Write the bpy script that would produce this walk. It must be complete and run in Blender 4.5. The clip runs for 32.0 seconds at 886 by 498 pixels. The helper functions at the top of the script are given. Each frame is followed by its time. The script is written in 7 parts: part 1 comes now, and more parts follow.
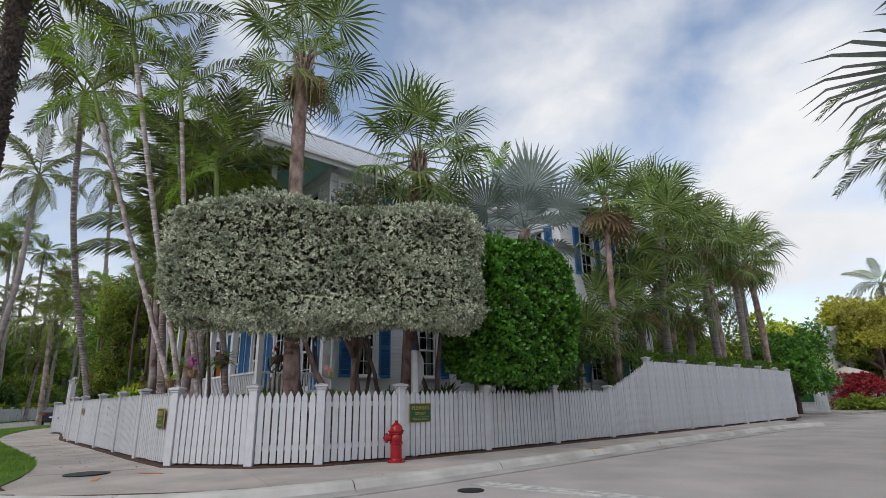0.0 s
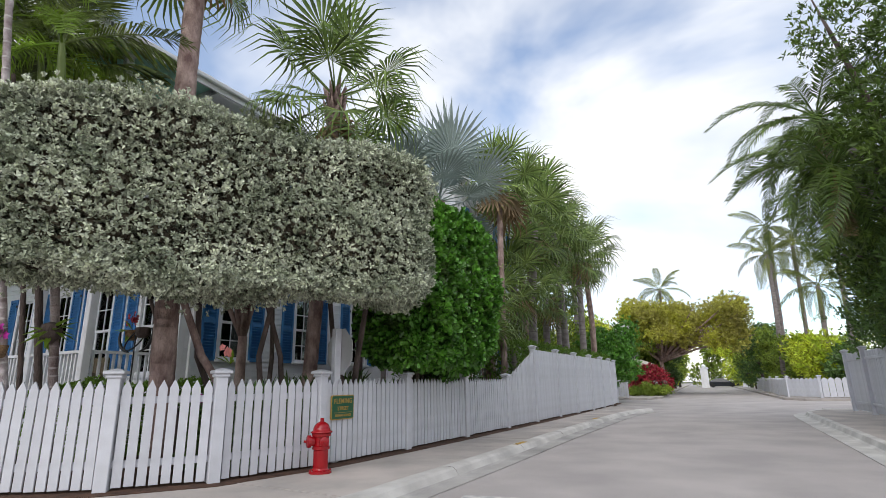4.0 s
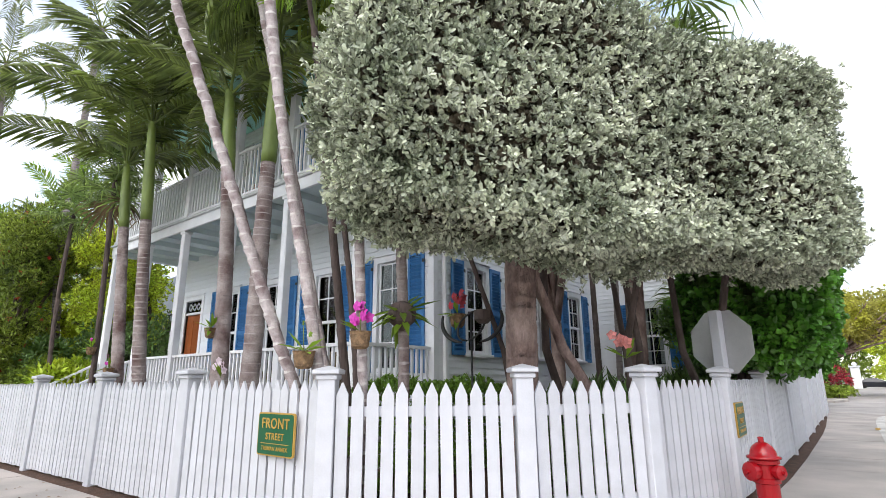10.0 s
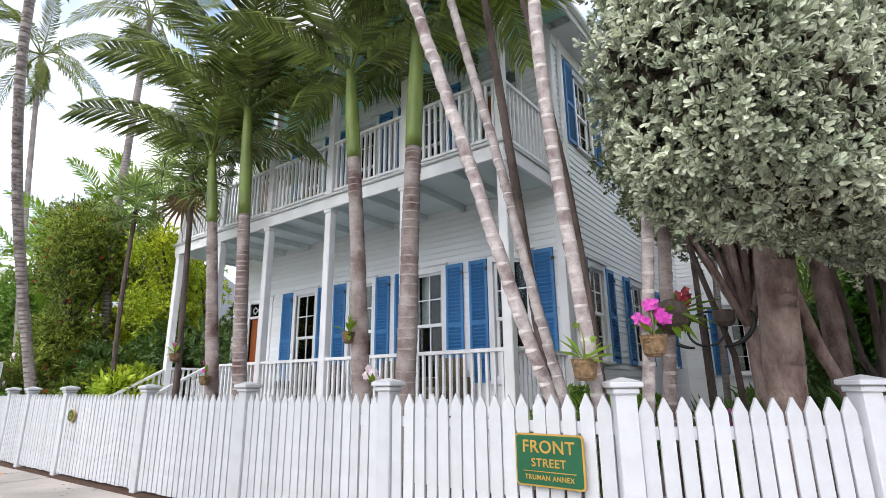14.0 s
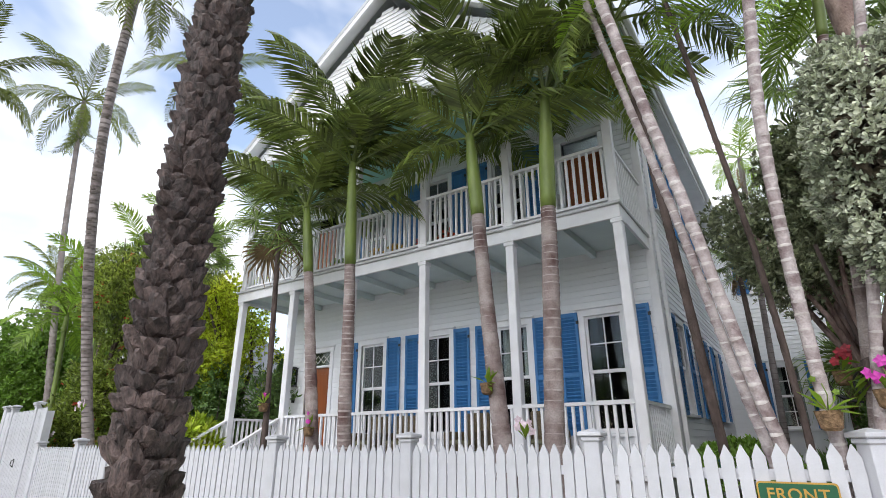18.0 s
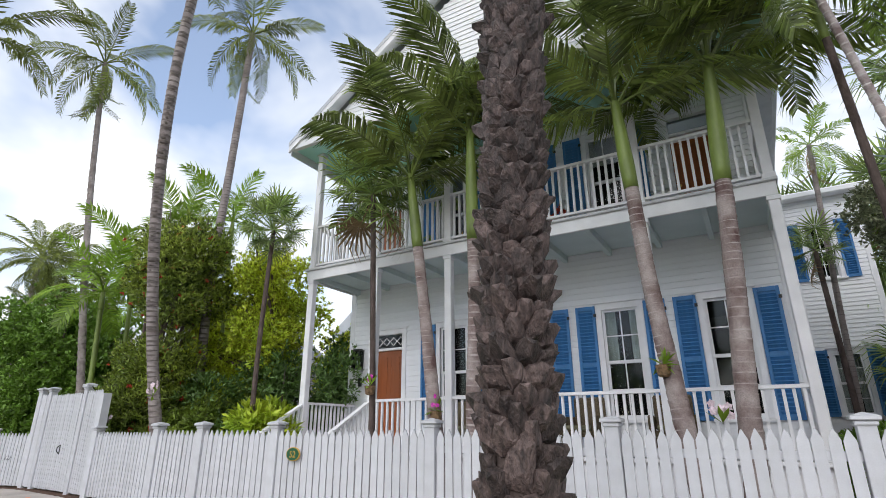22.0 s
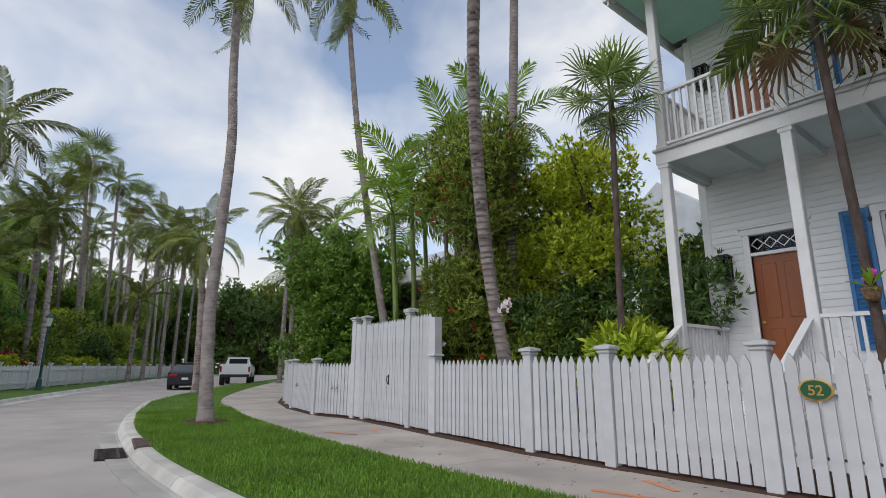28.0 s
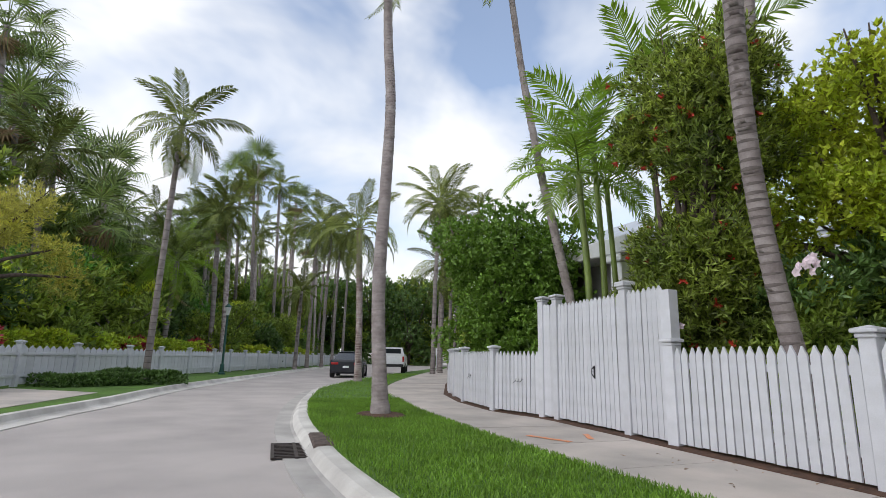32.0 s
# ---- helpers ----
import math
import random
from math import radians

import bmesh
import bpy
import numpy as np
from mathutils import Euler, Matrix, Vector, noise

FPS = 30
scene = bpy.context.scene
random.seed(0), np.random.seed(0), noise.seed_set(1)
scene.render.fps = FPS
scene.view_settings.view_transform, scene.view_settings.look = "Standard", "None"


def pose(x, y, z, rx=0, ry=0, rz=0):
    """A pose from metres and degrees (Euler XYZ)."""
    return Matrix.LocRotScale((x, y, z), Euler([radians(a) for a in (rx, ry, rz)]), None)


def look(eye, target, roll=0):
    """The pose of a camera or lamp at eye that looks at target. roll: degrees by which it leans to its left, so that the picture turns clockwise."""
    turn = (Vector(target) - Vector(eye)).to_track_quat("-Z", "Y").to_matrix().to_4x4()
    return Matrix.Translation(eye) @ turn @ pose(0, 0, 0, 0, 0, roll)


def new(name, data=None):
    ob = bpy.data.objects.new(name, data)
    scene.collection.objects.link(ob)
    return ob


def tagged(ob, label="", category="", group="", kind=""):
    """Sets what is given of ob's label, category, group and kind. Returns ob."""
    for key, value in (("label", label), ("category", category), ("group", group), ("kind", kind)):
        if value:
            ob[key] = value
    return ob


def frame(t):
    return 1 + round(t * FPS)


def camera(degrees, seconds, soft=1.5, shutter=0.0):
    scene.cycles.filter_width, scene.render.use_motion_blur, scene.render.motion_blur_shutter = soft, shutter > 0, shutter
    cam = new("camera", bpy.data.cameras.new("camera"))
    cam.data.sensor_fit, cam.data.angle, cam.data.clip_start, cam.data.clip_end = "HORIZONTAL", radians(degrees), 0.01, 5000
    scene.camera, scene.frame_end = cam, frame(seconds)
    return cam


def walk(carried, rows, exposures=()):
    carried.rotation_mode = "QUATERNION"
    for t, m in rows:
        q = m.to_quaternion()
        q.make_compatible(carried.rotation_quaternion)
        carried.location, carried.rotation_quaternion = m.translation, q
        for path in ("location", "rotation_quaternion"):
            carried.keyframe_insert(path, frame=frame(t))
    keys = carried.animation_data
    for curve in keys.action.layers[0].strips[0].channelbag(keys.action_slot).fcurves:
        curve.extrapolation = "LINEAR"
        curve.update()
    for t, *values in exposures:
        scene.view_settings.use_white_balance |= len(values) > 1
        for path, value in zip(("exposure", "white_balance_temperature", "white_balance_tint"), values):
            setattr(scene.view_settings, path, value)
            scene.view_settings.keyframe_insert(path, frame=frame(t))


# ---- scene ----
cam = camera(80.4, 32.0, 0.8)
PATH = [
    (0, (6.549, -5.55, 1.02), (5.102, -4.288, 1.58), -1.1),
    (0.5, (6.318, -5.476, 1.031), (5.007, -4.07, 1.583), -1.3),
    (1, (5.889, -5.431, 1.089), (4.725, -3.896, 1.627), -1.2),
    (1.5, (5.511, -5.402, 1.135), (4.441, -3.797, 1.664), -1.0),
    (2, (5.139, -5.375, 1.139), (4.139, -3.725, 1.667), -1.1),
    (2.5, (4.737, -5.388, 1.149), (3.762, -3.724, 1.679), -1.1),
    (4.5, (3.124, -5.557, 1.142), (2.205, -3.85, 1.634), -1.0),
    (5, (2.674, -5.55, 1.174), (1.722, -3.861, 1.666), -1.1),
    (5.5, (2.266, -5.576, 1.22), (1.255, -3.923, 1.713), -0.7),
    (6, (1.866, -5.57, 1.189), (0.796, -3.954, 1.682), -0.7),
    (6.5, (1.481, -5.46, 1.172), (0.37, -3.873, 1.667), -0.8),
    (7, (1.072, -5.36, 1.189), (-0.049, -3.78, 1.684), -0.8),
    (7.5, (0.733, -5.262, 1.219), (-0.399, -3.689, 1.713), -1.0),
    (8, (0.475, -5.345, 1.234), (-0.675, -3.787, 1.735), -0.8),
    (8.5, (0.209, -5.466, 1.247), (-0.954, -3.918, 1.749), -0.7),
    (9, (-0.097, -5.533, 1.269), (-1.273, -3.991, 1.761), -0.6),
    (9.5, (-0.469, -5.621, 1.273), (-1.647, -4.08, 1.761), -0.4),
    (10, (-0.775, -5.712, 1.249), (-1.954, -4.174, 1.741), -0.5),
    (10.5, (-1.084, -5.776, 1.227), (-2.258, -4.233, 1.719), -0.3),
    (11, (-1.394, -5.856, 1.214), (-2.564, -4.309, 1.702), -0.4),
    (11.5, (-1.711, -5.898, 1.233), (-2.883, -4.352, 1.719), -0.3),
    (12, (-2.042, -5.87, 1.267), (-3.213, -4.32, 1.744), -0.6),
    (12.5, (-2.361, -5.879, 1.264), (-3.53, -4.334, 1.761), -0.0),
    (13, (-2.626, -5.984, 1.278), (-3.795, -4.441, 1.782), -0.2),
    (13.5, (-2.879, -6.143, 1.266), (-4.045, -4.6, 1.775), -0.3),
    (14, (-3.061, -6.452, 1.34), (-4.218, -4.902, 1.848), -0.6),
    (14.5, (-3.207, -6.677, 1.336), (-4.362, -5.13, 1.859), -0.4),
    (16.5, (-3.992, -7.398, 1.381), (-5.109, -5.854, 1.987), -0.6),
    (17, (-4.227, -7.599, 1.384), (-5.317, -6.05, 2.025), -0.5),
    (17.5, (-4.448, -7.811, 1.351), (-5.516, -6.259, 2.025), -0.5),
    (18, (-4.663, -8.005, 1.306), (-5.706, -6.445, 1.997), -0.3),
    (18.5, (-4.881, -8.147, 1.269), (-5.897, -6.572, 1.967), -0.3),
    (19, (-5.208, -8.386, 1.243), (-6.183, -6.785, 1.94), -0.5),
    (19.5, (-5.516, -8.488, 1.287), (-6.477, -6.876, 1.981), -0.3),
    (20, (-5.753, -8.631, 1.326), (-6.705, -7.007, 2.002), -0.3),
    (20.5, (-6.128, -8.804, 1.294), (-7.066, -7.17, 1.965), -0.4),
    (21, (-6.532, -8.996, 1.302), (-7.459, -7.353, 1.967), -0.5),
    (21.5, (-6.854, -8.953, 1.293), (-7.797, -7.315, 1.946), -0.3),
    (22, (-7.211, -8.913, 1.293), (-8.164, -7.278, 1.941), -0.2),
    (22.5, (-7.604, -8.87, 1.262), (-8.575, -7.248, 1.915), -0.1),
    (23, (-8.075, -8.805, 1.254), (-9.056, -7.185, 1.895), -0.2),
    (23.5, (-8.392, -8.784, 1.228), (-9.41, -7.182, 1.856), -0.2),
    (24, (-8.749, -8.796, 1.23), (-9.815, -7.217, 1.839), -0.1),
    (24.5, (-9.092, -8.776, 1.211), (-10.201, -7.218, 1.798), -0.0),
    (25, (-9.44, -8.748, 1.183), (-10.587, -7.212, 1.752), 0.1),
    (25.5, (-9.75, -8.76, 1.155), (-10.939, -7.248, 1.705), 0.3),
    (27.5, (-11.183, -8.6, 1.144), (-12.636, -7.304, 1.6), 0.2),
    (28, (-11.583, -8.6, 1.137), (-13.093, -7.365, 1.576), 0.2),
    (28.5, (-12.014, -8.646, 1.167), (-13.581, -7.476, 1.587), 0.3),
    (29, (-12.41, -8.587, 1.152), (-14.028, -7.485, 1.559), 0.4),
    (29.5, (-12.743, -8.525, 1.145), (-14.397, -7.475, 1.545), 0.4),
    (30, (-13.086, -8.444, 1.145), (-14.758, -7.421, 1.541), 0.6),
    (30.5, (-13.4, -8.421, 1.117), (-15.089, -7.425, 1.512), 0.8),
    (31, (-13.67, -8.405, 1.093), (-15.385, -7.458, 1.494), 1.1),
    (31.5, (-13.829, -8.38, 1.063), (-15.574, -7.491, 1.468), 1.3),
    (32, (-13.913, -8.332, 1.041), (-15.697, -7.526, 1.45), 1.3),
]
walk(cam, [(t, look(e, g, r)) for t, e, g, r in PATH], [(0, -0.1), (1, -0.1), (2.5, 0.0), (5, 0.45), (6, 0.6), (9, 0.95), (13, 0.95), (16.5, 0.8), (19, 0.6), (22, 0.4), (25, 0.02), (28, -0.1), (32, 0.2)])

# ==== world ====
PI = math.pi
rnd = random.Random(7)


def make_world():
    w = bpy.data.worlds.new("world")
    scene.world = w
    w.use_nodes = True
    nt = w.node_tree
    nt.nodes.clear()
    N, L = nt.nodes.new, nt.links.new
    out, bg = N("ShaderNodeOutputWorld"), N("ShaderNodeBackground")
    sky = N("ShaderNodeTexSky")
    sky.sky_type, sky.sun_disc = "NISHITA", False
    sky.sun_elevation, sky.sun_rotation = radians(40), radians(170)
    sky.air_density, sky.dust_density, sky.ozone_density = 1.0, 0.6, 1.6
    dim = N("ShaderNodeMixRGB")
    dim.blend_type = "MULTIPLY"
    dim.inputs[0].default_value = 1.0
    dim.inputs[2].default_value = (0.21, 0.20, 0.195, 1)
    L(sky.outputs[0], dim.inputs[1])
    tc, mp = N("ShaderNodeTexCoord"), N("ShaderNodeMapping")
    mp.inputs["Scale"].default_value = (1.0, 1.0, 1.7)
    L(tc.outputs["Generated"], mp.inputs[0])
    n1, n2 = N("ShaderNodeTexNoise"), N("ShaderNodeTexNoise")
    for n, s, d, r in ((n1, 2.1, 5, 0.5), (n2, 3.6, 4, 0.5)):
        n.inputs["Scale"].default_value, n.inputs["Detail"].default_value, n.inputs["Roughness"].default_value = s, d, r
        n.inputs["Distortion"].default_value = 0.35
        L(mp.outputs[0], n.inputs["Vector"])
    cov = N("ShaderNodeMapRange")
    cov.inputs[1].default_value, cov.inputs[2].default_value = 0.36, 0.58
    cov.inputs[3].default_value = 0.12
    L(n1.outputs[0], cov.inputs[0])
    shade = N("ShaderNodeValToRGB")
    shade.color_ramp.elements[0].position, shade.color_ramp.elements[0].color = 0.3, (0.76, 0.79, 0.85, 1)
    shade.color_ramp.elements[1].position, shade.color_ramp.elements[1].color = 0.62, (0.97, 0.98, 1.0, 1)
    L(n2.outputs[0], shade.inputs[0])
    mix = N("ShaderNodeMixRGB")
    L(cov.outputs[0], mix.inputs[0])
    L(dim.outputs[0], mix.inputs[1])
    L(shade.outputs[0], mix.inputs[2])
    L(mix.outputs[0], bg.inputs[0])
    bg.inputs[1].default_value = 1.0
    L(bg.outputs[0], out.inputs[0])


make_world()
sun = new("sun", bpy.data.lights.new("sun", "SUN"))
sun.data.energy, sun.data.angle, sun.data.color = 1.3, radians(50), (1.0, 0.97, 0.92)
sun.matrix_world = look((3, -20, 17), (0, 0, 0))

# ==== materials ====
MATS = {}


def mat(name, col, rough=0.7, var=0.12, scale=6.0, bump=0.0, fine=60.0, metal=0.0, tone=None, spec=0.5, rand=0.0, island=0.0, trans=0.0, stretch=(1, 1, 1), world_space=False):
    """A surface with a coarse stain, a fine grain, relief, and a shift from piece to piece."""
    if name in MATS:
        return MATS[name]
    m = bpy.data.materials.new(name)
    m.use_nodes = True
    nt = m.node_tree
    N, L = nt.nodes.new, nt.links.new
    b = nt.nodes["Principled BSDF"]
    b.inputs["Roughness"].default_value, b.inputs["Metallic"].default_value = rough, metal
    b.inputs["Specular IOR Level"].default_value = spec
    tc, mp = N("ShaderNodeTexCoord"), N("ShaderNodeMapping")
    mp.inputs["Scale"].default_value = stretch
    if world_space:
        geo = N("ShaderNodeNewGeometry")
        L(geo.outputs["Position"], mp.inputs[0])
    else:
        L(tc.outputs["Object"], mp.inputs[0])
    a, f = N("ShaderNodeTexNoise"), N("ShaderNodeTexNoise")
    a.inputs["Scale"].default_value, a.inputs["Detail"].default_value = scale, 5
    f.inputs["Scale"].default_value, f.inputs["Detail"].default_value = fine, 4
    L(mp.outputs[0], a.inputs["Vector"])
    L(mp.outputs[0], f.inputs["Vector"])
    lo = tone if tone else tuple(c * (1 - 2.2 * var) for c in col)
    ramp = N("ShaderNodeValToRGB")
    ramp.color_ramp.elements[0].position, ramp.color_ramp.elements[0].color = 0.32, (*lo, 1)
    ramp.color_ramp.elements[1].position, ramp.color_ramp.elements[1].color = 0.66, (*col, 1)
    L(a.outputs[0], ramp.inputs[0])
    hsv = N("ShaderNodeHueSaturation")
    L(ramp.outputs[0], hsv.inputs["Color"])
    mr = N("ShaderNodeMapRange")
    mr.inputs[3].default_value, mr.inputs[4].default_value = 1 - var, 1 + var
    L(f.outputs[0], mr.inputs[0])
    last = mr.outputs[0]
    for amount, node, sock in ((rand, "ShaderNodeObjectInfo", "Random"), (island, "ShaderNodeNewGeometry", "Random Per Island")):
        if amount:
            src, r2, mul = N(node), N("ShaderNodeMapRange"), N("ShaderNodeMath")
            r2.inputs[3].default_value, r2.inputs[4].default_value = 1 - amount, 1 + amount
            mul.operation = "MULTIPLY"
            L(src.outputs[sock], r2.inputs[0])
            L(r2.outputs[0], mul.inputs[0])
            L(last, mul.inputs[1])
            last = mul.outputs[0]
    L(last, hsv.inputs["Value"])
    L(hsv.outputs[0], b.inputs["Base Color"])
    if bump:
        bp = N("ShaderNodeBump")
        bp.inputs["Strength"].default_value, bp.inputs["Distance"].default_value = min(1, bump), 0.02
        L(f.outputs[0], bp.inputs["Height"])
        L(bp.outputs[0], b.inputs["Normal"])
    if trans:
        tr, ms = N("ShaderNodeBsdfTranslucent"), N("ShaderNodeMixShader")
        L(hsv.outputs[0], tr.inputs[0])
        ms.inputs[0].default_value = trans
        L(b.outputs[0], ms.inputs[1])
        L(tr.outputs[0], ms.inputs[2])
        L(ms.outputs[0], nt.nodes["Material Output"].inputs[0])
    MATS[name] = m
    return m


def glass_mat():
    m = bpy.data.materials.new("window_glass")
    m.use_nodes = True
    nt = m.node_tree
    nt.nodes.clear()
    N, L = nt.nodes.new, nt.links.new
    out, ms, tr, gl, fr = N("ShaderNodeOutputMaterial"), N("ShaderNodeMixShader"), N("ShaderNodeBsdfTransparent"), N("ShaderNodeBsdfGlossy"), N("ShaderNodeFresnel")
    gl.inputs["Roughness"].default_value = 0.02
    tr.inputs[0].default_value = (0.75, 0.8, 0.8, 1)
    fr.inputs[0].default_value = 1.34
    L(fr.outputs[0], ms.inputs[0])
    L(tr.outputs[0], ms.inputs[1])
    L(gl.outputs[0], ms.inputs[2])
    L(ms.outputs[0], out.inputs[0])
    return m


WHITE = mat("white_paint", (0.83, 0.83, 0.86), 0.55, 0.05, 3.0, 0.05, 90, rand=0.04)
FENCEW = mat("fence_paint", (0.59, 0.595, 0.64), 0.5, 0.06, 5.0, 0.08, 80, rand=0.06, tone=(0.52, 0.525, 0.56))
SIDING = mat("siding_paint", (0.83, 0.84, 0.87), 0.6, 0.05, 1.5, 0.05, 70, rand=0.03)
TEAL = mat("porch_ceiling_paint", (0.50, 0.86, 0.80), 0.6, 0.04, 2.0)
BLUE = mat("shutter_blue", (0.045, 0.20, 0.47), 0.5, 0.10, 4.0, 0.05, 60, rand=0.06)
DOORW = mat("varnished_wood", (0.30, 0.085, 0.025), 0.35, 0.15, 3.0, 0.08, 40, stretch=(1, 1, 0.08))
GLASS = glass_mat()
# indoor darkness put into the colour of the room surfaces
UNLIT = mat("unlit_room_black", (0.03, 0.03, 0.035), 0.9, 0.05)
CURTAIN = mat("curtain_cloth", (0.7, 0.7, 0.68), 0.9, 0.1)
BLACK = mat("black_iron", (0.015, 0.015, 0.017), 0.45, 0.1, 20)
ROOFM = mat("metal_roof", (0.55, 0.57, 0.60), 0.4, 0.08, 2.0, metal=0.3)
ASPHALT = mat("asphalt", (0.46, 0.42, 0.405), 0.85, 0.17, 0.7, 0.4, 130, tone=(0.35, 0.32, 0.31))
CONCRETE = mat("concrete", (0.49, 0.435, 0.40), 0.85, 0.12, 0.9, 0.3, 110, rand=0.07, tone=(0.32, 0.295, 0.275), world_space=True)
KERBM = mat("kerb_concrete", (0.62, 0.60, 0.57), 0.85, 0.12, 1.6, 0.25, 90, tone=(0.42, 0.40, 0.38), world_space=True, rand=0.05)
SOIL = mat("mulch", (0.10, 0.05, 0.03), 0.95, 0.25, 8, 0.8, 60)
EARTH = mat("ground_earth", (0.10, 0.11, 0.05), 0.95, 0.2, 0.2, 0.5, 30)
GRASSG = mat("grass_ground", (0.09, 0.19, 0.022), 0.9, 0.2, 1.0, 0.5, 60)
GRASSB = mat("grass_blade", (0.19, 0.35, 0.036), 0.6, 0.15, 1.2, 0, 40, island=0.35, trans=0.25, world_space=True)
SILVER = mat("silver_leaf", (0.66, 0.69, 0.54), 0.5, 0.14, 2.0, 0, 30, island=0.5, trans=0.12, tone=(0.29, 0.33, 0.225))
OLIVE = mat("buttonwood_leaf", (0.36, 0.39, 0.24), 0.55, 0.14, 2.0, 0, 30, island=0.5, trans=0.15, tone=(0.16, 0.19, 0.10))
CLUSIA = mat("glossy_green_leaf", (0.15, 0.36, 0.045), 0.3, 0.12, 2.0, 0, 30, island=0.5, trans=0.25, tone=(0.06, 0.18, 0.022))
HEDGEG = mat("hedge_leaf", (0.16, 0.29, 0.035), 0.5, 0.1, 2.0, 0, 30, island=0.4, trans=0.25)
BUSHG = mat("bush_leaf", (0.32, 0.41, 0.06), 0.5, 0.12, 1.0, 0, 30, island=0.6, trans=0.4, tone=(0.15, 0.23, 0.035))
LIMEG = mat("lime_leaf", (0.66, 0.70, 0.07), 0.5, 0.12, 1.0, 0, 30, island=0.6, trans=0.55, tone=(0.36, 0.48, 0.05))
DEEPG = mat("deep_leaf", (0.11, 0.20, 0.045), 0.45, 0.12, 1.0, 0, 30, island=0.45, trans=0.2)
YELG = mat("yellow_green_leaf", (0.56, 0.56, 0.07), 0.5, 0.12, 0.4, 0, 30, island=0.4, trans=0.45, tone=(0.38, 0.35, 0.10))
PALMG = mat("palm_leaf", (0.25, 0.32, 0.07), 0.3, 0.14, 1.5, 0, 30, rand=0.4, island=0.5, trans=0.3, tone=(0.07, 0.105, 0.026))
FANG = mat("fan_leaf", (0.25, 0.33, 0.085), 0.42, 0.14, 1.5, 0, 30, rand=0.35, island=0.55, trans=0.3, tone=(0.09, 0.155, 0.04))
COCOG = mat("coconut_leaf", (0.22, 0.26, 0.06), 0.55, 0.14, 1.5, 0, 30, rand=0.5, island=0.4, trans=0.28, tone=(0.10, 0.13, 0.032), spec=0.25)
BRIGHTP = mat("bright_palm_leaf", (0.25, 0.40, 0.04), 0.42, 0.12, 1.5, 0, 30, rand=0.3, island=0.3, trans=0.45)
BISMD = mat("dark_silver_fan_leaf", (0.27, 0.32, 0.30), 0.45, 0.12, 1.5, 0, 30, rand=0.15, island=0.25, trans=0.1)
EASTG = mat("shaded_street_leaf", (0.13, 0.20, 0.032), 0.5, 0.12, 1.0, 0, 30, island=0.5, trans=0.25, tone=(0.06, 0.11, 0.02))
CROTON = mat("croton_leaf", (0.58, 0.64, 0.05), 0.4, 0.12, 1.0, 0, 30, island=0.4, trans=0.4, tone=(0.30, 0.44, 0.04))
# brown twig colour, darkened further for the shade in the hedge gaps
INNER = mat("shade_dark_twig_leaf", (0.15, 0.125, 0.085), 0.8, 0.2, 4, 0, 30, island=0.4)
BISM = mat("silver_fan_leaf", (0.33, 0.40, 0.37), 0.4, 0.12, 1.5, 0, 30, rand=0.12, trans=0.15)
SHAFT = mat("crownshaft_green", (0.20, 0.27, 0.055), 0.45, 0.18, 4.0, 0.1, 30, stretch=(1, 1, 0.3), tone=(0.10, 0.135, 0.03), world_space=True)
RINGT = mat("ringed_palm_bark", (0.37, 0.315, 0.30), 0.85, 0.4, 3.2, 0.8, 60, tone=(0.115, 0.065, 0.06), world_space=True)
RINGL = mat("pale_ring_scar", (0.42, 0.37, 0.355), 0.85, 0.2, 9, 0.4, 60, tone=(0.26, 0.2, 0.19))
RINGD = mat("dark_ring_scar", (0.15, 0.125, 0.115), 0.9, 0.2, 9, 0.4, 60)
RINGW = mat("whitish_ring_scar", (0.62, 0.58, 0.56), 0.85, 0.15, 9, 0.4, 60, tone=(0.36, 0.31, 0.3))
GREYT = mat("grey_palm_bark", (0.29, 0.255, 0.245), 0.85, 0.25, 4, 0.7, 60, tone=(0.17, 0.14, 0.135), world_space=True)
PALET = mat("pale_palm_bark", (0.52, 0.46, 0.455), 0.8, 0.25, 7, 0.6, 60, tone=(0.20, 0.145, 0.145), world_space=True)
DATET = mat("date_palm_bark", (0.12, 0.085, 0.077), 0.6, 0.5, 26, 1.2, 80, tone=(0.022, 0.015, 0.014), island=0.35, rand=0.4, stretch=(1, 1, 0.45), world_space=True)
BROWNT = mat("brown_bark", (0.45, 0.33, 0.29), 0.9, 0.35, 6, 1.0, 45, tone=(0.15, 0.09, 0.08), stretch=(1, 1, 0.5), world_space=True)
DARKT = mat("dark_bark", (0.13, 0.095, 0.085), 0.9, 0.25, 8, 0.9, 40, tone=(0.05, 0.035, 0.03), stretch=(1, 1, 0.4))
REDM = mat("hydrant_red", (0.33, 0.004, 0.009), 0.25, 0.06, 6)
GREENS = mat("sign_green", (0.012, 0.10, 0.045), 0.4, 0.05)
GOLD = mat("gold_paint", (0.55, 0.33, 0.07), 0.4, 0.08, metal=0.2)
ALU = mat("sign_aluminium", (0.50, 0.50, 0.50), 0.4, 0.08, 3, metal=0.5)
PINK = mat("orchid_pink", (0.65, 0.05, 0.45), 0.5, 0.15, 20, island=0.2)
SALMON = mat("orchid_salmon", (0.8, 0.28, 0.25), 0.5, 0.15, 20, island=0.2)
PALEPINK = mat("orchid_white", (0.8, 0.65, 0.72), 0.5, 0.15, 20, island=0.15)
REDFL = mat("red_flower", (0.42, 0.03, 0.05), 0.55, 0.15, 3, island=0.4)
BRUSHG = mat("bottlebrush_leaf", (0.30, 0.37, 0.055), 0.5, 0.12, 1.0, 0, 30, island=0.8, trans=0.4, tone=(0.10, 0.155, 0.026))
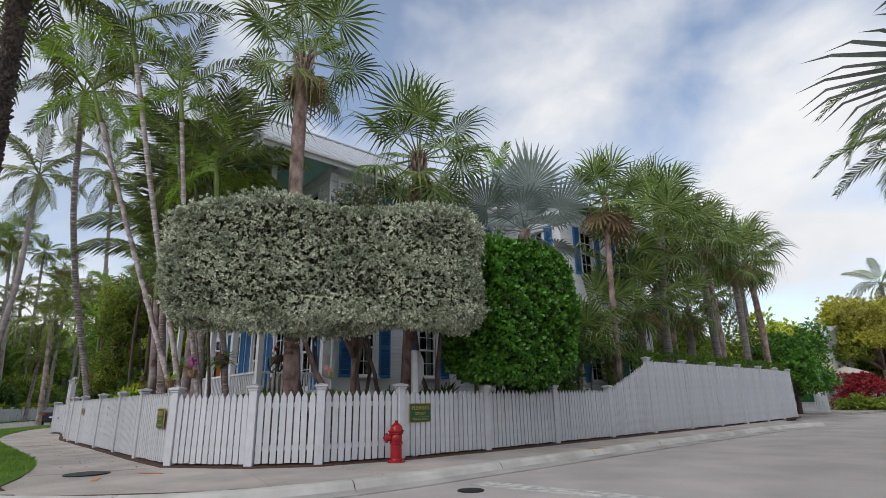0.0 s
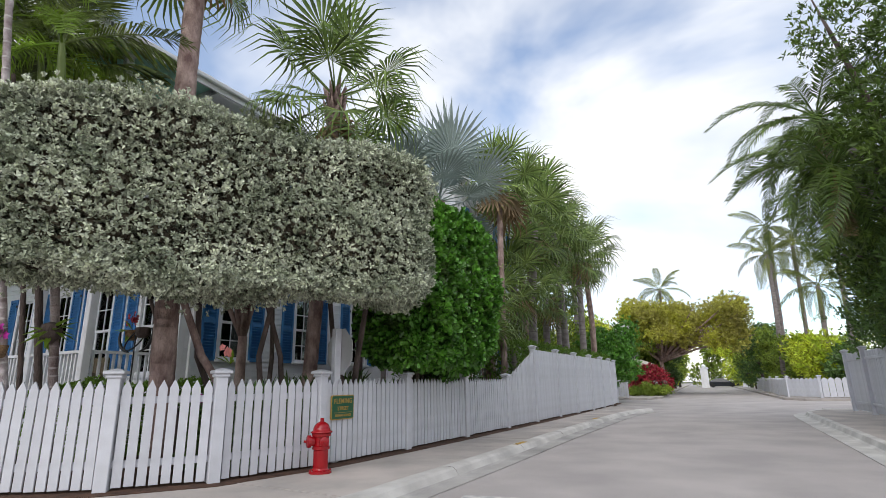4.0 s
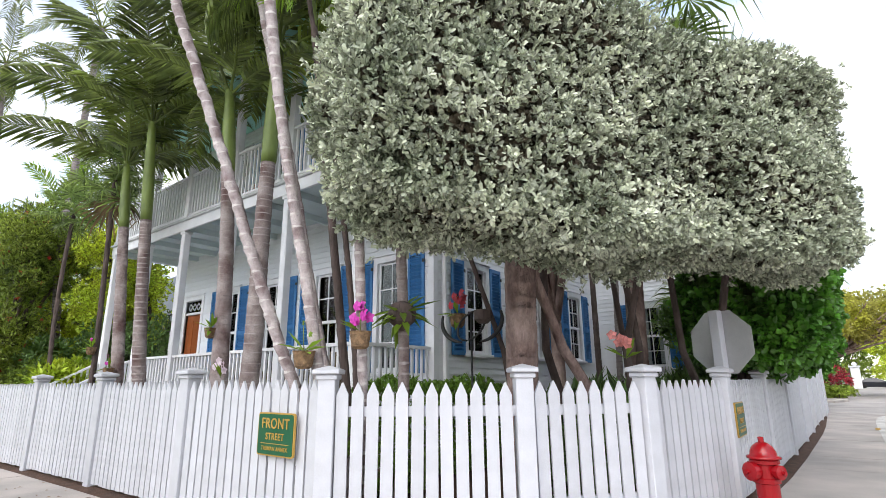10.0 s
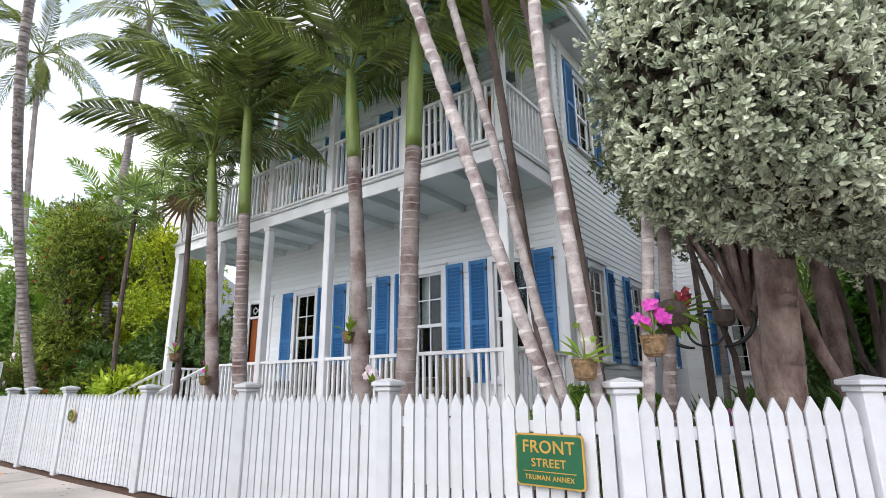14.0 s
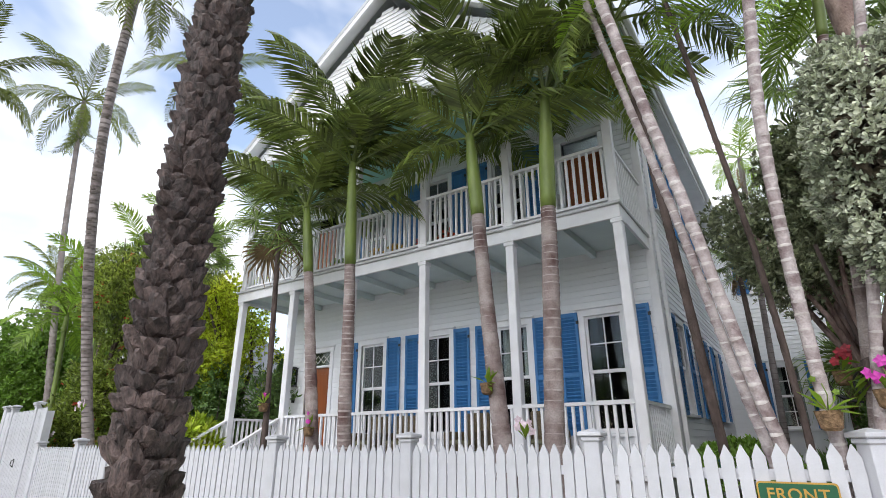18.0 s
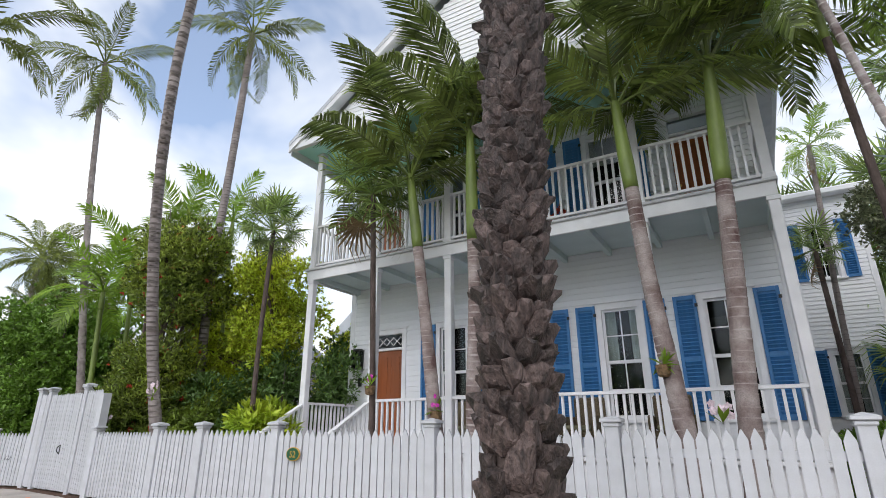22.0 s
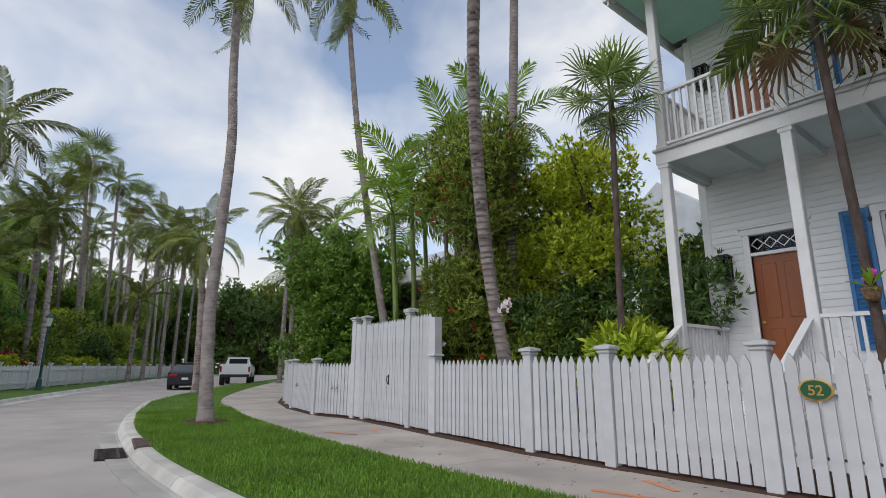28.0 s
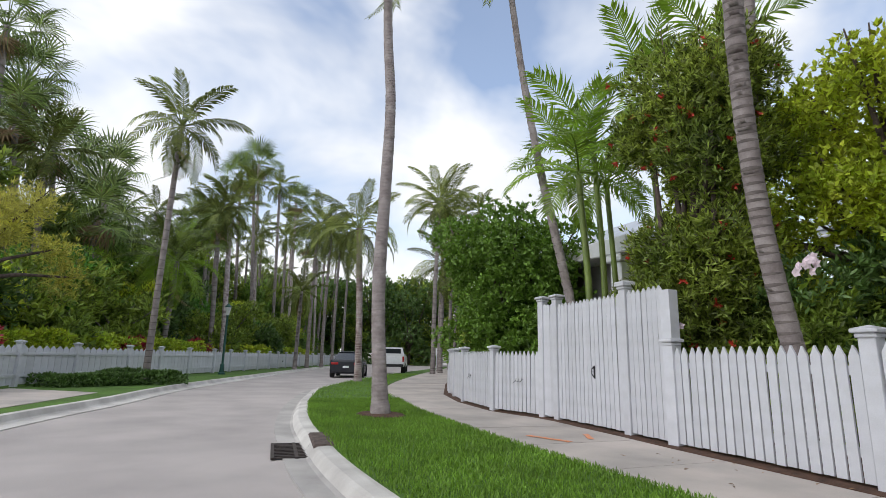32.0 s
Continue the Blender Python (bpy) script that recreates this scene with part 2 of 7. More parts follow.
BRUSHR = mat("bottlebrush_red", (0.62, 0.06, 0.035), 0.6, 0.15, 3, island=0.3)
BROWNL = mat("dead_frond", (0.30, 0.20, 0.10), 0.7, 0.2, 3, rand=0.3)


# ==== mesh helpers ====
def part(name, bm, material, parent=None, label="", loc=None):
    me = bpy.data.meshes.new(name)
    bm.to_mesh(me)
    bm.free()
    if material:
        me.materials.append(material)
    ob = new(name, me)
    if parent is not None:
        ob.parent = parent
    if loc is not None:
        ob.matrix_basis = loc if isinstance(loc, Matrix) else Matrix.Translation(loc)
    return tagged(ob, label)


def share(name, me, parent, m, label=""):
    ob = new(name, me)
    ob.parent = parent
    ob.matrix_basis = m
    return tagged(ob, label)


def empty(name, m, label, category, group="", kind=""):
    ob = new(name)
    ob.empty_display_size = 0.1
    ob.matrix_basis = m if isinstance(m, Matrix) else Matrix.Translation(m)
    return tagged(ob, label, category, group, kind)


def pydata(name, verts, faces, material, parent=None, smooth=False):
    me = bpy.data.meshes.new(name)
    me.from_pydata([tuple(v) for v in verts], [], [tuple(f) for f in faces])
    me.materials.append(material)
    if smooth:
        me.polygons.foreach_set("use_smooth", [True] * len(me.polygons))
    me.update()
    return me


def add_box(bm, x0, x1, y0, y1, z0, z1, bev=0.0):
    r = bmesh.ops.create_cube(bm, size=1.0, matrix=Matrix.Translation(((x0 + x1) / 2, (y0 + y1) / 2, (z0 + z1) / 2)) @ Matrix.Diagonal((x1 - x0, y1 - y0, z1 - z0, 1)))
    if bev:
        es = list({e for v in r["verts"] for e in v.link_edges})
        bmesh.ops.bevel(bm, geom=es, offset=bev, segments=1, affect="EDGES")
    return bm


def box(x0, x1, y0, y1, z0, z1, bev=0.0):
    return add_box(bmesh.new(), x0, x1, y0, y1, z0, z1, bev)


def add_prism(bm, pts, z0, z1):
    """A flat polygon lifted into a slab."""
    lo = [bm.verts.new((x, y, z0)) for x, y in pts]
    hi = [bm.verts.new((x, y, z1)) for x, y in pts]
    n = len(pts)
    area = sum(pts[i][0] * pts[(i + 1) % n][1] - pts[(i + 1) % n][0] * pts[i][1] for i in range(n))
    if area < 0:
        lo.reverse(), hi.reverse()
    bm.faces.new(hi)
    bm.faces.new(list(reversed(lo)))
    for i in range(n):
        j = (i + 1) % n
        bm.faces.new((lo[i], lo[j], hi[j], hi[i]))
    return bm


def slab(name, pts, z0, z1, material, label, category="ground", kind="structure"):
    bm = add_prism(bmesh.new(), pts, z0, z1)
    bm.normal_update()
    bmesh.ops.triangulate(bm, faces=[f for f in bm.faces if len(f.verts) > 4])
    return tagged(part(name, bm, material), label, category, "", kind)


def tube_verts(path, radii, seg=10, verts=None, faces=None, cap=True):
    verts = [] if verts is None else verts
    faces = [] if faces is None else faces
    base = len(verts)
    path = [Vector(p) for p in path]
    ref = Vector((1, 0, 0.01))
    for i, p in enumerate(path):
        d = (path[min(i + 1, len(path) - 1)] - path[max(i - 1, 0)]).normalized()
        s = d.cross(ref)
        if s.length < 1e-3:
            s = d.cross(Vector((0, 1, 0)))
        s.normalize()
        u = s.cross(d)
        for k in range(seg):
            a = 2 * PI * k / seg
            verts.append(p + (s * math.cos(a) + u * math.sin(a)) * radii[i])
    for i in range(len(path) - 1):
        for k in range(seg):
            k2 = (k + 1) % seg
            faces.append((base + i * seg + k, base + i * seg + k2, base + (i + 1) * seg + k2, base + (i + 1) * seg + k))
    if cap:
        faces.append(tuple(base + k for k in reversed(range(seg))))
        faces.append(tuple(base + (len(path) - 1) * seg + k for k in range(seg)))
    return verts, faces


def tube(name, path, radii, material, parent=None, seg=10, label=""):
    v, f = tube_verts(path, radii if isinstance(radii, (list, tuple)) else [radii] * len(path), seg)
    ob = new(name, pydata(name, v, f, material, smooth=True))
    if parent is not None:
        ob.parent = parent
    return tagged(ob, label)


def lathe(profile, seg=20):
    """A turned shape from (radius, height) pairs."""
    v, f = [], []
    for r, z in profile:
        for k in range(seg):
            a = 2 * PI * k / seg
            v.append((r * math.cos(a), r * math.sin(a), z))
    for i in range(len(profile) - 1):
        for k in range(seg):
            k2 = (k + 1) % seg
            f.append((i * seg + k, i * seg + k2, (i + 1) * seg + k2, (i + 1) * seg + k))
    f.append(tuple(reversed(range(seg))))
    f.append(tuple((len(profile) - 1) * seg + k for k in range(seg)))
    return v, f


def leaves_mesh(name, P, D, U, L, W, material, fold=0.15, blunt=False):
    """Many small folded leaves: bases P, axes D, faces turned to U, lengths L, widths W."""
    P, D, U = np.asarray(P), np.asarray(D), np.asarray(U)
    n = len(P)
    D = D / (np.linalg.norm(D, axis=1, keepdims=True) + 1e-9)
    S = np.cross(D, U)
    S = S / (np.linalg.norm(S, axis=1, keepdims=True) + 1e-9)
    T = np.cross(S, D)
    L = np.broadcast_to(np.asarray(L, float).reshape(-1, 1), (n, 1))
    W = np.broadcast_to(np.asarray(W, float).reshape(-1, 1), (n, 1))
    mid = P + D * L * 0.55 + T * W * fold
    if blunt:
        far = P + D * L * 0.86 + T * W * fold * 0.6
        V = np.stack([P, P + D * L * 0.42 + S * W * 0.36 + T * W * fold, far + S * W * 0.46, P + D * L - T * W * fold, far - S * W * 0.46, P + D * L * 0.42 - S * W * 0.36 + T * W * fold], 1).reshape(-1, 3)
        tri, k = [[0, 1, 2], [0, 2, 3], [0, 3, 4], [0, 4, 5]], 6
    else:
        V = np.stack([P, mid + S * W * 0.5, P + D * L - T * W * fold, mid - S * W * 0.5], 1).reshape(-1, 3)
        tri, k = [[0, 1, 2], [0, 2, 3]], 4
    base = np.arange(n)[:, None] * k
    F = np.concatenate([base + np.array([q]) for q in tri], 1).reshape(-1)
    m = len(tri) * n
    me = bpy.data.meshes.new(name)
    me.vertices.add(len(V))
    me.vertices.foreach_set("co", V.astype(np.float32).reshape(-1))
    me.loops.add(len(F))
    me.loops.foreach_set("vertex_index", F.astype(np.int32))
    me.polygons.add(m)
    me.polygons.foreach_set("loop_start", np.arange(0, 3 * m, 3, dtype=np.int32))
    me.polygons.foreach_set("loop_total", np.full(m, 3, dtype=np.int32))
    me.materials.append(material)
    me.update()
    me.validate()
    return me


def unit(rng, n):
    v = rng.normal(size=(n, 3))
    return v / np.linalg.norm(v, axis=1, keepdims=True)


def rosettes(rng, tips, axis, per, length, width, open_=0.9, jitter=0.3):
    """Leaves in small whorls at shoot tips."""
    n = len(tips)
    P = np.repeat(tips, per, 0) + rng.normal(size=(n * per, 3)) * length * 0.12
    A = np.repeat(axis, per, 0)
    R = unit(rng, n * per)
    D = A + R * open_
    L = length * rng.uniform(0.65, 1.2, n * per)
    return P, D, A + rng.normal(size=(n * per, 3)) * jitter, L, L * width


def clump_points(rng, blobs, n, shell=0.5):
    """Points in the outer part of a heap of ellipsoids, with their outward ways. blobs: (x, y, z, rx, ry, rz)."""
    B = np.array(blobs, float)
    vol = (B[:, 3] * B[:, 4] * B[:, 5]) ** (2 / 3)
    idx = rng.choice(len(B), n, p=vol / vol.sum())
    u = unit(rng, n)
    r = rng.uniform(shell, 1.0, n)[:, None] * (1 + 0.12 * rng.normal(size=(n, 1)))
    return B[idx, :3] + u * B[idx, 3:] * r, u


def wm(ob):
    return ob.matrix_basis if ob.parent is None else wm(ob.parent) @ ob.matrix_parent_inverse @ ob.matrix_basis


def wpart(name, bm, material, parent, label=""):
    """A part whose mesh is given in world places."""
    ob = part(name, bm, material, parent, label)
    ob.matrix_parent_inverse = wm(parent).inverted()
    return ob


def wshare(name, me, parent, m, label=""):
    ob = share(name, me, parent, m, label)
    ob.matrix_parent_inverse = wm(parent).inverted()
    return ob


# ==== ground, road, pavements ====
def offset(line, d):
    """A line moved to its left by d."""
    out = []
    for i, p in enumerate(line):
        a, b = line[max(i - 1, 0)], line[min(i + 1, len(line) - 1)]
        dx, dy = b[0] - a[0], b[1] - a[1]
        k = math.hypot(dx, dy)
        out.append((p[0] - dy / k * d, p[1] + dx / k * d))
    return out


def smooth_line(pts, step=0.6):
    """A rounded line through the points, in even steps."""
    P = [Vector((*p, 0)) for p in pts]
    out = []
    for i in range(len(P) - 1):
        a, b, c, d = P[max(i - 1, 0)], P[i], P[i + 1], P[min(i + 2, len(P) - 1)]
        n = max(1, int((c - b).length / step))
        for k in range(n):
            t = k / n
            q = 0.5 * ((2 * b) + (c - a) * t + (2 * a - 5 * b + 4 * c - d) * t * t + (3 * b - a - 3 * c + d) * t ** 3)
            out.append((q.x, q.y))
    out.append(tuple(P[-1][:2]))
    return out


def strip(name, line, prof, material, label, category, piece=None, parent=None):
    """A moulding drawn along a line; prof: (offset to the left, height)."""
    offs = [offset(line, o) for o, z in prof]
    bm = bmesh.new()
    rows = [[bm.verts.new((offs[j][i][0], offs[j][i][1], prof[j][1])) for j in range(len(prof))] for i in range(len(line))]
    for i in range(len(line) - 1):
        for j in range(len(prof) - 1):
            bm.faces.new((rows[i][j], rows[i][j + 1], rows[i + 1][j + 1], rows[i + 1][j]))
    bmesh.ops.recalc_face_normals(bm, faces=bm.faces)
    ob = part(name, bm, material, parent)
    if parent is None:
        tagged(ob, label, category, "", "structure")
    return ob


RZ = -0.13
slab("ground", [(-400, -400), (400, -400), (400, 400), (-400, 400)], -0.5, -0.2, EARTH, "flat sandy earth ground reaching the horizon")
slab("road", [(-140, -60), (60, -60), (60, 190), (-140, 190)], -0.3, RZ, ASPHALT, "worn grey asphalt street with patches and cracks", "road")

KERB = smooth_line([(0.14, 18.81), (-0.27, 17.54), (-0.41, 14.36), (-0.4, 10.73), (-0.35, 6.95), (-0.22, 3.07), (-0.17, 0.38), (-0.18, -1.36), (-0.68, -3.4), (-2.33, -5.21), (-4.99, -6.21), (-8.59, -6.47), (-17.61, -6.98), (-21.35, -6.86), (-24.44, -6.48), (-28.76, -5.53), (-33.51, -3.93), (-44.06, 1.45), (-54.71, 7.68), (-75.77, 20.02)])
WALKO = smooth_line([(-2.85, -5.2), (-3.5, -5.06), (-5.15, -4.64), (-7.67, -4.35), (-11.35, -4.45), (-16.42, -4.63), (-19.36, -4.57), (-21.68, -4.41), (-25.76, -3.82), (-33.53, -1.63), (-50.28, 6.95), (-73.73, 20.09)])
FENCEL = [(-2.25, 24.1), (-1.88, 12.5), (-1.84, 9.9), (-1.84, 7.71), (-1.84, 5.28), (-1.87, 2.93), (-1.95, 0.70), (-2.29, -0.82), (-2.99, -1.75), (-4.33, -2.66), (-6.45, -2.75), (-8.66, -2.75), (-16.65, -2.85), (-19.1, -2.6), (-20.03, -2.48), (-21.98, -2.3), (-22.41, -2.3), (-23.83, -2.5), (-25.9, -2.2), (-28.5, -1.4), (-34.2, 1.3), (-50.2, 9.75), (-75, 22.5)]
KIN = offset(KERB, -0.15)
slab("pavement", KIN + [(-75, 60), (-20, 60), (-5.5, 24.1), (0.1, 18.7)], -0.29, -0.012, SOIL, "bed under the concrete pavement", "pavement")
KERBPROF = [(-0.17, -0.03), (-0.17, 0.006), (-0.10, 0.014), (0.02, 0.006), (0.06, -0.018), (0.11, -0.095), (0.15, -0.118), (0.40, -0.112), (0.40, -0.2)]


def along(line, d0, d1):
    """The piece of a line between two lengths."""
    out, acc = [], 0.0
    for a, b in zip(line, line[1:]):
        k = math.dist(a, b)
        for lim in (d0, d1):
            if acc < lim < acc + k:
                u = (lim - acc) / k
                out.append((a[0] + (b[0] - a[0]) * u, a[1] + (b[1] - a[1]) * u))
        if d0 <= acc + k <= d1:
            out.append(b)
        acc += k
    return [p for i, p in enumerate(out) if i == 0 or math.dist(p, out[i - 1]) > 0.02]


def line_len(line):
    return sum(math.dist(a, b) for a, b in zip(line, line[1:]))


GUTTER = mat("gutter_concrete", (0.47, 0.45, 0.43), 0.9, 0.15, 1.2, 0.3, 90, tone=(0.30, 0.285, 0.275), world_space=True)
kerb = empty("kerb", (0.6, 4, 0), "stained rolled concrete kerb with gutter", "kerb", "", "structure")
KL = line_len(KERB)
d = 0.0
while d < KL - 1:
    n = 2.9
    seg = along(KERB, d + 0.006, min(d + n - 0.006, KL))
    if len(seg) >= 2:
        ob = strip("kerb_stone", seg, KERBPROF, KERBM, "", "", parent=kerb)
        ob.matrix_parent_inverse = wm(kerb).inverted()
        ob.data.materials.append(GUTTER)
        ob.data.polygons.foreach_set("material_index", [1 if k % (len(KERBPROF) - 1) >= 5 else 0 for k in range(len(ob.data.polygons))])
    d += n

# pavement flags between the fence and the kerb or the grass
flags = empty("pavement_slabs", (0, 0, 0), "pale concrete pavement flags with dark joints", "pavement", "", "structure")


def nearest(line, p):
    """The foot of p on a line."""
    best = None
    for a, b in zip(line, line[1:]):
        dx, dy = b[0] - a[0], b[1] - a[1]
        k = dx * dx + dy * dy
        u = max(0, min(1, ((p[0] - a[0]) * dx + (p[1] - a[1]) * dy) / k))
        q = (a[0] + dx * u, a[1] + dy * u)
        e = math.dist(p, q)
        if best is None or e < best[0]:
            best = (e, q)
    return best[1]


EDGE = offset(FENCEL, 0.14)
d, EL = 0.0, line_len(EDGE)
while d < EL - 1.6:
    a, b = along(EDGE, d, d + 1.55)[0], along(EDGE, d, d + 1.55)[-1]
    side = a[1] > -1.6 and a[0] > -4
    tgt = KIN if (side or a[0] > -3.2) else WALKO
    a2, b2 = nearest(tgt, a), nearest(tgt, b)
    if math.dist(a2, b2) > 0.1:
        c = [(a[0], a[1]), (b[0], b[1]), (b2[0], b2[1]), (a2[0], a2[1])]
        cx, cy = sum(q[0] for q in c) / 4, sum(q[1] for q in c) / 4
        c = [(cx + (q[0] - cx) * 0.993, cy + (q[1] - cy) * 0.993) for q in c]
        bm = add_prism(bmesh.new(), c, -0.04, rnd.uniform(-0.003, 0.003))
        bmesh.ops.recalc_face_normals(bm, faces=bm.faces)
        ob = part("flag", bm, CONCRETE, flags)
        ob.matrix_parent_inverse = wm(flags).inverted()
    d += 1.55
# the wide corner apron
slab("corner_apron", [(-5.38, -2.76), (-4.36, -2.72), (-2.76, -1.86), (-2, -0.75), (-0.64, -1.38), (-0.82, -3.01), (-2.25, -4.92), (-3.51, -5.05), (-5.28, -4.56)], -0.05, -0.006, CONCRETE, "broad concrete corner apron at the crossing", "pavement")

# grass verge between walk and kerb
VIN = [p for p in KIN if p[0] < -2.8 and p[1] < -1.3 or p[0] < -34]


def spaced(line, n):
    """n points at even steps along a line."""
    out, acc, i, k = [], 0.0, 0, line_len(line) / (n - 1)
    for j in range(n):
        while i < len(line) - 2 and acc + math.dist(line[i], line[i + 1]) < j * k:
            acc += math.dist(line[i], line[i + 1])
            i += 1
        u = min(1.0, (j * k - acc) / math.dist(line[i], line[i + 1]))
        out.append((line[i][0] + (line[i + 1][0] - line[i][0]) * u, line[i][1] + (line[i + 1][1] - line[i][1]) * u))
    return out


ra, rb = spaced(VIN, 150), spaced(WALKO, 150)
v = [(x, y, z) for z in (0.012, -0.1) for q in (ra, rb) for x, y in q]
f = [(i, i + 150, i + 151, i + 1) for i in range(149)] + [(i + 1, i + 301, i + 300, i) for i in range(149)] + [(i + 150, i + 450, i + 451, i + 151) for i in range(149)]
tagged(new("grass_verge", pydata("grass_verge", v, f, GRASSG)), "mown green grass verge", "grass", "", "structure")


def inside(poly, x, y):
    """Which of the places lie in the polygon."""
    r, j = np.zeros(len(x), bool), len(poly) - 1
    for i in range(len(poly)):
        (xi, yi), (xj, yj) = poly[i], poly[j]
        if yi != yj:
            r ^= ((yi > y) != (yj > y)) & (x < (xj - xi) * (y - yi) / (yj - yi) + xi)
        j = i
    return r


def grass(name, poly, n, x0, x1, y0, y1, z, h, rng, label):
    P = np.stack([rng.uniform(x0, x1, n), rng.uniform(y0, y1, n), np.full(n, z)], 1)
    keep = inside(poly, P[:, 0], P[:, 1]) & (np.hypot(P[:, 0] + 23.32, (P[:, 1] + 5.23) / 0.7) > 0.62)
    P = P[keep]
    m = len(P)
    D = np.stack([rng.normal(size=m) * 0.45, rng.normal(size=m) * 0.45, np.ones(m)], 1)
    me = leaves_mesh(name, P, D, unit(rng, m), h * rng.uniform(0.6, 1.3, m), 0.011, GRASSB)
    return tagged(new(name, me), label, "grass", "", "stuff")


VPOLY = VIN + list(reversed(WALKO))
RNG = np.random.default_rng(3)
grass("grass", VPOLY, 130000, -27, -14.5, -7.6, -2.4, 0.01, 0.06, RNG, "short mown green lawn grass")
grass("grass", VPOLY, 50000, -46, -27, -7.6, 6, 0.01, 0.075, RNG, "short mown green lawn grass")
grass("grass", VPOLY, 30000, -14.5, -1.8, -7.6, -4.2, 0.01, 0.07, RNG, "short mown green lawn grass")

YARD = [(p[0], p[1]) for p in offset(FENCEL, -0.02)] + [(-75, 60), (-20, 60), (-5.5, 24.1)]
slab("yard_soil", YARD, -0.1, 0.03, SOIL, "dark mulch and soil of the front yard", "soil")
strip("mulch_edge", offset(FENCEL, 0.0), [(-0.05, 0.03), (0.1, 0.02), (0.2, 0.006), (0.2, -0.02)], SOIL, "strip of brown mulch along the fence foot", "soil")

# far side of the street and the blocks around
FARK = smooth_line([(-18.23, -12.3), (-24.51, -11.08), (-28.14, -10.12), (-34.02, -8.73), (-45.86, -4.76), (-56.54, -1), (-71.75, 5.17), (-91.1, 15.53)])
slab("far_block", FARK + [(-140, 40), (-140, -60), (-20, -60)], -0.29, 0.0, GRASSG, "green grass strip across the street", "grass")
strip("far_kerb", list(reversed(FARK)), [(-0.15, 0.0), (-0.15, 0.006), (0, 0.006), (0.04, -0.09), (0.1, -0.118), (0.4, -0.115), (0.4, -0.2)], KERBM, "pale concrete kerb across the street", "kerb")
slab("driveway", [(-18.21, -12.63), (-25.75, -11.47), (-29.95, -10.54), (-31.82, -12.81), (-25.5, -14.35), (-17.96, -16.36)], -0.05, 0.012, CONCRETE, "broad concrete driveway apron", "pavement")
RK = smooth_line([(55.15, -1.38), (20.0, -3.0), (13.0, -3.38), (10.83, -3.45), (8.2, -3.01), (6.53, -1.57), (5.89, 0.92), (5.68, 3.28), (5.58, 8.21), (5.47, 13.14), (5.49, 17.58), (6.37, 19.27), (8.07, 19.76), (25.92, 20.29)])
slab("east_block", RK + [(60, 20)], -0.29, 0.0, CONCRETE, "concrete pavement along the east side", "pavement")
strip("east_kerb", RK, [(-0.15, 0.0), (-0.15, 0.006), (0, 0.006), (0.04, -0.09), (0.1, -0.118), (0.4, -0.115), (0.4, -0.2)], KERBM, "pale concrete kerb of the east side", "kerb")
slab("north_block", [(-60.65, 30.56), (-5.18, 32.67), (-2.09, 33.28), (-1.44, 35.77), (-10.12, 187.4), (-67.98, 179.77)], -0.29, 0.0, CONCRETE, "pavement and ground of the next block", "pavement")
slab("north_east_block", [(-2.68, 188.48), (5.78, 33.18), (6.71, 31.65), (9.44, 30.99), (52.94, 31.98), (48.53, 192.8)], -0.29, 0.0, CONCRETE, "pavement and ground of the next block", "pavement")

STOPW = mat("road_paint", (0.62, 0.61, 0.58), 0.8, 0.25, 7, 0.2, 60, tone=(0.3, 0.3, 0.3))
slab("stop_line", [(0.53, 0.46), (0.59, 0.08), (3.16, 0.51), (3.14, 0.92)], RZ - 0.02, RZ + 0.004, STOPW, "worn white painted stop line on asphalt", "road marking")
v, f = lathe([(0.30, 0.0), (0.30, 0.012), (0.26, 0.016), (0.25, 0.012), (0.0, 0.014)], 24)
for x, y, z, r, nm in ((-4.2, -3.94, 0.0, 1.1, "round iron manhole cover in the pavement"), (0.99, -0.29, RZ, 0.6, "small iron valve cover in the asphalt")):
    c = tagged(new("manhole_cover", pydata("manhole_cover", v, f, BLACK)), nm, "manhole cover")
    c.matrix_basis = pose(x, y, z) @ Matrix.Diagonal((r, r, 1, 1))
PAINTO = mat("orange_marking", (0.75, 0.25, 0.09), 0.9, 0.3, 9, tone=(0.5, 0.3, 0.22))
for x, y, w, h, a in ((-20.15, -3.87, 0.7, 0.09, 20), (-20.15, -3.19, 0.5, 0.08, -30), (-3.45, -3.17, 0.5, 0.09, 30), (-3.29, -3.95, 0.4, 0.08, -20), (-14.48, -4.03, 0.7, 0.08, 15), (-14.51, -3.43, 0.5, 0.08, -25)):
    ob = part("paint_mark", box(-w / 2, w / 2, -h / 2, h / 2, 0.004, 0.007), PAINTO, None, "", pose(x, y, 0.002, 0, 0, a))
    tagged(ob, "faded orange survey paint on the concrete", "paint mark")
for x, y, w, h, a in ((-0.33, 4.61, 0.1, 0.5, 0), (-0.59, 11.97, 0.1, 0.6, 0)):
    ob = part("paint_mark", box(-w / 2, w / 2, -h / 2, h / 2, 0.012, 0.016), mat("yellow_marking", (0.6, 0.36, 0.05), 0.9, 0.3, 12), None, "", pose(x, y, 0.002, 0, 0, a))
    tagged(ob, "worn yellow paint patch on the kerb", "paint mark")

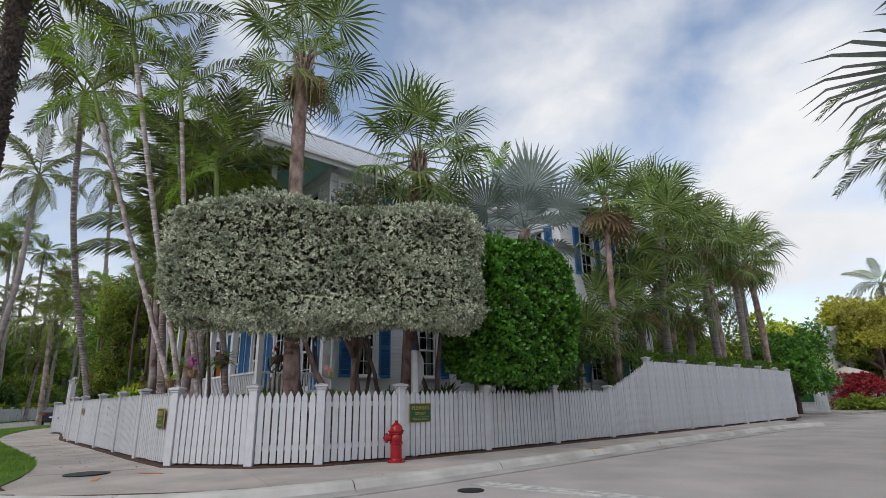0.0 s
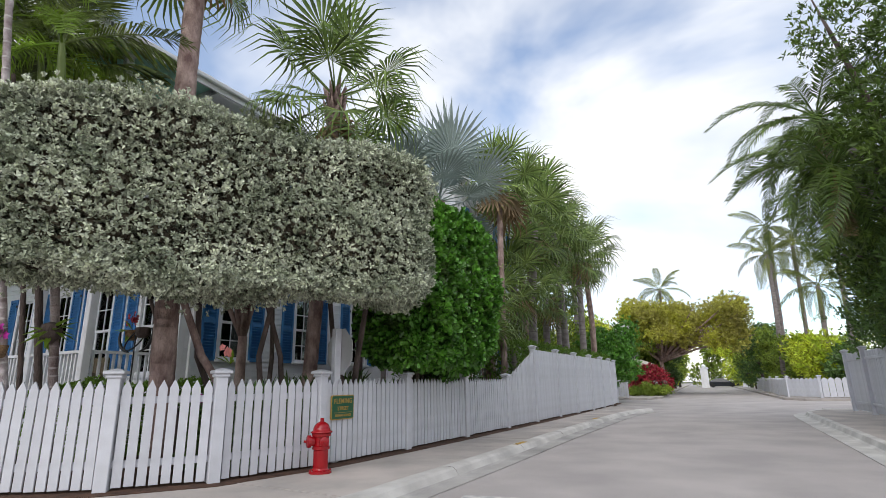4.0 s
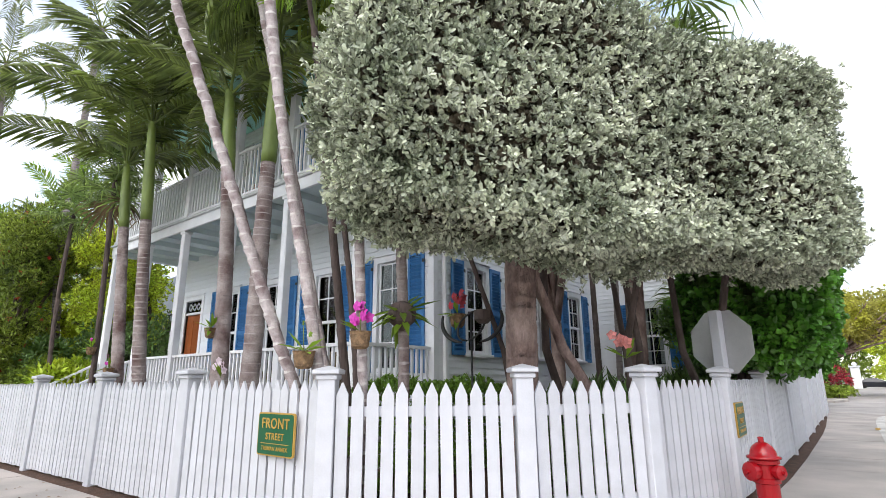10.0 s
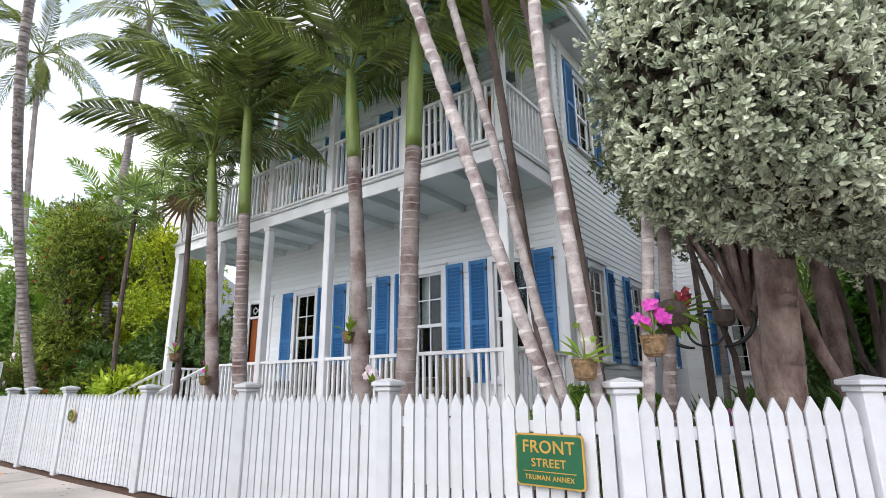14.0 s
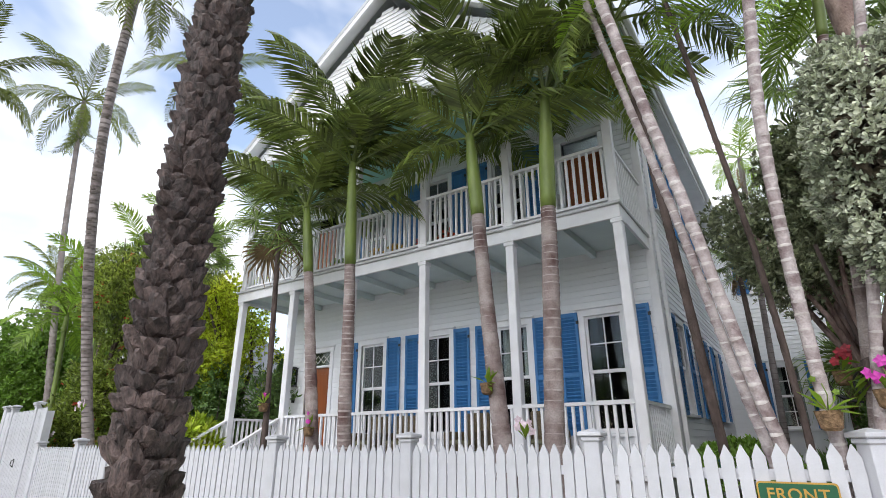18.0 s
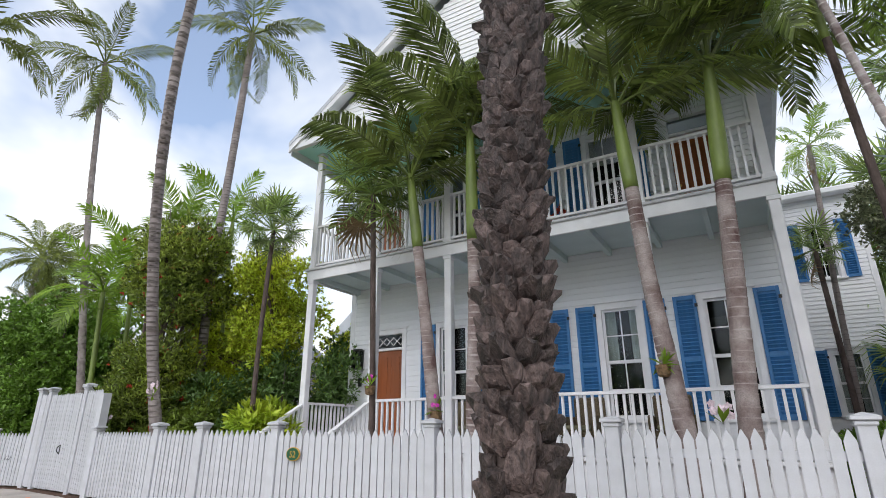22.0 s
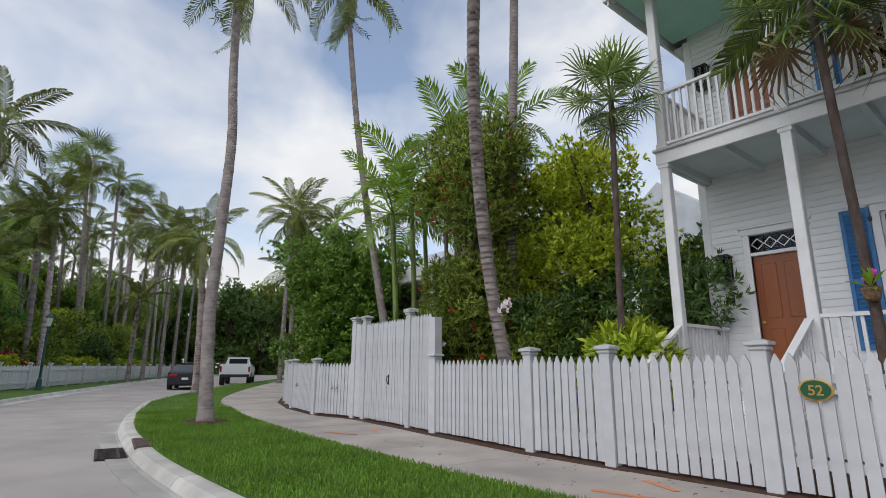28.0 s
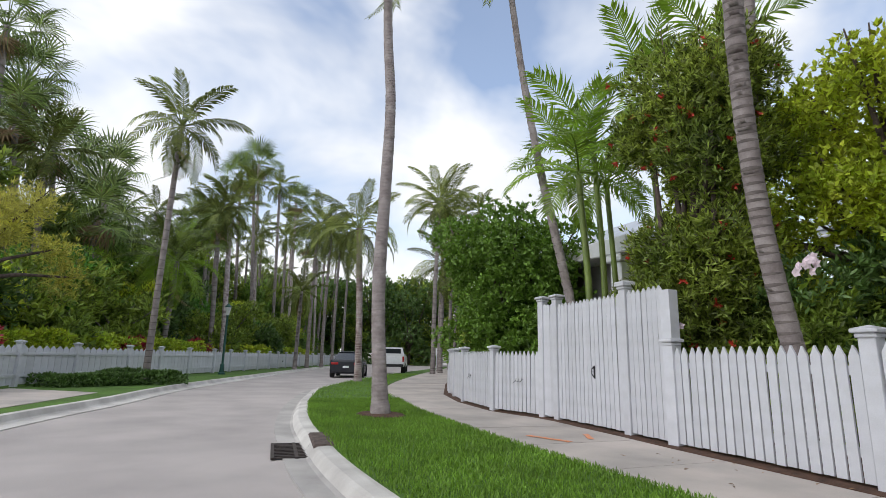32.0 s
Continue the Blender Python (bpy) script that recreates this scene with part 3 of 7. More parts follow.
# drain at the kerb
drain = empty("storm_drain", pose(-20.89, -6.97, 0, 0, 0, -7), "iron grated storm drain set in the kerb", "drain")
bm = bmesh.new()
for i in range(11):
    add_box(bm, -0.5 + i * 0.1 - 0.018, -0.5 + i * 0.1 + 0.018, -0.42, 0.12, -0.118, -0.1)
for yy in (-0.42, -0.15, 0.12):
    add_box(bm, -0.54, 0.54, yy - 0.02, yy + 0.02, -0.119, -0.099)
part("grate", bm, mat("rusty_iron", (0.06, 0.045, 0.04), 0.8, 0.3, 15), drain)
# flat black sheet under the bars, standing in for the drain's dark depth
part("pit", box(-0.52, 0.52, -0.4, 0.1, -0.119, -0.112), BLACK, drain)
part("inlet_hood", box(-0.52, 0.52, 0.03, 0.3, -0.1, 0.03, 0.02), DARKT, drain)


# ==== picket fences ====
def picket_mesh(w, h, tip, th=0.022):
    bm = bmesh.new()
    pts = [(-w / 2, 0), (w / 2, 0), (w / 2, h - tip), (w * 0.035, h), (-w * 0.035, h), (-w / 2, h - tip)]
    lo = [bm.verts.new((x, -th / 2, z)) for x, z in pts]
    hi = [bm.verts.new((x, th / 2, z)) for x, z in pts]
    bm.faces.new(lo)
    bm.faces.new(list(reversed(hi)))
    for i in range(6):
        j = (i + 1) % 6
        bm.faces.new((lo[i], hi[i], hi[j], lo[j]))
    bmesh.ops.recalc_face_normals(bm, faces=bm.faces)
    me = bpy.data.meshes.new("picket")
    bm.to_mesh(me)
    bm.free()
    me.materials.append(FENCEW)
    return me


def post_meshes(h, w=0.145):
    bm = box(-w / 2, w / 2, -w / 2, w / 2, 0, h - 0.09, 0.006)
    b = bpy.data.meshes.new("post")
    bm.to_mesh(b)
    bm.free()
    b.materials.append(FENCEW)
    c = bmesh.new()
    add_box(c, -w / 2 - 0.018, w / 2 + 0.018, -w / 2 - 0.018, w / 2 + 0.018, h - 0.115, h - 0.07, 0.01)
    add_box(c, -w / 2 - 0.042, w / 2 + 0.042, -w / 2 - 0.042, w / 2 + 0.042, h - 0.069, h - 0.03, 0.008)
    k = w / 2 + 0.036
    base = [c.verts.new((sx * k, sy * k, h - 0.029)) for sx, sy in ((-1, -1), (1, -1), (1, 1), (-1, 1))]
    top = c.verts.new((0, 0, h + 0.004))
    for i in range(4):
        c.faces.new((base[i], base[(i + 1) % 4], top))
    cm = bpy.data.meshes.new("post_cap")
    c.to_mesh(cm)
    c.free()
    cm.materials.append(FENCEW)
    return b, cm


POSTS = {}
PICK = {}


def fence_run(posts, label, h=1.255, cap=1.385, gap=0.022, w=0.1, tip=0.1, out=1, end=True, lift=0.055, heights=None, name="picket_fence"):
    """Posts at the given places with pickets between them; the pickets stand on the street side of two rails. heights: a top at each post."""
    fx, fy = posts[0]
    f = empty(name, (fx, fy, 0), label, "fence")
    for i, (x, y) in enumerate(posts):
        a, b = posts[max(i - 1, 0)], posts[min(i + 1, len(posts) - 1)]
        ang = math.degrees(math.atan2(b[1] - a[1], b[0] - a[0]))
        ph = cap if heights is None else heights[i] + 0.13
        ph = round(ph, 2)
        if ph not in POSTS:
            POSTS[ph] = post_meshes(ph)
        if i < len(posts) - 1 or end:
            p = wshare("post", POSTS[ph][0], f, pose(x, y, 0, 0, 0, ang))
            share("post_cap", POSTS[ph][1], p, Matrix.Identity(4))
    for i in range(len(posts) - 1):
        (x0, y0), (x1, y1) = posts[i], posts[i + 1]
        L = math.dist(posts[i], posts[i + 1])
        ang = math.atan2(y1 - y0, x1 - x0)
        h0, h1 = (h, h) if heights is None else (heights[i], heights[i + 1])
        base = pose(x0, y0, 0, 0, 0, math.degrees(ang))
        n = max(2, round((L - 0.145 - gap) / (w + gap)))
        stepx = (L - 0.145 - 0.01) / n
        for k in range(n):
            u = 0.0725 + 0.005 + stepx * (k + 0.5)
            hh = round(h0 + (h1 - h0) * u / L, 2) - lift
            key = (round(w, 3), round(hh, 2), tip)
            if key not in PICK:
                PICK[key] = picket_mesh(w, hh, tip)
            wshare("picket", PICK[key], f, base @ pose(u, -0.03 * out, lift + rnd.uniform(-0.006, 0.006), 0, rnd.uniform(-0.5, 0.5), rnd.uniform(-1, 1)))
        for zz in (0.26, min(h0, h1) - 0.28):
            bm = box(0.07, L - 0.07, -0.017, 0.021, zz, zz + 0.085, 0.004)
            o = part("rail", bm, FENCEW, f)
            o.matrix_basis = base
            o.matrix_parent_inverse = wm(f).inverted()
    return f


A, B, C, D, E, F, G = (-4.33, -2.68), (-2.99, -1.75), (-2.29, -0.82), (-1.95, 0.70), (-1.87, 2.93), (-1.84, 5.28), (-1.84, 7.71)
fence_run([(-16.65, -2.87), (-15.37, -2.91), (-13.66, -2.88), (-10.93, -2.83), (-8.66, -2.77), (-6.45, -2.77), A], "white painted picket fence with capped posts along the street", end=False, h=1.285, cap=1.415)
fence_run([A, B, C, D], "white picket fence panels turning the street corner", end=False)
fence_run([D, E, F, G], "white picket fence along the side street pavement", end=False)
H = (-1.85, 10.0)
fence_run([G, H], "white fence panel sweeping up to the tall fence", heights=[1.26, 2.12], end=False, name="swept_fence", gap=0.012)
tall = [H, (-1.90, 12.5), (-1.89, 14.8), (-1.88, 17.1), (-1.92, 19.4), (-2.03, 21.7), (-2.25, 24.1)]
fence_run(tall, "tall white close-boarded fence with capped posts", h=2.12, cap=2.25, gap=0.006, tip=0.03, name="board_fence")
fence_run([(-19.1, -2.62), (-16.65, -2.87)], "white picket fence panel beside the tall gate", end=False)
fence_run([(-21.98, -2.32), (-20.03, -2.5)], "tall white picket gate with iron latch", h=2.08, cap=2.28, gap=0.012, name="fence_gate", tip=0.06)
fence_run([(-20.03, -2.5), (-19.1, -2.62)], "tall narrow white picket panel beside the gate", h=2.10, cap=2.25, gap=0.015, name="gate_side_panel", tip=0.06, end=False)
fence_run([(-22.41, -2.34), (-21.98, -2.32)], "narrow white panel between two gate posts", h=2.1, cap=2.28, gap=0.006, name="gate_side_panel", tip=0.03, end=False)
pst = box(-0.08, 0.08, -0.08, 0.08, 0, 2.02)
o = part("fence_post", pst, FENCEW, None, "plain white fence post ending the tall panel", pose(-19.1, -2.62, 0))
tagged(o, "", "post")
fence_run([(-29.93, -0.75), (-28.79, -1.25), (-27.5, -1.72), (-25.9, -2.25), (-23.83, -2.6), (-22.41, -2.34)], "low white picket fence curving with the pavement", h=1.22, cap=1.35, gap=0.012, end=False)
fence_run([(-50.22, 9.76), (-47.12, 8.1), (-44.03, 6.44), (-41.44, 5.06), (-38.83, 3.67), (-36.24, 2.29), (-34.18, 1.28), (-32, 0.28), (-29.93, -0.72)], "low white picket fence following the road bend", h=1.22, cap=1.35, gap=0.012, w=0.2)
far = smooth_line([(-21.71, -15.68), (-27.26, -13.81), (-32.57, -12.93), (-37.96, -10.79), (-45.37, -7.55), (-55.19, -3.53), (-66.44, 1.17), (-78.28, 6.77), (-90.93, 13.49)], 2.4)
fence_run(far, "long white picket fence across the street", h=1.15, cap=1.3, gap=0.02, w=0.3, out=-1)

lt = empty("gate_latch", pose(-20.82, -2.465, 0.88, 0, 0, -5.3), "black iron thumb latch on the tall gate", "latch")
part("latch_plate", box(-0.02, 0.02, -0.012, 0.0, -0.1, 0.1, 0.004), BLACK, lt)
tube("latch_handle", [(0, -0.012, 0.085), (0.01, -0.06, 0.05), (0.012, -0.065, -0.03), (0, -0.012, -0.085)], 0.009, BLACK, lt, 6)

# dry leaves on the concrete
m = 130
LP = np.stack([RNG.uniform(-19, 0.2, m), np.zeros(m), np.full(m, 0.008)], 1)
LP[:, 1] = np.where(RNG.random(m) < 0.6, -2.97 - np.abs(RNG.normal(size=m)) * 0.35, RNG.uniform(-4.2, -3.0, m))
LP[LP[:, 0] > -4.2, 0] = RNG.uniform(-19, -4.4, (LP[:, 0] > -4.2).sum())
LD = np.stack([RNG.normal(size=m), RNG.normal(size=m), RNG.uniform(0, 0.2, m)], 1)
tagged(new("leaf_litter", leaves_mesh("leaf_litter", LP, LD, np.tile(np.array([[0.1, 0.1, 1.0]]), (m, 1)), RNG.uniform(0.03, 0.08, m), 0.025, mat("dry_leaf", (0.26, 0.15, 0.07), 0.8, 0.2, island=0.4))), "dry brown leaves scattered along the fence foot", "leaves", "", "stuff")
for x, y, a in ((-25.2, -2.46, -10), (-23.0, -2.52, 10)):
    fo = empty("fence_ornament", pose(x, y, 0.62, 0, 0, a), "small black iron twig ornament on the white fence", "ornament")
    tube("twig", [(-0.16, -0.02, -0.03), (-0.06, -0.025, 0.02), (0.05, -0.025, 0.0), (0.15, -0.02, 0.06)], [0.003, 0.005, 0.005, 0.003], BLACK, fo, 5)
    for k in range(3):
        tube("sprig", [(-0.08 + 0.08 * k, -0.022, 0.01), (-0.05 + 0.08 * k, -0.024, 0.05), (-0.045 + 0.08 * k, -0.024, 0.09)], [0.004, 0.004, 0.002], BLACK, fo, 5)


# ==== the house ====
HX0, HX1, WY, SX, BACK = -15.85, -6.47, 1.43, -6.47, 9.0
FLOOR1, DECK, EAVE, CY = 0.87, 4.80, 7.85, -0.29
house = empty("house", (-11.3, 5.0, 0), "two-storey white clapboard house with double porch and blue shutters", "house")


def mesh_of(bm, name, material):
    me = bpy.data.meshes.new(name)
    bm.to_mesh(me)
    bm.free()
    me.materials.append(material)
    return me


def board_mesh():
    bm = bmesh.new()
    e = 0.118
    prof = [(0, 0), (0.024, 0), (0.024, 0.006), (0.006, e + 0.01), (0, e + 0.01)]
    a = [bm.verts.new((0, y, z)) for y, z in prof]
    b = [bm.verts.new((1, y, z)) for y, z in prof]
    bm.faces.new(a)
    bm.faces.new(list(reversed(b)))
    for i in range(5):
        j = (i + 1) % 5
        bm.faces.new((a[i], b[i], b[j], a[j]))
    bmesh.ops.recalc_face_normals(bm, faces=bm.faces)
    return mesh_of(bm, "board", SIDING)


BOARD = board_mesh()


def wall_frame(o, n):
    """Local x runs along the wall, y out of it, z up."""
    n = Vector((*n, 0))
    u = n.cross(Vector((0, 0, 1)))
    m = Matrix((( u.x, n.x, 0, o[0]), (u.y, n.y, 0, o[1]), (0, 0, 1, 0), (0, 0, 0, 1)))
    return m


def clad_wall(name, M, length, z0, z1, holes, thick=0.14, rows=True, ztop=None):
    """A wall with openings cut through it, clad in lapped boards. ztop: its upper edge as a function along it."""
    xs = sorted({0.0, length, *[h[0] for h in holes], *[h[1] for h in holes]})
    zs = sorted({z0, z1, *[h[2] for h in holes], *[h[3] for h in holes]})
    bm = bmesh.new()
    for a, b in zip(xs, xs[1:]):
        for c, d2 in zip(zs, zs[1:]):
            if not any(h[0] <= (a + b) / 2 <= h[1] and h[2] <= (c + d2) / 2 <= h[3] for h in holes):
                add_box(bm, a, b, -thick, 0, c, d2)
    bmesh.ops.remove_doubles(bm, verts=bm.verts, dist=0.0005)
    w = part(name, bm, SIDING, house)
    w.matrix_basis = M
    w.matrix_parent_inverse = wm(house).inverted()
    z = z0
    while rows and z < z1 - 0.02:
        cuts = sorted([(h[0], h[1]) for h in holes if h[2] < z + 0.06 < h[3]])
        x = 0.0
        for a, b in cuts + [(length, length)]:
            if a - x > 0.03:
                share("board", BOARD, w, Matrix.Translation((x, 0.001, z)) @ Matrix.Diagonal((a - x, 1, 1, 1)))
            x = max(x, b)
        z += 0.118
    return w


def louver_mesh():
    bm = bmesh.new()
    add_box(bm, 0, 1, -0.006, 0.006, -0.028, 0.028)
    bmesh.ops.rotate(bm, verts=bm.verts, cent=(0, 0, 0), matrix=Matrix.Rotation(radians(-38), 3, "X"))
    return mesh_of(bm, "louver", BLUE)


LOUVER = louver_mesh()
SHUT = {}


def shutter(M, w, h, parent=None):
    """A louvred shutter hung flat on the wall; local x along, y out."""
    key = (round(w, 2), round(h, 2))
    if key not in SHUT:
        bm = bmesh.new()
        s = 0.055
        add_box(bm, 0, s, 0, 0.035, 0, h, 0.003)
        add_box(bm, w - s, w, 0, 0.035, 0, h, 0.003)
        for zz in (0, h * 0.46, h - 0.08):
            add_box(bm, s + 0.001, w - s - 0.001, 0.002, 0.033, zz, zz + 0.08, 0.003)
        add_box(bm, s, w - s, 0.001, 0.004, 0.05, h - 0.05)
        SHUT[key] = mesh_of(bm, "shutter", BLUE)
    ob = wshare("shutter", SHUT[key], house, M, "blue louvred wooden shutter")
    z, k = 0.115, 0
    while z < h - 0.1:
        if not h * 0.46 - 0.025 < z < h * 0.46 + 0.105:
            share("louver", LOUVER, ob, Matrix.Translation((0.056, 0.018, z)) @ Matrix.Diagonal((w - 0.112, 1, 1, 1)))
        z += 0.066
    bm = box(-0.02, 0.03, 0.03, 0.05, h - 0.22, h - 0.16, 0.004)
    o = part("hinge", bm, BLACK, ob)
    return ob


WINM = {}


def window(M, w, h, curtain=0, cols=2, rows=2, shut=True, sw=0.385):
    """A double-hung sash window in its opening (local x along, y out, z from the sill)."""
    key = (round(w, 2), round(h, 2))
    if key not in WINM:
        c = bmesh.new()
        t = 0.105
        add_prism(c, [(-t, -0.02), (0, -0.02), (0, h), (w, h), (w, -0.02), (w + t, -0.02), (w + t, h + 0.12), (-t, h + 0.12)], -0.045, 0.02)
        c.normal_update()
        bmesh.ops.triangulate(c, faces=[q for q in c.faces if len(q.verts) > 4])
        bmesh.ops.rotate(c, verts=c.verts, matrix=Matrix.Rotation(PI / 2, 3, "X"))
        k = box(-t - 0.04, w + t + 0.04, -0.02, 0.085, h + 0.121, h + 0.15, 0.004)
        s = bmesh.new()
        add_box(s, -t - 0.03, w + t + 0.03, -0.06, 0.09, -0.075, -0.021, 0.006)
        f = bmesh.new()
        for z0, z1, y in ((0, h * 0.5 + 0.02, -0.075), (h * 0.5 - 0.02, h, -0.045)):
            add_box(f, 0, 0.05, y, y + 0.03, z0, z1)
            add_box(f, w - 0.05, w, y, y + 0.03, z0, z1)
            add_box(f, 0.05, w - 0.05, y, y + 0.03, z0, z0 + 0.055)
            add_box(f, 0.05, w - 0.05, y, y + 0.03, z1 - 0.045, z1)
            for i in range(1, cols):
                x = w * i / cols
                add_box(f, x - 0.011, x + 0.011, y + 0.003, y + 0.027, z0 + 0.055, z1 - 0.045)
            for i in range(1, rows):
                z = z0 + (z1 - z0) * i / rows
                add_box(f, 0.05, w - 0.05, y + 0.004, y + 0.026, z - 0.011, z + 0.011)
        g = []
        for z0, z1, y in ((0.05, h * 0.5 - 0.02, -0.06), (h * 0.5 + 0.03, h - 0.04, -0.03)):
            g.append(mesh_of(box(0.045, w - 0.045, y - 0.002, y + 0.002, z0, z1), "pane", GLASS))
        WINM[key] = (mesh_of(c, "casing", WHITE), mesh_of(k, "window_cap", WHITE), mesh_of(s, "window_sill", WHITE), mesh_of(f, "sash", WHITE), g)
    cm, km, sm, fm, gs = WINM[key]
    wn = wshare("window", cm, house, M, "white double-hung sash window")
    share("window_cap", km, wn, Matrix.Identity(4))
    share("window_sill", sm, wn, Matrix.Identity(4))
    share("sash", fm, wn, Matrix.Identity(4))
    for g in gs:
        share("pane", g, wn, Matrix.Identity(4)).visible_shadow = False
    if curtain:
        bm = bmesh.new()
        for x0, x1 in ((0.02, w * 0.3), (w * 0.68, w - 0.02)):
            n = 7
            vs = [[bm.verts.new((x0 + (x1 - x0) * i / n, -0.2 + 0.018 * (i % 2), zz)) for i in range(n + 1)] for zz in (h * (0.05 if curtain == 1 else 0.5), h)]
            for i in range(n):
                bm.faces.new((vs[0][i], vs[0][i + 1], vs[1][i + 1], vs[1][i]))
        part("curtain", bm, CURTAIN, wn)
    if shut:
        shutter(M @ Matrix.Translation((-0.115 - sw, 0.03, -0.05)), sw, h + 0.14)
        shutter(M @ Matrix.Translation((w + 0.115, 0.03, -0.05)), sw, h + 0.14)
    return wn


def panel_door(M, w, h, transom, lattice=True):
    d = wshare("door", mesh_of(box(0, w, -0.09, -0.045, 0, h, 0.003), "door", DOORW), house, M, "varnished reddish wooden panel door")
    for i in range(2):
        for z0, z1 in ((0.18, h * 0.42), (h * 0.5, h - 0.15)):
            x0 = 0.11 + i * (w / 2 - 0.055)
            bm = box(x0, x0 + w / 2 - 0.17, -0.046, -0.036, z0, z1, 0.008)
            part("door_panel", bm, DOORW, d)
    bm = bmesh.new()
    bmesh.ops.create_uvsphere(bm, u_segments=10, v_segments=6, radius=0.032, matrix=Matrix.Translation((w - 0.07, -0.01, h * 0.47)))
    part("door_knob", bm, GOLD, d)
    c = bmesh.new()
    t = 0.11
    H2 = h + transom
    add_box(c, -t, 0, -0.1, 0.045, 0, H2 + 0.03, 0.004)
    add_box(c, w, w + t, -0.1, 0.045, 0, H2 + 0.03, 0.004)
    add_box(c, -t - 0.02, w + t + 0.02, -0.1, 0.055, H2 + 0.031, H2 + 0.14, 0.004)
    add_box(c, -t - 0.05, w + t + 0.05, -0.05, 0.09, H2 + 0.141, H2 + 0.175, 0.004)
    if transom:
        add_box(c, 0, w, -0.09, 0.02, h + 0.002, h + 0.06, 0.003)
    part("door_frame", c, WHITE, d)
    if transom:
        g = part("transom_pane", box(0, w, -0.06, -0.055, h + 0.06, H2 + 0.03), GLASS, d)
        g.visible_shadow = False
        if lattice:
            bm = bmesh.new()
            for i in range(4):
                cx = w * (i + 0.5) / 4
                r = bmesh.ops.create_cone(bm, segments=4, radius1=0.105, radius2=0.105, depth=0.02, matrix=Matrix.Translation((cx, -0.05, (h + 0.06 + H2 + 0.03) / 2)) @ Matrix.Rotation(PI / 2, 4, "X"), cap_ends=False)
            bmesh.ops.solidify(bm, geom=bm.faces[:], thickness=0.012)
            part("transom_lattice", bm, WHITE, d)
    return d


# front walls on both storeys
MF = wall_frame((HX1, WY), (0, -1))
FW = HX1 - HX0


def fx(x):
    return HX1 - x


WINX, WW, WZ0, WZ1 = (-12.97, -11.13, -9.30, -7.48), 0.68, 1.45, 3.48
UWINX, UZ0, UZ1 = (-12.97, -11.13, -9.27), 5.15, 7.26
DOOR1, UDOORS = -14.76, (-14.8, -7.56)
holes = [(fx(x) - WW / 2, fx(x) + WW / 2, WZ0, WZ1) for x in WINX] + [(fx(DOOR1) - 0.41, fx(DOOR1) + 0.41, FLOOR1, 3.45)]
clad_wall("wall_front_lower", MF, FW, 0.2, 4.66, holes)
uholes = [(fx(x) - WW / 2, fx(x) + WW / 2, UZ0, UZ1) for x in UWINX] + [(fx(x) - 0.39, fx(x) + 0.39, DECK, 7.22) for x in UDOORS]
clad_wall("wall_front_upper", MF, FW, 4.66, EAVE + 0.05, uholes)
for i, x in enumerate(WINX):
    window(MF @ Matrix.Translation((fx(x) - WW / 2, 0, WZ0)), WW, WZ1 - WZ0, (0, 0, 2, 0)[i])
for i, x in enumerate(UWINX):
    window(MF @ Matrix.Translation((fx(x) - WW / 2, 0, UZ0)), WW, UZ1 - UZ0, 0)
panel_door(MF @ Matrix.Translation((fx(DOOR1) - 0.41, 0, FLOOR1)), 0.82, 2.2, 0.35)
for x in UDOORS:
    panel_door(MF @ Matrix.Translation((fx(x) - 0.39, 0, DECK)), 0.78, 2.04, 0.35, False)
# side wall


def sy(y):
    """The place along the side wall, which runs back from the front corner."""
    return BACK - y


MS = Matrix(((0, 1, 0, SX), (-1, 0, 0, BACK), (0, 0, 1, 0), (0, 0, 0, 1)))
SWY = (2.755, 5.06, 7.36)
SZ0, SZ1, SU0, SU1 = 1.77, 3.40, 5.70, 7.24
sh = [(sy(y) - 0.34, sy(y) + 0.34, SZ0, SZ1) for y in SWY] + [(sy(y) - 0.34, sy(y) + 0.34, SU0, SU1) for y in SWY]
clad_wall("wall_side", MS, BACK - WY, 0.2, EAVE + 0.05, sh)
for y in SWY:
    window(MS @ Matrix.Translation((sy(y) - 0.34, 0, SZ0)), 0.68, SZ1 - SZ0, 1, sw=0.4)
    window(MS @ Matrix.Translation((sy(y) - 0.34, 0, SU0)), 0.68, SU1 - SU0, 1, sw=0.4)
# other outer walls
MW = Matrix(((0, -1, 0, HX0), (1, 0, 0, WY), (0, 0, 1, 0), (0, 0, 0, 1)))
clad_wall("wall_west", MW, BACK - WY, 0.2, EAVE + 0.05, [])
# rear wing set out to the side
WX1, WYB, WZT = -3.9, 14.5, 7.72
MWF = wall_frame((WX1, BACK), (0, -1))
wh = [(0.78, 1.42, 1.6, 3.2), (0.78, 1.42, 5.3, 6.9)]
clad_wall("wall_wing_front", MWF, WX1 - SX, 0.2, WZT, wh)
window(MWF @ Matrix.Translation((0.78, 0, 1.6)), 0.64, 1.6, 1, sw=0.34)
window(MWF @ Matrix.Translation((0.78, 0, 5.3)), 0.64, 1.6, 1, sw=0.34)
MWS = Matrix(((0, 1, 0, WX1), (-1, 0, 0, WYB), (0, 0, 1, 0), (0, 0, 0, 1)))
wsh = [(WYB - y - 0.36, WYB - y + 0.36, 5.3, 6.9) for y in (10.5, 12.9)] + [(WYB - y - 0.36, WYB - y + 0.36, 1.6, 3.2) for y in (10.5, 12.9)]
clad_wall("wall_wing_side", MWS, WYB - BACK, 0.2, WZT, wsh)
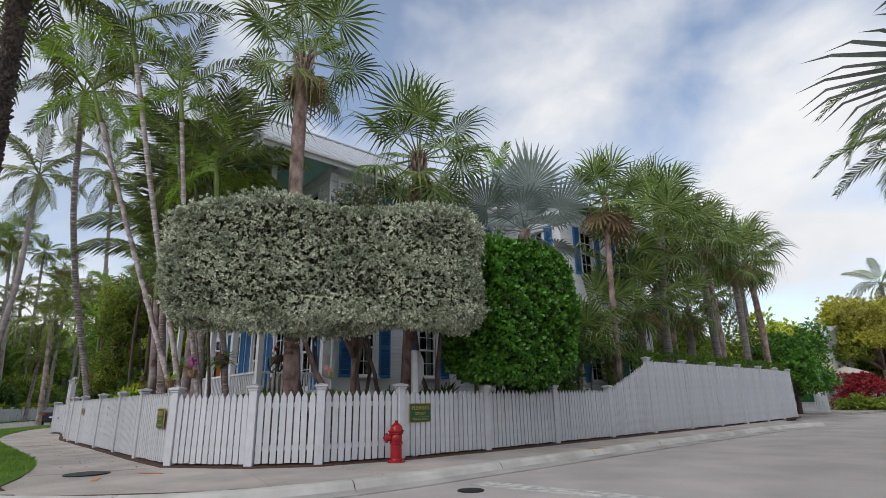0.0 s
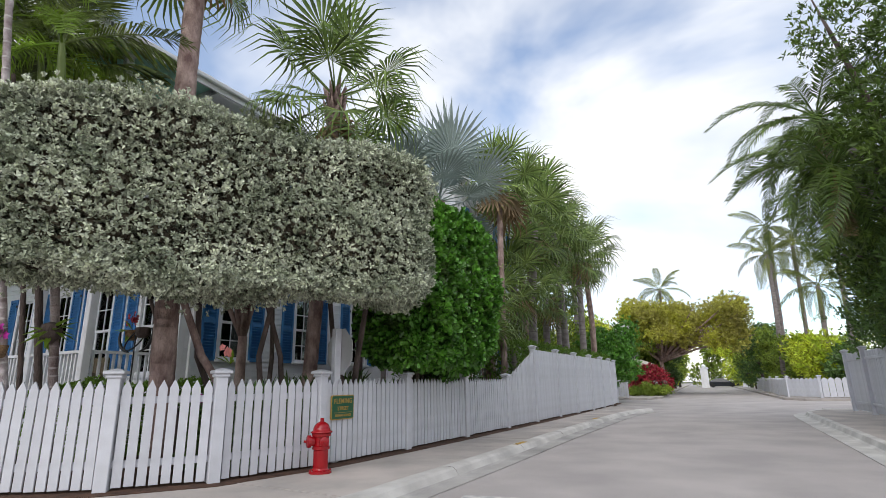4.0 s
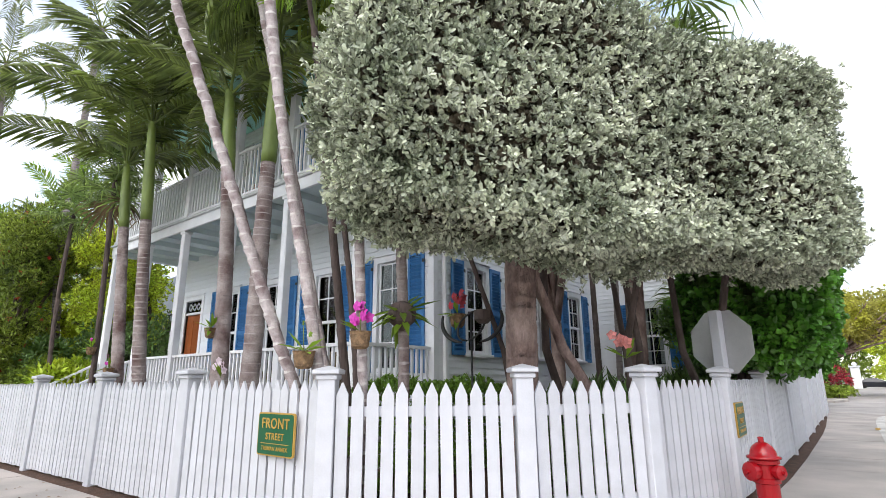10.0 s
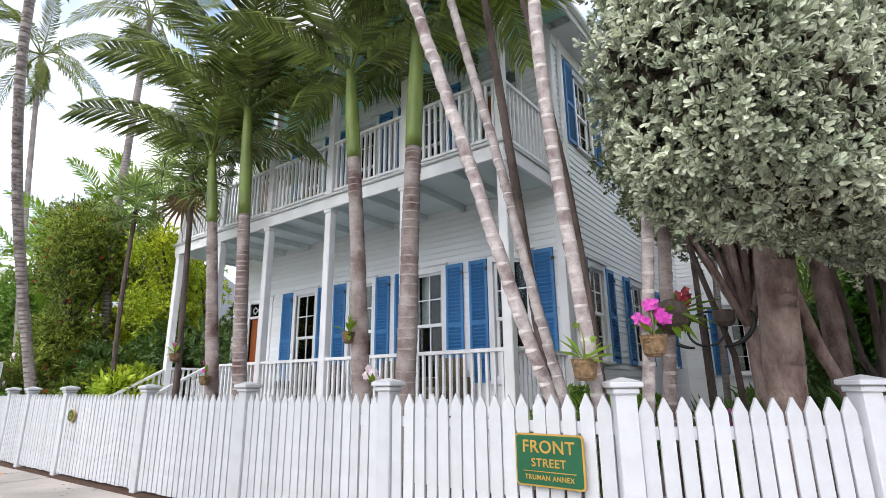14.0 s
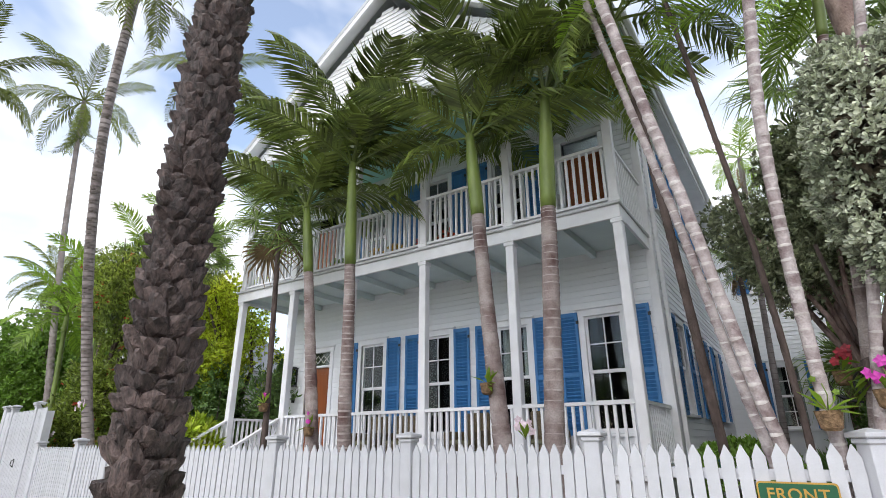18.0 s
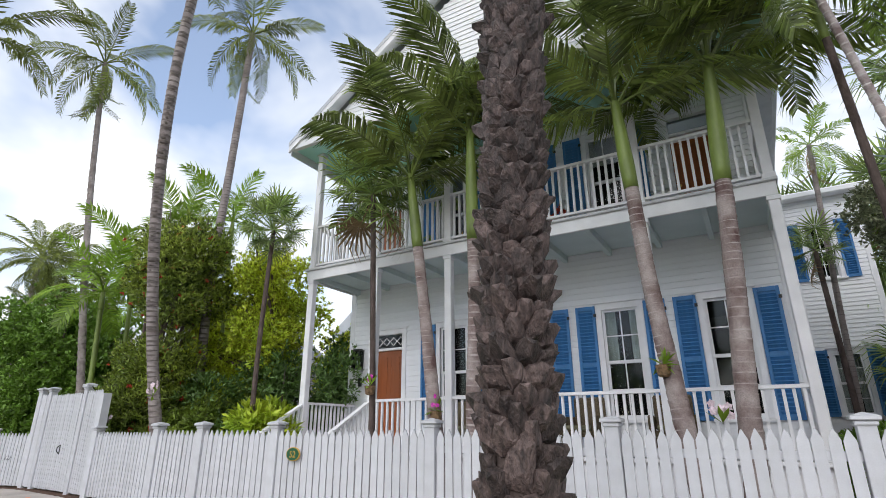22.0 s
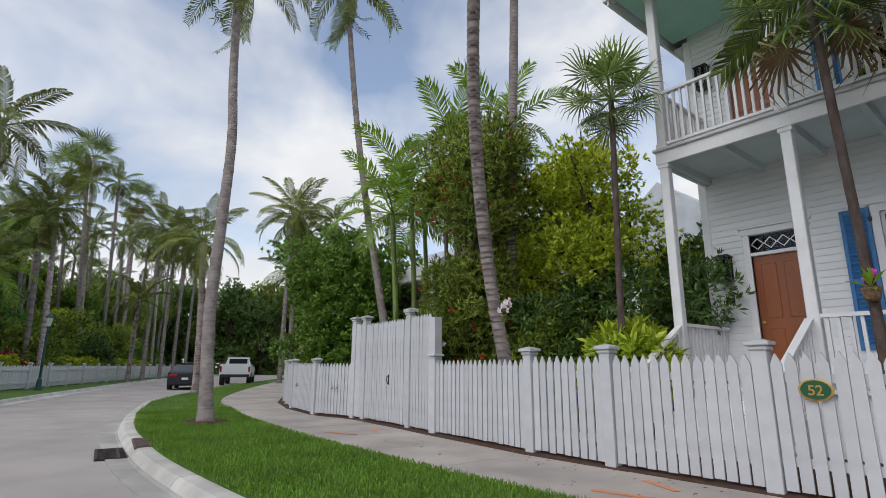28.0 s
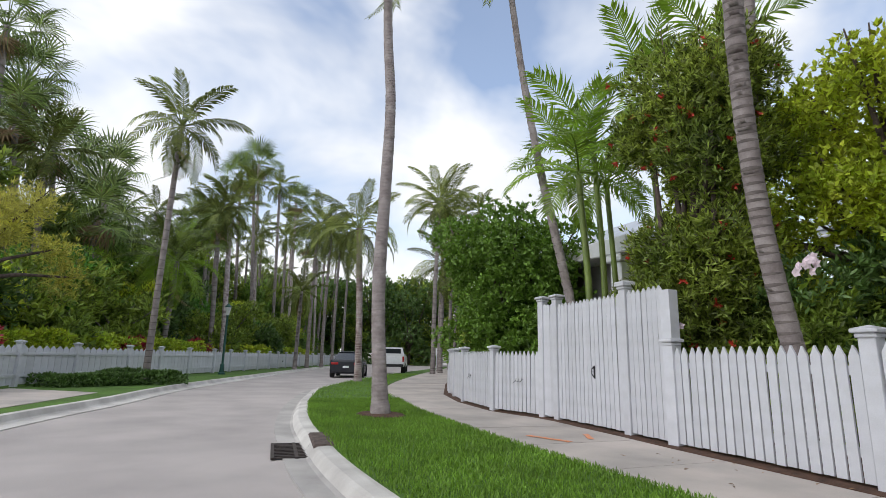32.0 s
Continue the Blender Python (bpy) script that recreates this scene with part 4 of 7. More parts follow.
for y in (10.5, 12.9):
    window(MWS @ Matrix.Translation((WYB - y - 0.36, 0, 5.3)), 0.72, 1.6, 1, sw=0.34)
    window(MWS @ Matrix.Translation((WYB - y - 0.36, 0, 1.6)), 0.72, 1.6, 1, sw=0.34)
wpart("wall_rear", box(HX0, WX1, WYB - 0.14, WYB, 0.2, WZT), SIDING, house)
wpart("wall_rear", box(HX0, HX0 + 0.14, BACK, WYB - 0.15, 0.2, WZT), SIDING, house)
wpart("wing_roof", box(SX + 0.05, WX1 + 0.35, BACK - 0.35, WYB + 0.3, WZT, WZT + 0.18, 0.03), WHITE, house)
wpart("foundation", box(HX0 + 0.05, HX1 - 0.05, WY + 0.05, BACK - 0.05, 0, 0.2), KERBM, house)
wpart("foundation", box(HX1 - 0.04, WX1 - 0.06, BACK + 0.05, WYB - 0.05, 0, 0.2), KERBM, house)
# rooms behind the windows; near-black surfaces stand in for their unlit depth
wpart("inner_floor", box(HX0 + 0.15, HX1 - 0.15, WY + 0.15, BACK, 0.8, 0.9), UNLIT, house)
wpart("inner_floor", box(HX0 + 0.15, HX1 - 0.15, WY + 0.15, BACK, 4.5, 4.7), UNLIT, house)
wpart("inner_wall", box(HX0 + 0.15, HX1 - 1.8, WY + 2.2, WY + 2.3, 0.9, 7.7), UNLIT, house)
wpart("inner_wall", box(HX1 - 1.9, HX1 - 1.8, WY + 2.3, BACK, 0.9, 7.7), UNLIT, house)
wpart("inner_wall", box(HX1 - 1.8, WX1 - 0.3, BACK + 1.5, BACK + 1.6, 0.9, 7.6), UNLIT, house)
wpart("inner_wall", box(WX1 - 1.6, WX1 - 1.5, BACK + 1.6, WYB - 0.2, 0.9, 7.6), UNLIT, house)
# corner boards
for x, y in ((HX1, WY), (HX0, WY), (WX1, BACK)):
    wpart("corner_board", box(x - 0.11, x + 0.034, y - 0.034, y + 0.11, 0.2, 7.72, 0.004), WHITE, house)
wpart("downpipe", box(HX1 + 0.036, HX1 + 0.11, WY + 0.2, WY + 0.27, 0.1, 7.6, 0.01), WHITE, house)

# porch
COLX = (-6.56, -8.41, -10.25, -12.1, -13.88, -15.72)
PX0, PX1, PY = -15.83, -6.49, CY - 0.1
wpart("porch_floor", box(PX0, PX1, PY, WY - 0.03, FLOOR1 - 0.06, FLOOR1, 0.008), WHITE, house)
wpart("porch_skirt", box(PX0 + 0.05, PX1 - 0.05, PY + 0.08, PY + 0.14, 0.03, FLOOR1 - 0.061), WHITE, house)
wpart("porch_skirt", box(PX1 - 0.12, PX1 - 0.06, PY + 0.141, WY - 0.03, 0.03, FLOOR1 - 0.061), WHITE, house)
wpart("upper_deck", box(PX0 - 0.03, PX1 + 0.03, PY - 0.05, WY - 0.03, DECK - 0.05, DECK, 0.008), mat("deck_grey", (0.6, 0.61, 0.63), 0.6, 0.06), house)
wpart("porch_fascia", box(PX0, PX1, PY, PY + 0.05, DECK - 0.27, DECK - 0.051, 0.004), WHITE, house)
wpart("porch_fascia", box(PX1 - 0.05, PX1, PY + 0.051, WY - 0.03, DECK - 0.27, DECK - 0.051, 0.004), WHITE, house)
wpart("porch_fascia", box(PX0, PX0 + 0.05, PY + 0.051, WY - 0.03, DECK - 0.27, DECK - 0.051, 0.004), WHITE, house)
PCEIL = mat("pale_ceiling_paint", (0.62, 0.70, 0.70), 0.6, 0.04, 2.0)
wpart("porch_ceiling", box(PX0 + 0.05, PX1 - 0.05, PY + 0.05, WY - 0.03, DECK - 0.12, DECK - 0.055), PCEIL, house)
for x in (*COLX, -7.5, -9.35, -11.2, -13.0, -14.8):
    wpart("ceiling_joist", box(x - 0.045, x + 0.045, PY + 0.06, WY - 0.04, DECK - 0.25, DECK - 0.121, 0.003), PCEIL, house)


def column(x, z0, z1, w=0.15):
    bm = box(x - w / 2, x + w / 2, CY - w / 2, CY + w / 2, z0, z1, 0.012)
    add_box(bm, x - w / 2 - 0.02, x + w / 2 + 0.02, CY - w / 2 - 0.02, CY + w / 2 + 0.02, z0, z0 + 0.1, 0.008)
    add_box(bm, x - w / 2 - 0.02, x + w / 2 + 0.02, CY - w / 2 - 0.02, CY + w / 2 + 0.02, z1 - 0.07, z1, 0.008)
    wpart("porch_column", bm, WHITE, house)


for x in COLX:
    column(x, FLOOR1, DECK - 0.27)
    column(x, DECK, EAVE - 0.031)

BAL = mesh_of(box(-0.02, 0.02, -0.02, 0.02, 0, 1, 0.0), "baluster", WHITE)


def railing(p0, p1, z, h, gap=0.125, zend=None):
    """Top and bottom rail with upright balusters."""
    L = math.dist(p0, p1)
    ang = math.degrees(math.atan2(p1[1] - p0[1], p1[0] - p0[0]))
    zend = z if zend is None else zend
    sl = zend - z
    r = None
    for zz, t, w in ((h - 0.05, 0.05, 0.05), (0.08, 0.045, 0.035)):
        bm = bmesh.new()
        vs = [bm.verts.new((x, y, zz + q + sl * (x / L))) for x in (0, L) for y in (-w, w) for q in (0, t)]
        for fidx in ((0, 1, 3, 2), (4, 6, 7, 5), (0, 4, 5, 1), (2, 3, 7, 6), (1, 5, 7, 3), (0, 2, 6, 4)):
            bm.faces.new([vs[i] for i in fidx])
        bmesh.ops.recalc_face_normals(bm, faces=bm.faces)
        if r:
            part("bottom_rail", bm, WHITE, r)
        else:
            r = part("railing", bm, WHITE, house)
            r.matrix_basis = pose(*p0, z, 0, 0, ang)
            r.matrix_parent_inverse = wm(house).inverted()
    n = max(1, round(L / gap))
    for i in range(n):
        x = L * (i + 0.5) / n
        share("baluster", BAL, r, Matrix.Translation((x, 0, 0.125 + sl * x / L)) @ Matrix.Diagonal((1, 1, h - 0.175, 1)))


for a, b in zip(COLX, COLX[1:]):
    railing((a - 0.07, CY), (b + 0.07, CY), DECK, 1.07)
    if b > -15:
        railing((a - 0.07, CY), (b + 0.07, CY), FLOOR1, 0.97)
railing((COLX[0], CY + 0.08), (COLX[0], WY - 0.03), DECK, 1.07)
railing((COLX[0], CY + 0.08), (COLX[0], WY - 0.03), FLOOR1, 0.97)
for z, h in ((DECK, 1.07), (FLOOR1, 0.97)):
    railing((COLX[-1], CY + 0.08), (COLX[-1], WY - 0.03), z, h)
# steps at the west bay
for i in range(5):
    z = FLOOR1 - 0.174 * (i + 1)
    wpart("porch_step", box(-15.62, -13.98, PY - 0.29 * (i + 1), PY - 0.29 * i - 0.002, 0.0, z + 0.0, 0.008), WHITE, house)
for x in (-15.7, -13.92):
    railing((x, CY - 0.1), (x, CY - 1.5), FLOOR1, 0.92, zend=0.12)
    wpart("newel_post", box(x - 0.06, x + 0.06, CY - 1.62, CY - 1.5, 0, 1.15, 0.008), WHITE, house)

# roof with its gable to the street
RX, RZT, OV = -11.1, 11.3, 0.45
EL, ER = HX0 - 0.35, HX1 + OV
slope = (RZT - EAVE) / (RX - EL)


def roof_side(x0, x1, z0, z1, y0, y1, t):
    bm = bmesh.new()
    for y in (y0, y1):
        for x, z in ((x0, z0), (x1, z1), (x1, z1 + t), (x0, z0 + t)):
            bm.verts.new((x, y, z))
    bm.verts.ensure_lookup_table()
    for q in ((0, 1, 2, 3), (7, 6, 5, 4), (0, 4, 5, 1), (1, 5, 6, 2), (2, 6, 7, 3), (3, 7, 4, 0)):
        bm.faces.new([bm.verts[i] for i in q])
    bmesh.ops.recalc_face_normals(bm, faces=bm.faces)
    return bm


roofs = [wpart("roof", roof_side(EL, RX, EAVE, RZT, -1.0, 11.7, 0.12), ROOFM, house), wpart("roof", roof_side(ER, RX, EAVE, RZT, -1.0, 11.7, 0.12), ROOFM, house)]
for k in range(30):
    y = -0.83 + k * 0.42
    for r, x0 in ((roofs[0], EL), (roofs[1], ER)):
        wpart("roof_seam", roof_side(x0, RX, EAVE + 0.12, RZT + 0.12, y, y + 0.03, 0.03), ROOFM, r)
wpart("ridge_cap", box(RX - 0.12, RX + 0.12, -0.9, 11.72, RZT + 0.08, RZT + 0.16, 0.02), ROOFM, house)
# gable wall, raking boards, cornices and the blue-green porch ceiling
bm = bmesh.new()
for y in (-0.67, -0.57):
    for x, z in ((HX0 - 0.1, EAVE + 0.02), (HX1 + 0.1, EAVE + 0.02), (RX, RZT - 0.36)):
        bm.verts.new((x, y, z))
bm.verts.ensure_lookup_table()
for q in ((0, 1, 2), (5, 4, 3), (0, 3, 4, 1), (1, 4, 5, 2), (2, 5, 3, 0)):
    bm.faces.new([bm.verts[i] for i in q])
bmesh.ops.recalc_face_normals(bm, faces=bm.faces)
gable = wpart("gable", bm, SIDING, house)
for i in range(30):
    z = EAVE + 0.1 + 0.118 * i
    half = (RZT - 0.4 - z) / slope
    if half > 0.1:
        wshare("board", BOARD, gable, Matrix(((-2 * half, 0, 0, RX + half), (0, -1, 0, -0.671), (0, 0, 1, z), (0, 0, 0, 1))))
for x0 in (EL, ER):
    wpart("raking_board", roof_side(x0, RX, EAVE - 0.16, RZT - 0.16, -0.99, -0.94, 0.26), WHITE, house)
    wpart("raking_soffit", roof_side(x0, RX, EAVE - 0.06, RZT - 0.06, -0.939, -0.68, 0.05), WHITE, house)
    s = 1 if x0 == ER else -1
    wpart("eave_fascia", box(min(x0, x0 + 0.04 * s), max(x0, x0 + 0.04 * s), -0.88, 11.7, EAVE - 0.18, EAVE + 0.06, 0.004), WHITE, house)
    wpart("gutter", box(min(x0 + 0.041 * s, x0 + 0.14 * s), max(x0 + 0.041 * s, x0 + 0.14 * s), -0.88, 11.7, EAVE - 0.06, EAVE + 0.05, 0.02), WHITE, house)
    xa = HX1 if s > 0 else EL + 0.04
    xb = ER - 0.001 if s > 0 else HX0
    wpart("eave_soffit", box(xa, xb, WY, 11.7, EAVE - 0.2, EAVE - 0.16), WHITE, house)
wpart("frieze", box(HX1 + 0.025, HX1 + 0.06, WY, BACK, EAVE - 0.45, EAVE - 0.2, 0.004), WHITE, house)
wpart("front_cornice", box(EL + 0.05, ER - 0.05, -0.938, -0.82, EAVE - 0.08, EAVE + 0.10, 0.01), WHITE, house)
wpart("upper_porch_ceiling", box(EL + 0.05, ER - 0.05, -0.819, WY - 0.03, EAVE - 0.03, EAVE - 0.001), TEAL, house)


# lanterns, bell and meter by the doors
def lantern(x, y, z):
    lt = empty("wall_lantern", (x, y, z), "black iron wall lantern with glass panes beside the door", "lamp")
    bm = bmesh.new()
    for sx in (-0.1, 0.1):
        for syy in (-0.18, -0.02):
            add_box(bm, sx - 0.012, sx + 0.012, syy - 0.012, syy + 0.012, -0.22, 0.2)
    add_box(bm, -0.13, 0.13, -0.21, 0.0, 0.2, 0.225, 0.005)
    add_box(bm, -0.13, 0.13, -0.21, 0.0, -0.245, -0.22, 0.005)
    add_box(bm, -0.1, 0.1, -0.17, -0.03, 0.226, 0.25, 0.006)
    add_box(bm, -0.05, 0.05, -0.005, 0.03, -0.2, 0.2)
    part("frame", bm, BLACK, lt)
    g = part("glass", box(-0.095, 0.095, -0.175, -0.025, -0.215, 0.195), GLASS, lt)
    g.visible_shadow = False
    part("bulb", box(-0.02, 0.02, -0.12, -0.08, -0.12, 0.03, 0.01), WHITE, lt)


lantern(-15.6, WY - 0.03, 2.9)
lantern(-15.6, WY - 0.03, 6.75)
tagged(part("door_bell", box(-0.045, 0.045, -0.05, 0.0, -0.1, 0.1, 0.01), BLACK, None, "", (-15.56, WY - 0.03, 2.36)), "small black door bell box on white siding", "door bell")


# ==== plants ====
def frond_mesh(name, L, n, ll, droop, material, vee=0.5, hang=0.35, lw=0.045, seed=0, taper=True, petiole=0.18, wave=0.0):
    """A feather leaf along +x: an arched midrib with two rows of drooping leaflets."""
    r = random.Random(seed)
    V, F = [], []

    def spine(s):
        a = droop * s * s
        return Vector((L * (s - 0.25 * droop * s ** 3), wave * math.sin(4 * s), -L * 0.5 * a))

    pts = [spine(i / 10) for i in range(11)]
    tube_verts(pts, [0.022 * (1 - 0.85 * i / 10) * max(1, L / 2.2) for i in range(11)], 5, V, F, False)
    for i in range(n):
        s = petiole + (1 - petiole) * (i + 0.5) / n
        p = spine(s)
        d = (spine(min(1, s + 0.02)) - spine(s - 0.02)).normalized()
        up = Vector((0, 0, 1)) - d * d.z
        up.normalize()
        shape = math.sin(PI * min(1, 0.25 + 0.75 * (1 - abs((s - petiole) / (1 - petiole) - 0.42) / 0.6)) / 2)
        for side in (-1, 1):
            l = ll * max(0.3, shape) * r.uniform(0.88, 1.1)
            w = lw * r.uniform(0.8, 1.15)
            sv = d.cross(up) * side
            out = (sv + d * (0.55 + 0.5 * s + r.uniform(-0.2, 0.2)) + up * (vee * r.uniform(0.2, 1.5))).normalized()
            tip = out * l * 0.5 + Vector((r.uniform(-0.12, 0.12) * l, r.uniform(-0.12, 0.12) * l, -hang * l * r.uniform(0.3, 1.4)))
            m = p + out * l * 0.5
            e = m + (tip.normalized() * l * 0.5)
            k = d * w * 0.5
            b = len(V)
            V.extend([p - k * 0.5, p + k * 0.5, m + k, m - k, e])
            F.extend([(b, b + 1, b + 2, b + 3), (b + 3, b + 2, b + 4)])
    return pydata(name, V, F, material)


def fan_mesh(name, R, n, pet, material, spread=290, droop=0.35, split=0.45, seed=0, lw=1.0):
    """A fan leaf along +x: a stalk and a ring of pleated blades that droop at their tips."""
    r = random.Random(seed)
    V, F = [], []
    pts = [Vector((pet * i / 5, 0, -0.06 * pet * (i / 5) ** 2)) for i in range(6)]
    tube_verts(pts, [0.02, 0.018, 0.016, 0.014, 0.013, 0.012], 5, V, F, False)
    hub = pts[-1]
    half = radians(spread / 2)
    step = 2 * half / n
    for i in range(n):
        a = -half + step * (i + 0.5)
        l = R * (1 - 0.25 * (abs(a) / half) ** 2) * r.uniform(0.9, 1.08)
        d = Vector((math.cos(a), math.sin(a), 0.18 - 0.05 * abs(a)))
        s = Vector((-math.sin(a), math.cos(a), 0))
        w = 2 * split * l * math.tan(step / 2) * 0.98 * lw
        m = hub + d * l * split
        up = Vector((0, 0, 1))
        q = hub + d * l * 0.76 + up * (-droop * l * 0.10)
        e = hub + d * l * 0.94 + up * (-droop * l * r.uniform(0.3, 0.62))
        b = len(V)
        V.extend([hub, m - s * w * 0.5 - up * 0.008, m + up * w * 0.16, m + s * w * 0.5 - up * 0.008, q - s * w * 0.26, q + s * w * 0.26, e])
        F.extend([(b, b + 1, b + 2), (b, b + 2, b + 3), (b + 1, b + 4, b + 5, b + 2), (b + 2, b + 5, b + 3), (b + 4, b + 6, b + 5)])
    return pydata(name, V, F, material)


FROND = {
    "royal": [frond_mesh("frond", 2.7, 62, 0.85, d, PALMG, -0.05, 1.4, 0.056, i, petiole=0.14) for i, d in enumerate((0.7, 0.85, 0.95))],
    "coco": [frond_mesh("frond", 2.9, 34, 0.66, d, COCOG, 0.1, 1.5, 0.066, i + 5) for i, d in enumerate((0.7, 1.2, 1.75))],
    "bright": [frond_mesh("frond", 1.9, 30, 0.55, d, BRIGHTP, 0.4, 0.5, 0.055, i + 9) for i, d in enumerate((0.5, 0.9))],
    "dark": [frond_mesh("frond", 2.6, 50, 0.55, d, EASTG, 0.3, 0.8, 0.046, i + 15) for i, d in enumerate((1.2, 1.7))],
    "areca": [frond_mesh("frond", 2.2, 40, 0.6, d, BRIGHTP if i else PALMG, 0.5, 0.6, 0.042, i + 21) for i, d in enumerate((0.55, 1.0))],
    "feather": [frond_mesh("frond", 2.6, 24, 0.62, d, COCOG, 0.1, 1.5, 0.085, i + 27) for i, d in enumerate((0.7, 1.2, 1.7))],
    "fan": [fan_mesh("fan_leaf", 0.98, 23, 1.05, FANG, 270, d, 0.45, i, 0.74) for i, d in enumerate((0.8, 1.3, 1.7))],
    "thatch": [fan_mesh("fan_leaf", 0.62, 20, 0.6, FANG, 290, d, 0.38, i + 4, 0.78) for i, d in enumerate((0.5, 1.0))],
    "bismarck": [fan_mesh("fan_leaf", 1.15, 26, 1.0, BISM, 240, d, 0.5, i + 7, 0.9) for i, d in enumerate((0.15, 0.4))],
    "darkfan": [fan_mesh("fan_leaf", 1.3, 28, 1.0, BISMD, 260, d, 0.42, i + 17, 0.86) for i, d in enumerate((0.12, 0.3))],
    "washing": [fan_mesh("fan_leaf", 0.95, 19, 0.95, FANG, 250, d, 0.45, i + 11, 0.74) for i, d in enumerate((0.9, 1.3, 1.7))],
    "dead": [fan_mesh("fan_leaf", 0.8, 16, 0.5, BROWNL, 200, 1.2, 0.4, 31)],
    "deadfrond": [frond_mesh("frond", 2.0, 24, 0.5, 1.4, BROWNL, 0.1, 0.9, 0.04, 41)],
}


def trunk_tube(name, path, r0, r1, material, parent, ring=0.11, lip=0.06, seg=12, base=1.25, r=rnd):
    """A ringed palm stem along a bent path; coordinates from the palm's foot."""
    P = [Vector(p) for p in path]
    total = sum((b - a).length for a, b in zip(P, P[1:]))
    n = max(4, int(total / ring))
    pts, rad = [], []
    for i in range(n + 1):
        s = i / n
        x = s * (len(P) - 1)
        k = min(int(x), len(P) - 2)
        a, b, c, d = P[max(k - 1, 0)], P[k], P[k + 1], P[min(k + 2, len(P) - 1)]
        t = x - k
        q = 0.5 * ((2 * b) + (c - a) * t + (2 * a - 5 * b + 4 * c - d) * t * t + (3 * b - a - 3 * c + d) * t ** 3)
        rr = (r0 + (r1 - r0) * s) * (1 + (base - 1) * math.exp(-s * total / 0.45)) * r.uniform(0.97, 1.03)
        j = r.uniform(-0.15, 0.15) if 0 < i < n else 0
        for dz, m in ((j, 1.0 + lip), (j + 0.085, 1.0 + lip * 0.7), (j + 0.2, 1.0)):
            e = Vector((0, 0, dz * ring)) if i < n else Vector((0, 0, dz * 0.01))
            pts.append(q + e)
            rad.append(rr * m)
    ob = tube(name, pts, rad, material, parent, seg)
    scar = {RINGT: RINGL, GREYT: RINGD, PALET: RINGW}.get(material)
    if scar:
        ob.data.materials.append(scar)
        ob.data.polygons.foreach_set("material_index", [1 if k < (len(pts) - 1) * seg and (k // seg) % 3 == 0 else 0 for k in range(len(ob.data.polygons))])
    return ob


BV, BF = tube_verts([(0, 0, 0), (0.07, 0, 0.18), (0.13, 0, 0.36)], [0.05, 0.04, 0.012], 6)
BOOT = pydata("leaf_boot", BV, BF, BROWNT, smooth=True)


def palm(x, y, path, r0, r1, bark, kind, nf, label, scale=1.0, shaft=None, elev=(78, -25), seed=1, dead=0, ring=0.11, lip=0.05, name="palm_tree", group="", z=0.03, base=1.25, boots=0):
    """A palm: ringed stem, green crownshaft where it has one, and leaves of its kind. path: bends as (dx, dy, height)."""
    r = random.Random(seed)
    p = empty(name, pose(x, y, z), label, "palm tree", group)
    trunk_tube("trunk", path, r0, r1, bark, p, ring, lip, base=base, r=r)
    top = Vector(path[-1])
    lean = (Vector(path[-1]) - Vector(path[-2])).normalized()
    if shaft:
        n = 10
        pts = [top + lean * shaft * i / n for i in range(n + 1)]
        rad = [r1 * (1.0 + 0.22 * math.sin(PI * min(1, 0.12 + i / n)) - 0.25 * i / n) for i in range(n + 1)]
        tube("crownshaft", pts, rad, SHAFT, p, 12)
        top = pts[-1] - lean * 0.08
    if boots:
        for i in range(boots):
            a, zz = i * 137.5, -0.75 + 0.8 * i / boots
            share("leaf_boot", BOOT, p, Matrix.Translation(top + Vector((0, 0, zz))) @ pose(0, 0, 0, 0, 0, a) @ Matrix.Translation((r1 * 0.9, 0, 0)))
    ms = FROND[kind]
    for i in range(nf):
        u = (i + 0.5) / nf
        az = math.degrees(i * 2.39996) + r.uniform(-12, 12)
        el = elev[0] + (elev[1] - elev[0]) * u + r.uniform(-8, 8)
        me = ms[min(len(ms) - 1, int(u * len(ms)))]
        s = scale * r.uniform(0.88, 1.08) * (0.8 + 0.2 * math.sin(PI * min(1, u + 0.25)))
        share("frond" if "frond" in me.name else "fan_leaf", me, p, Matrix.Translation(top) @ pose(0, 0, 0, 0, 0, az) @ pose(0, 0, 0, r.uniform(-25, 25), -el, 0) @ Matrix.Diagonal((s, s, s, 1)))
    for i in range(dead):
        me = FROND["dead" if "fan" in ms[0].name else "deadfrond"][0]
        az = r.uniform(0, 360)
        s = scale * r.uniform(0.8, 1.0)
        share("dead_leaf", me, p, Matrix.Translation(top - Vector((0, 0, 0.1))) @ pose(0, 0, 0, 0, 0, az) @ pose(0, 0, 0, 0, r.uniform(45, 75), 0) @ Matrix.Diagonal((s, s, s, 1)), "dry brown hanging leaf")
    return p


def rel(p0, *pts):
    return [(0, 0, 0)] + [(px - p0[0], py - p0[1], z) for px, py, z in pts]


GP = "palms in front of the porch"
palm(-7.45, -1.51, rel((-7.45, -1.51), (-7.35, -1.48, 1.62), (-7.23, -1.56, 3.25), (-7.17, -1.58, 4.37)), 0.135, 0.1, RINGT, "royal", 10, "royal-type palm with purplish ringed stem and green crownshaft by the porch", 1.15, 1.85, (88, 24), 3, ring=0.11, group=GP)
palm(-7.94, -1.55, rel((-7.94, -1.55), (-8.11, -1.51, 1.55), (-8.26, -1.48, 3.1), (-8.33, -1.55, 4.55)), 0.13, 0.095, RINGT, "royal", 10, "royal-type palm with purplish ringed stem and green crownshaft by the porch", 1.1, 1.45, (86, 20), 4, ring=0.11, group=GP)
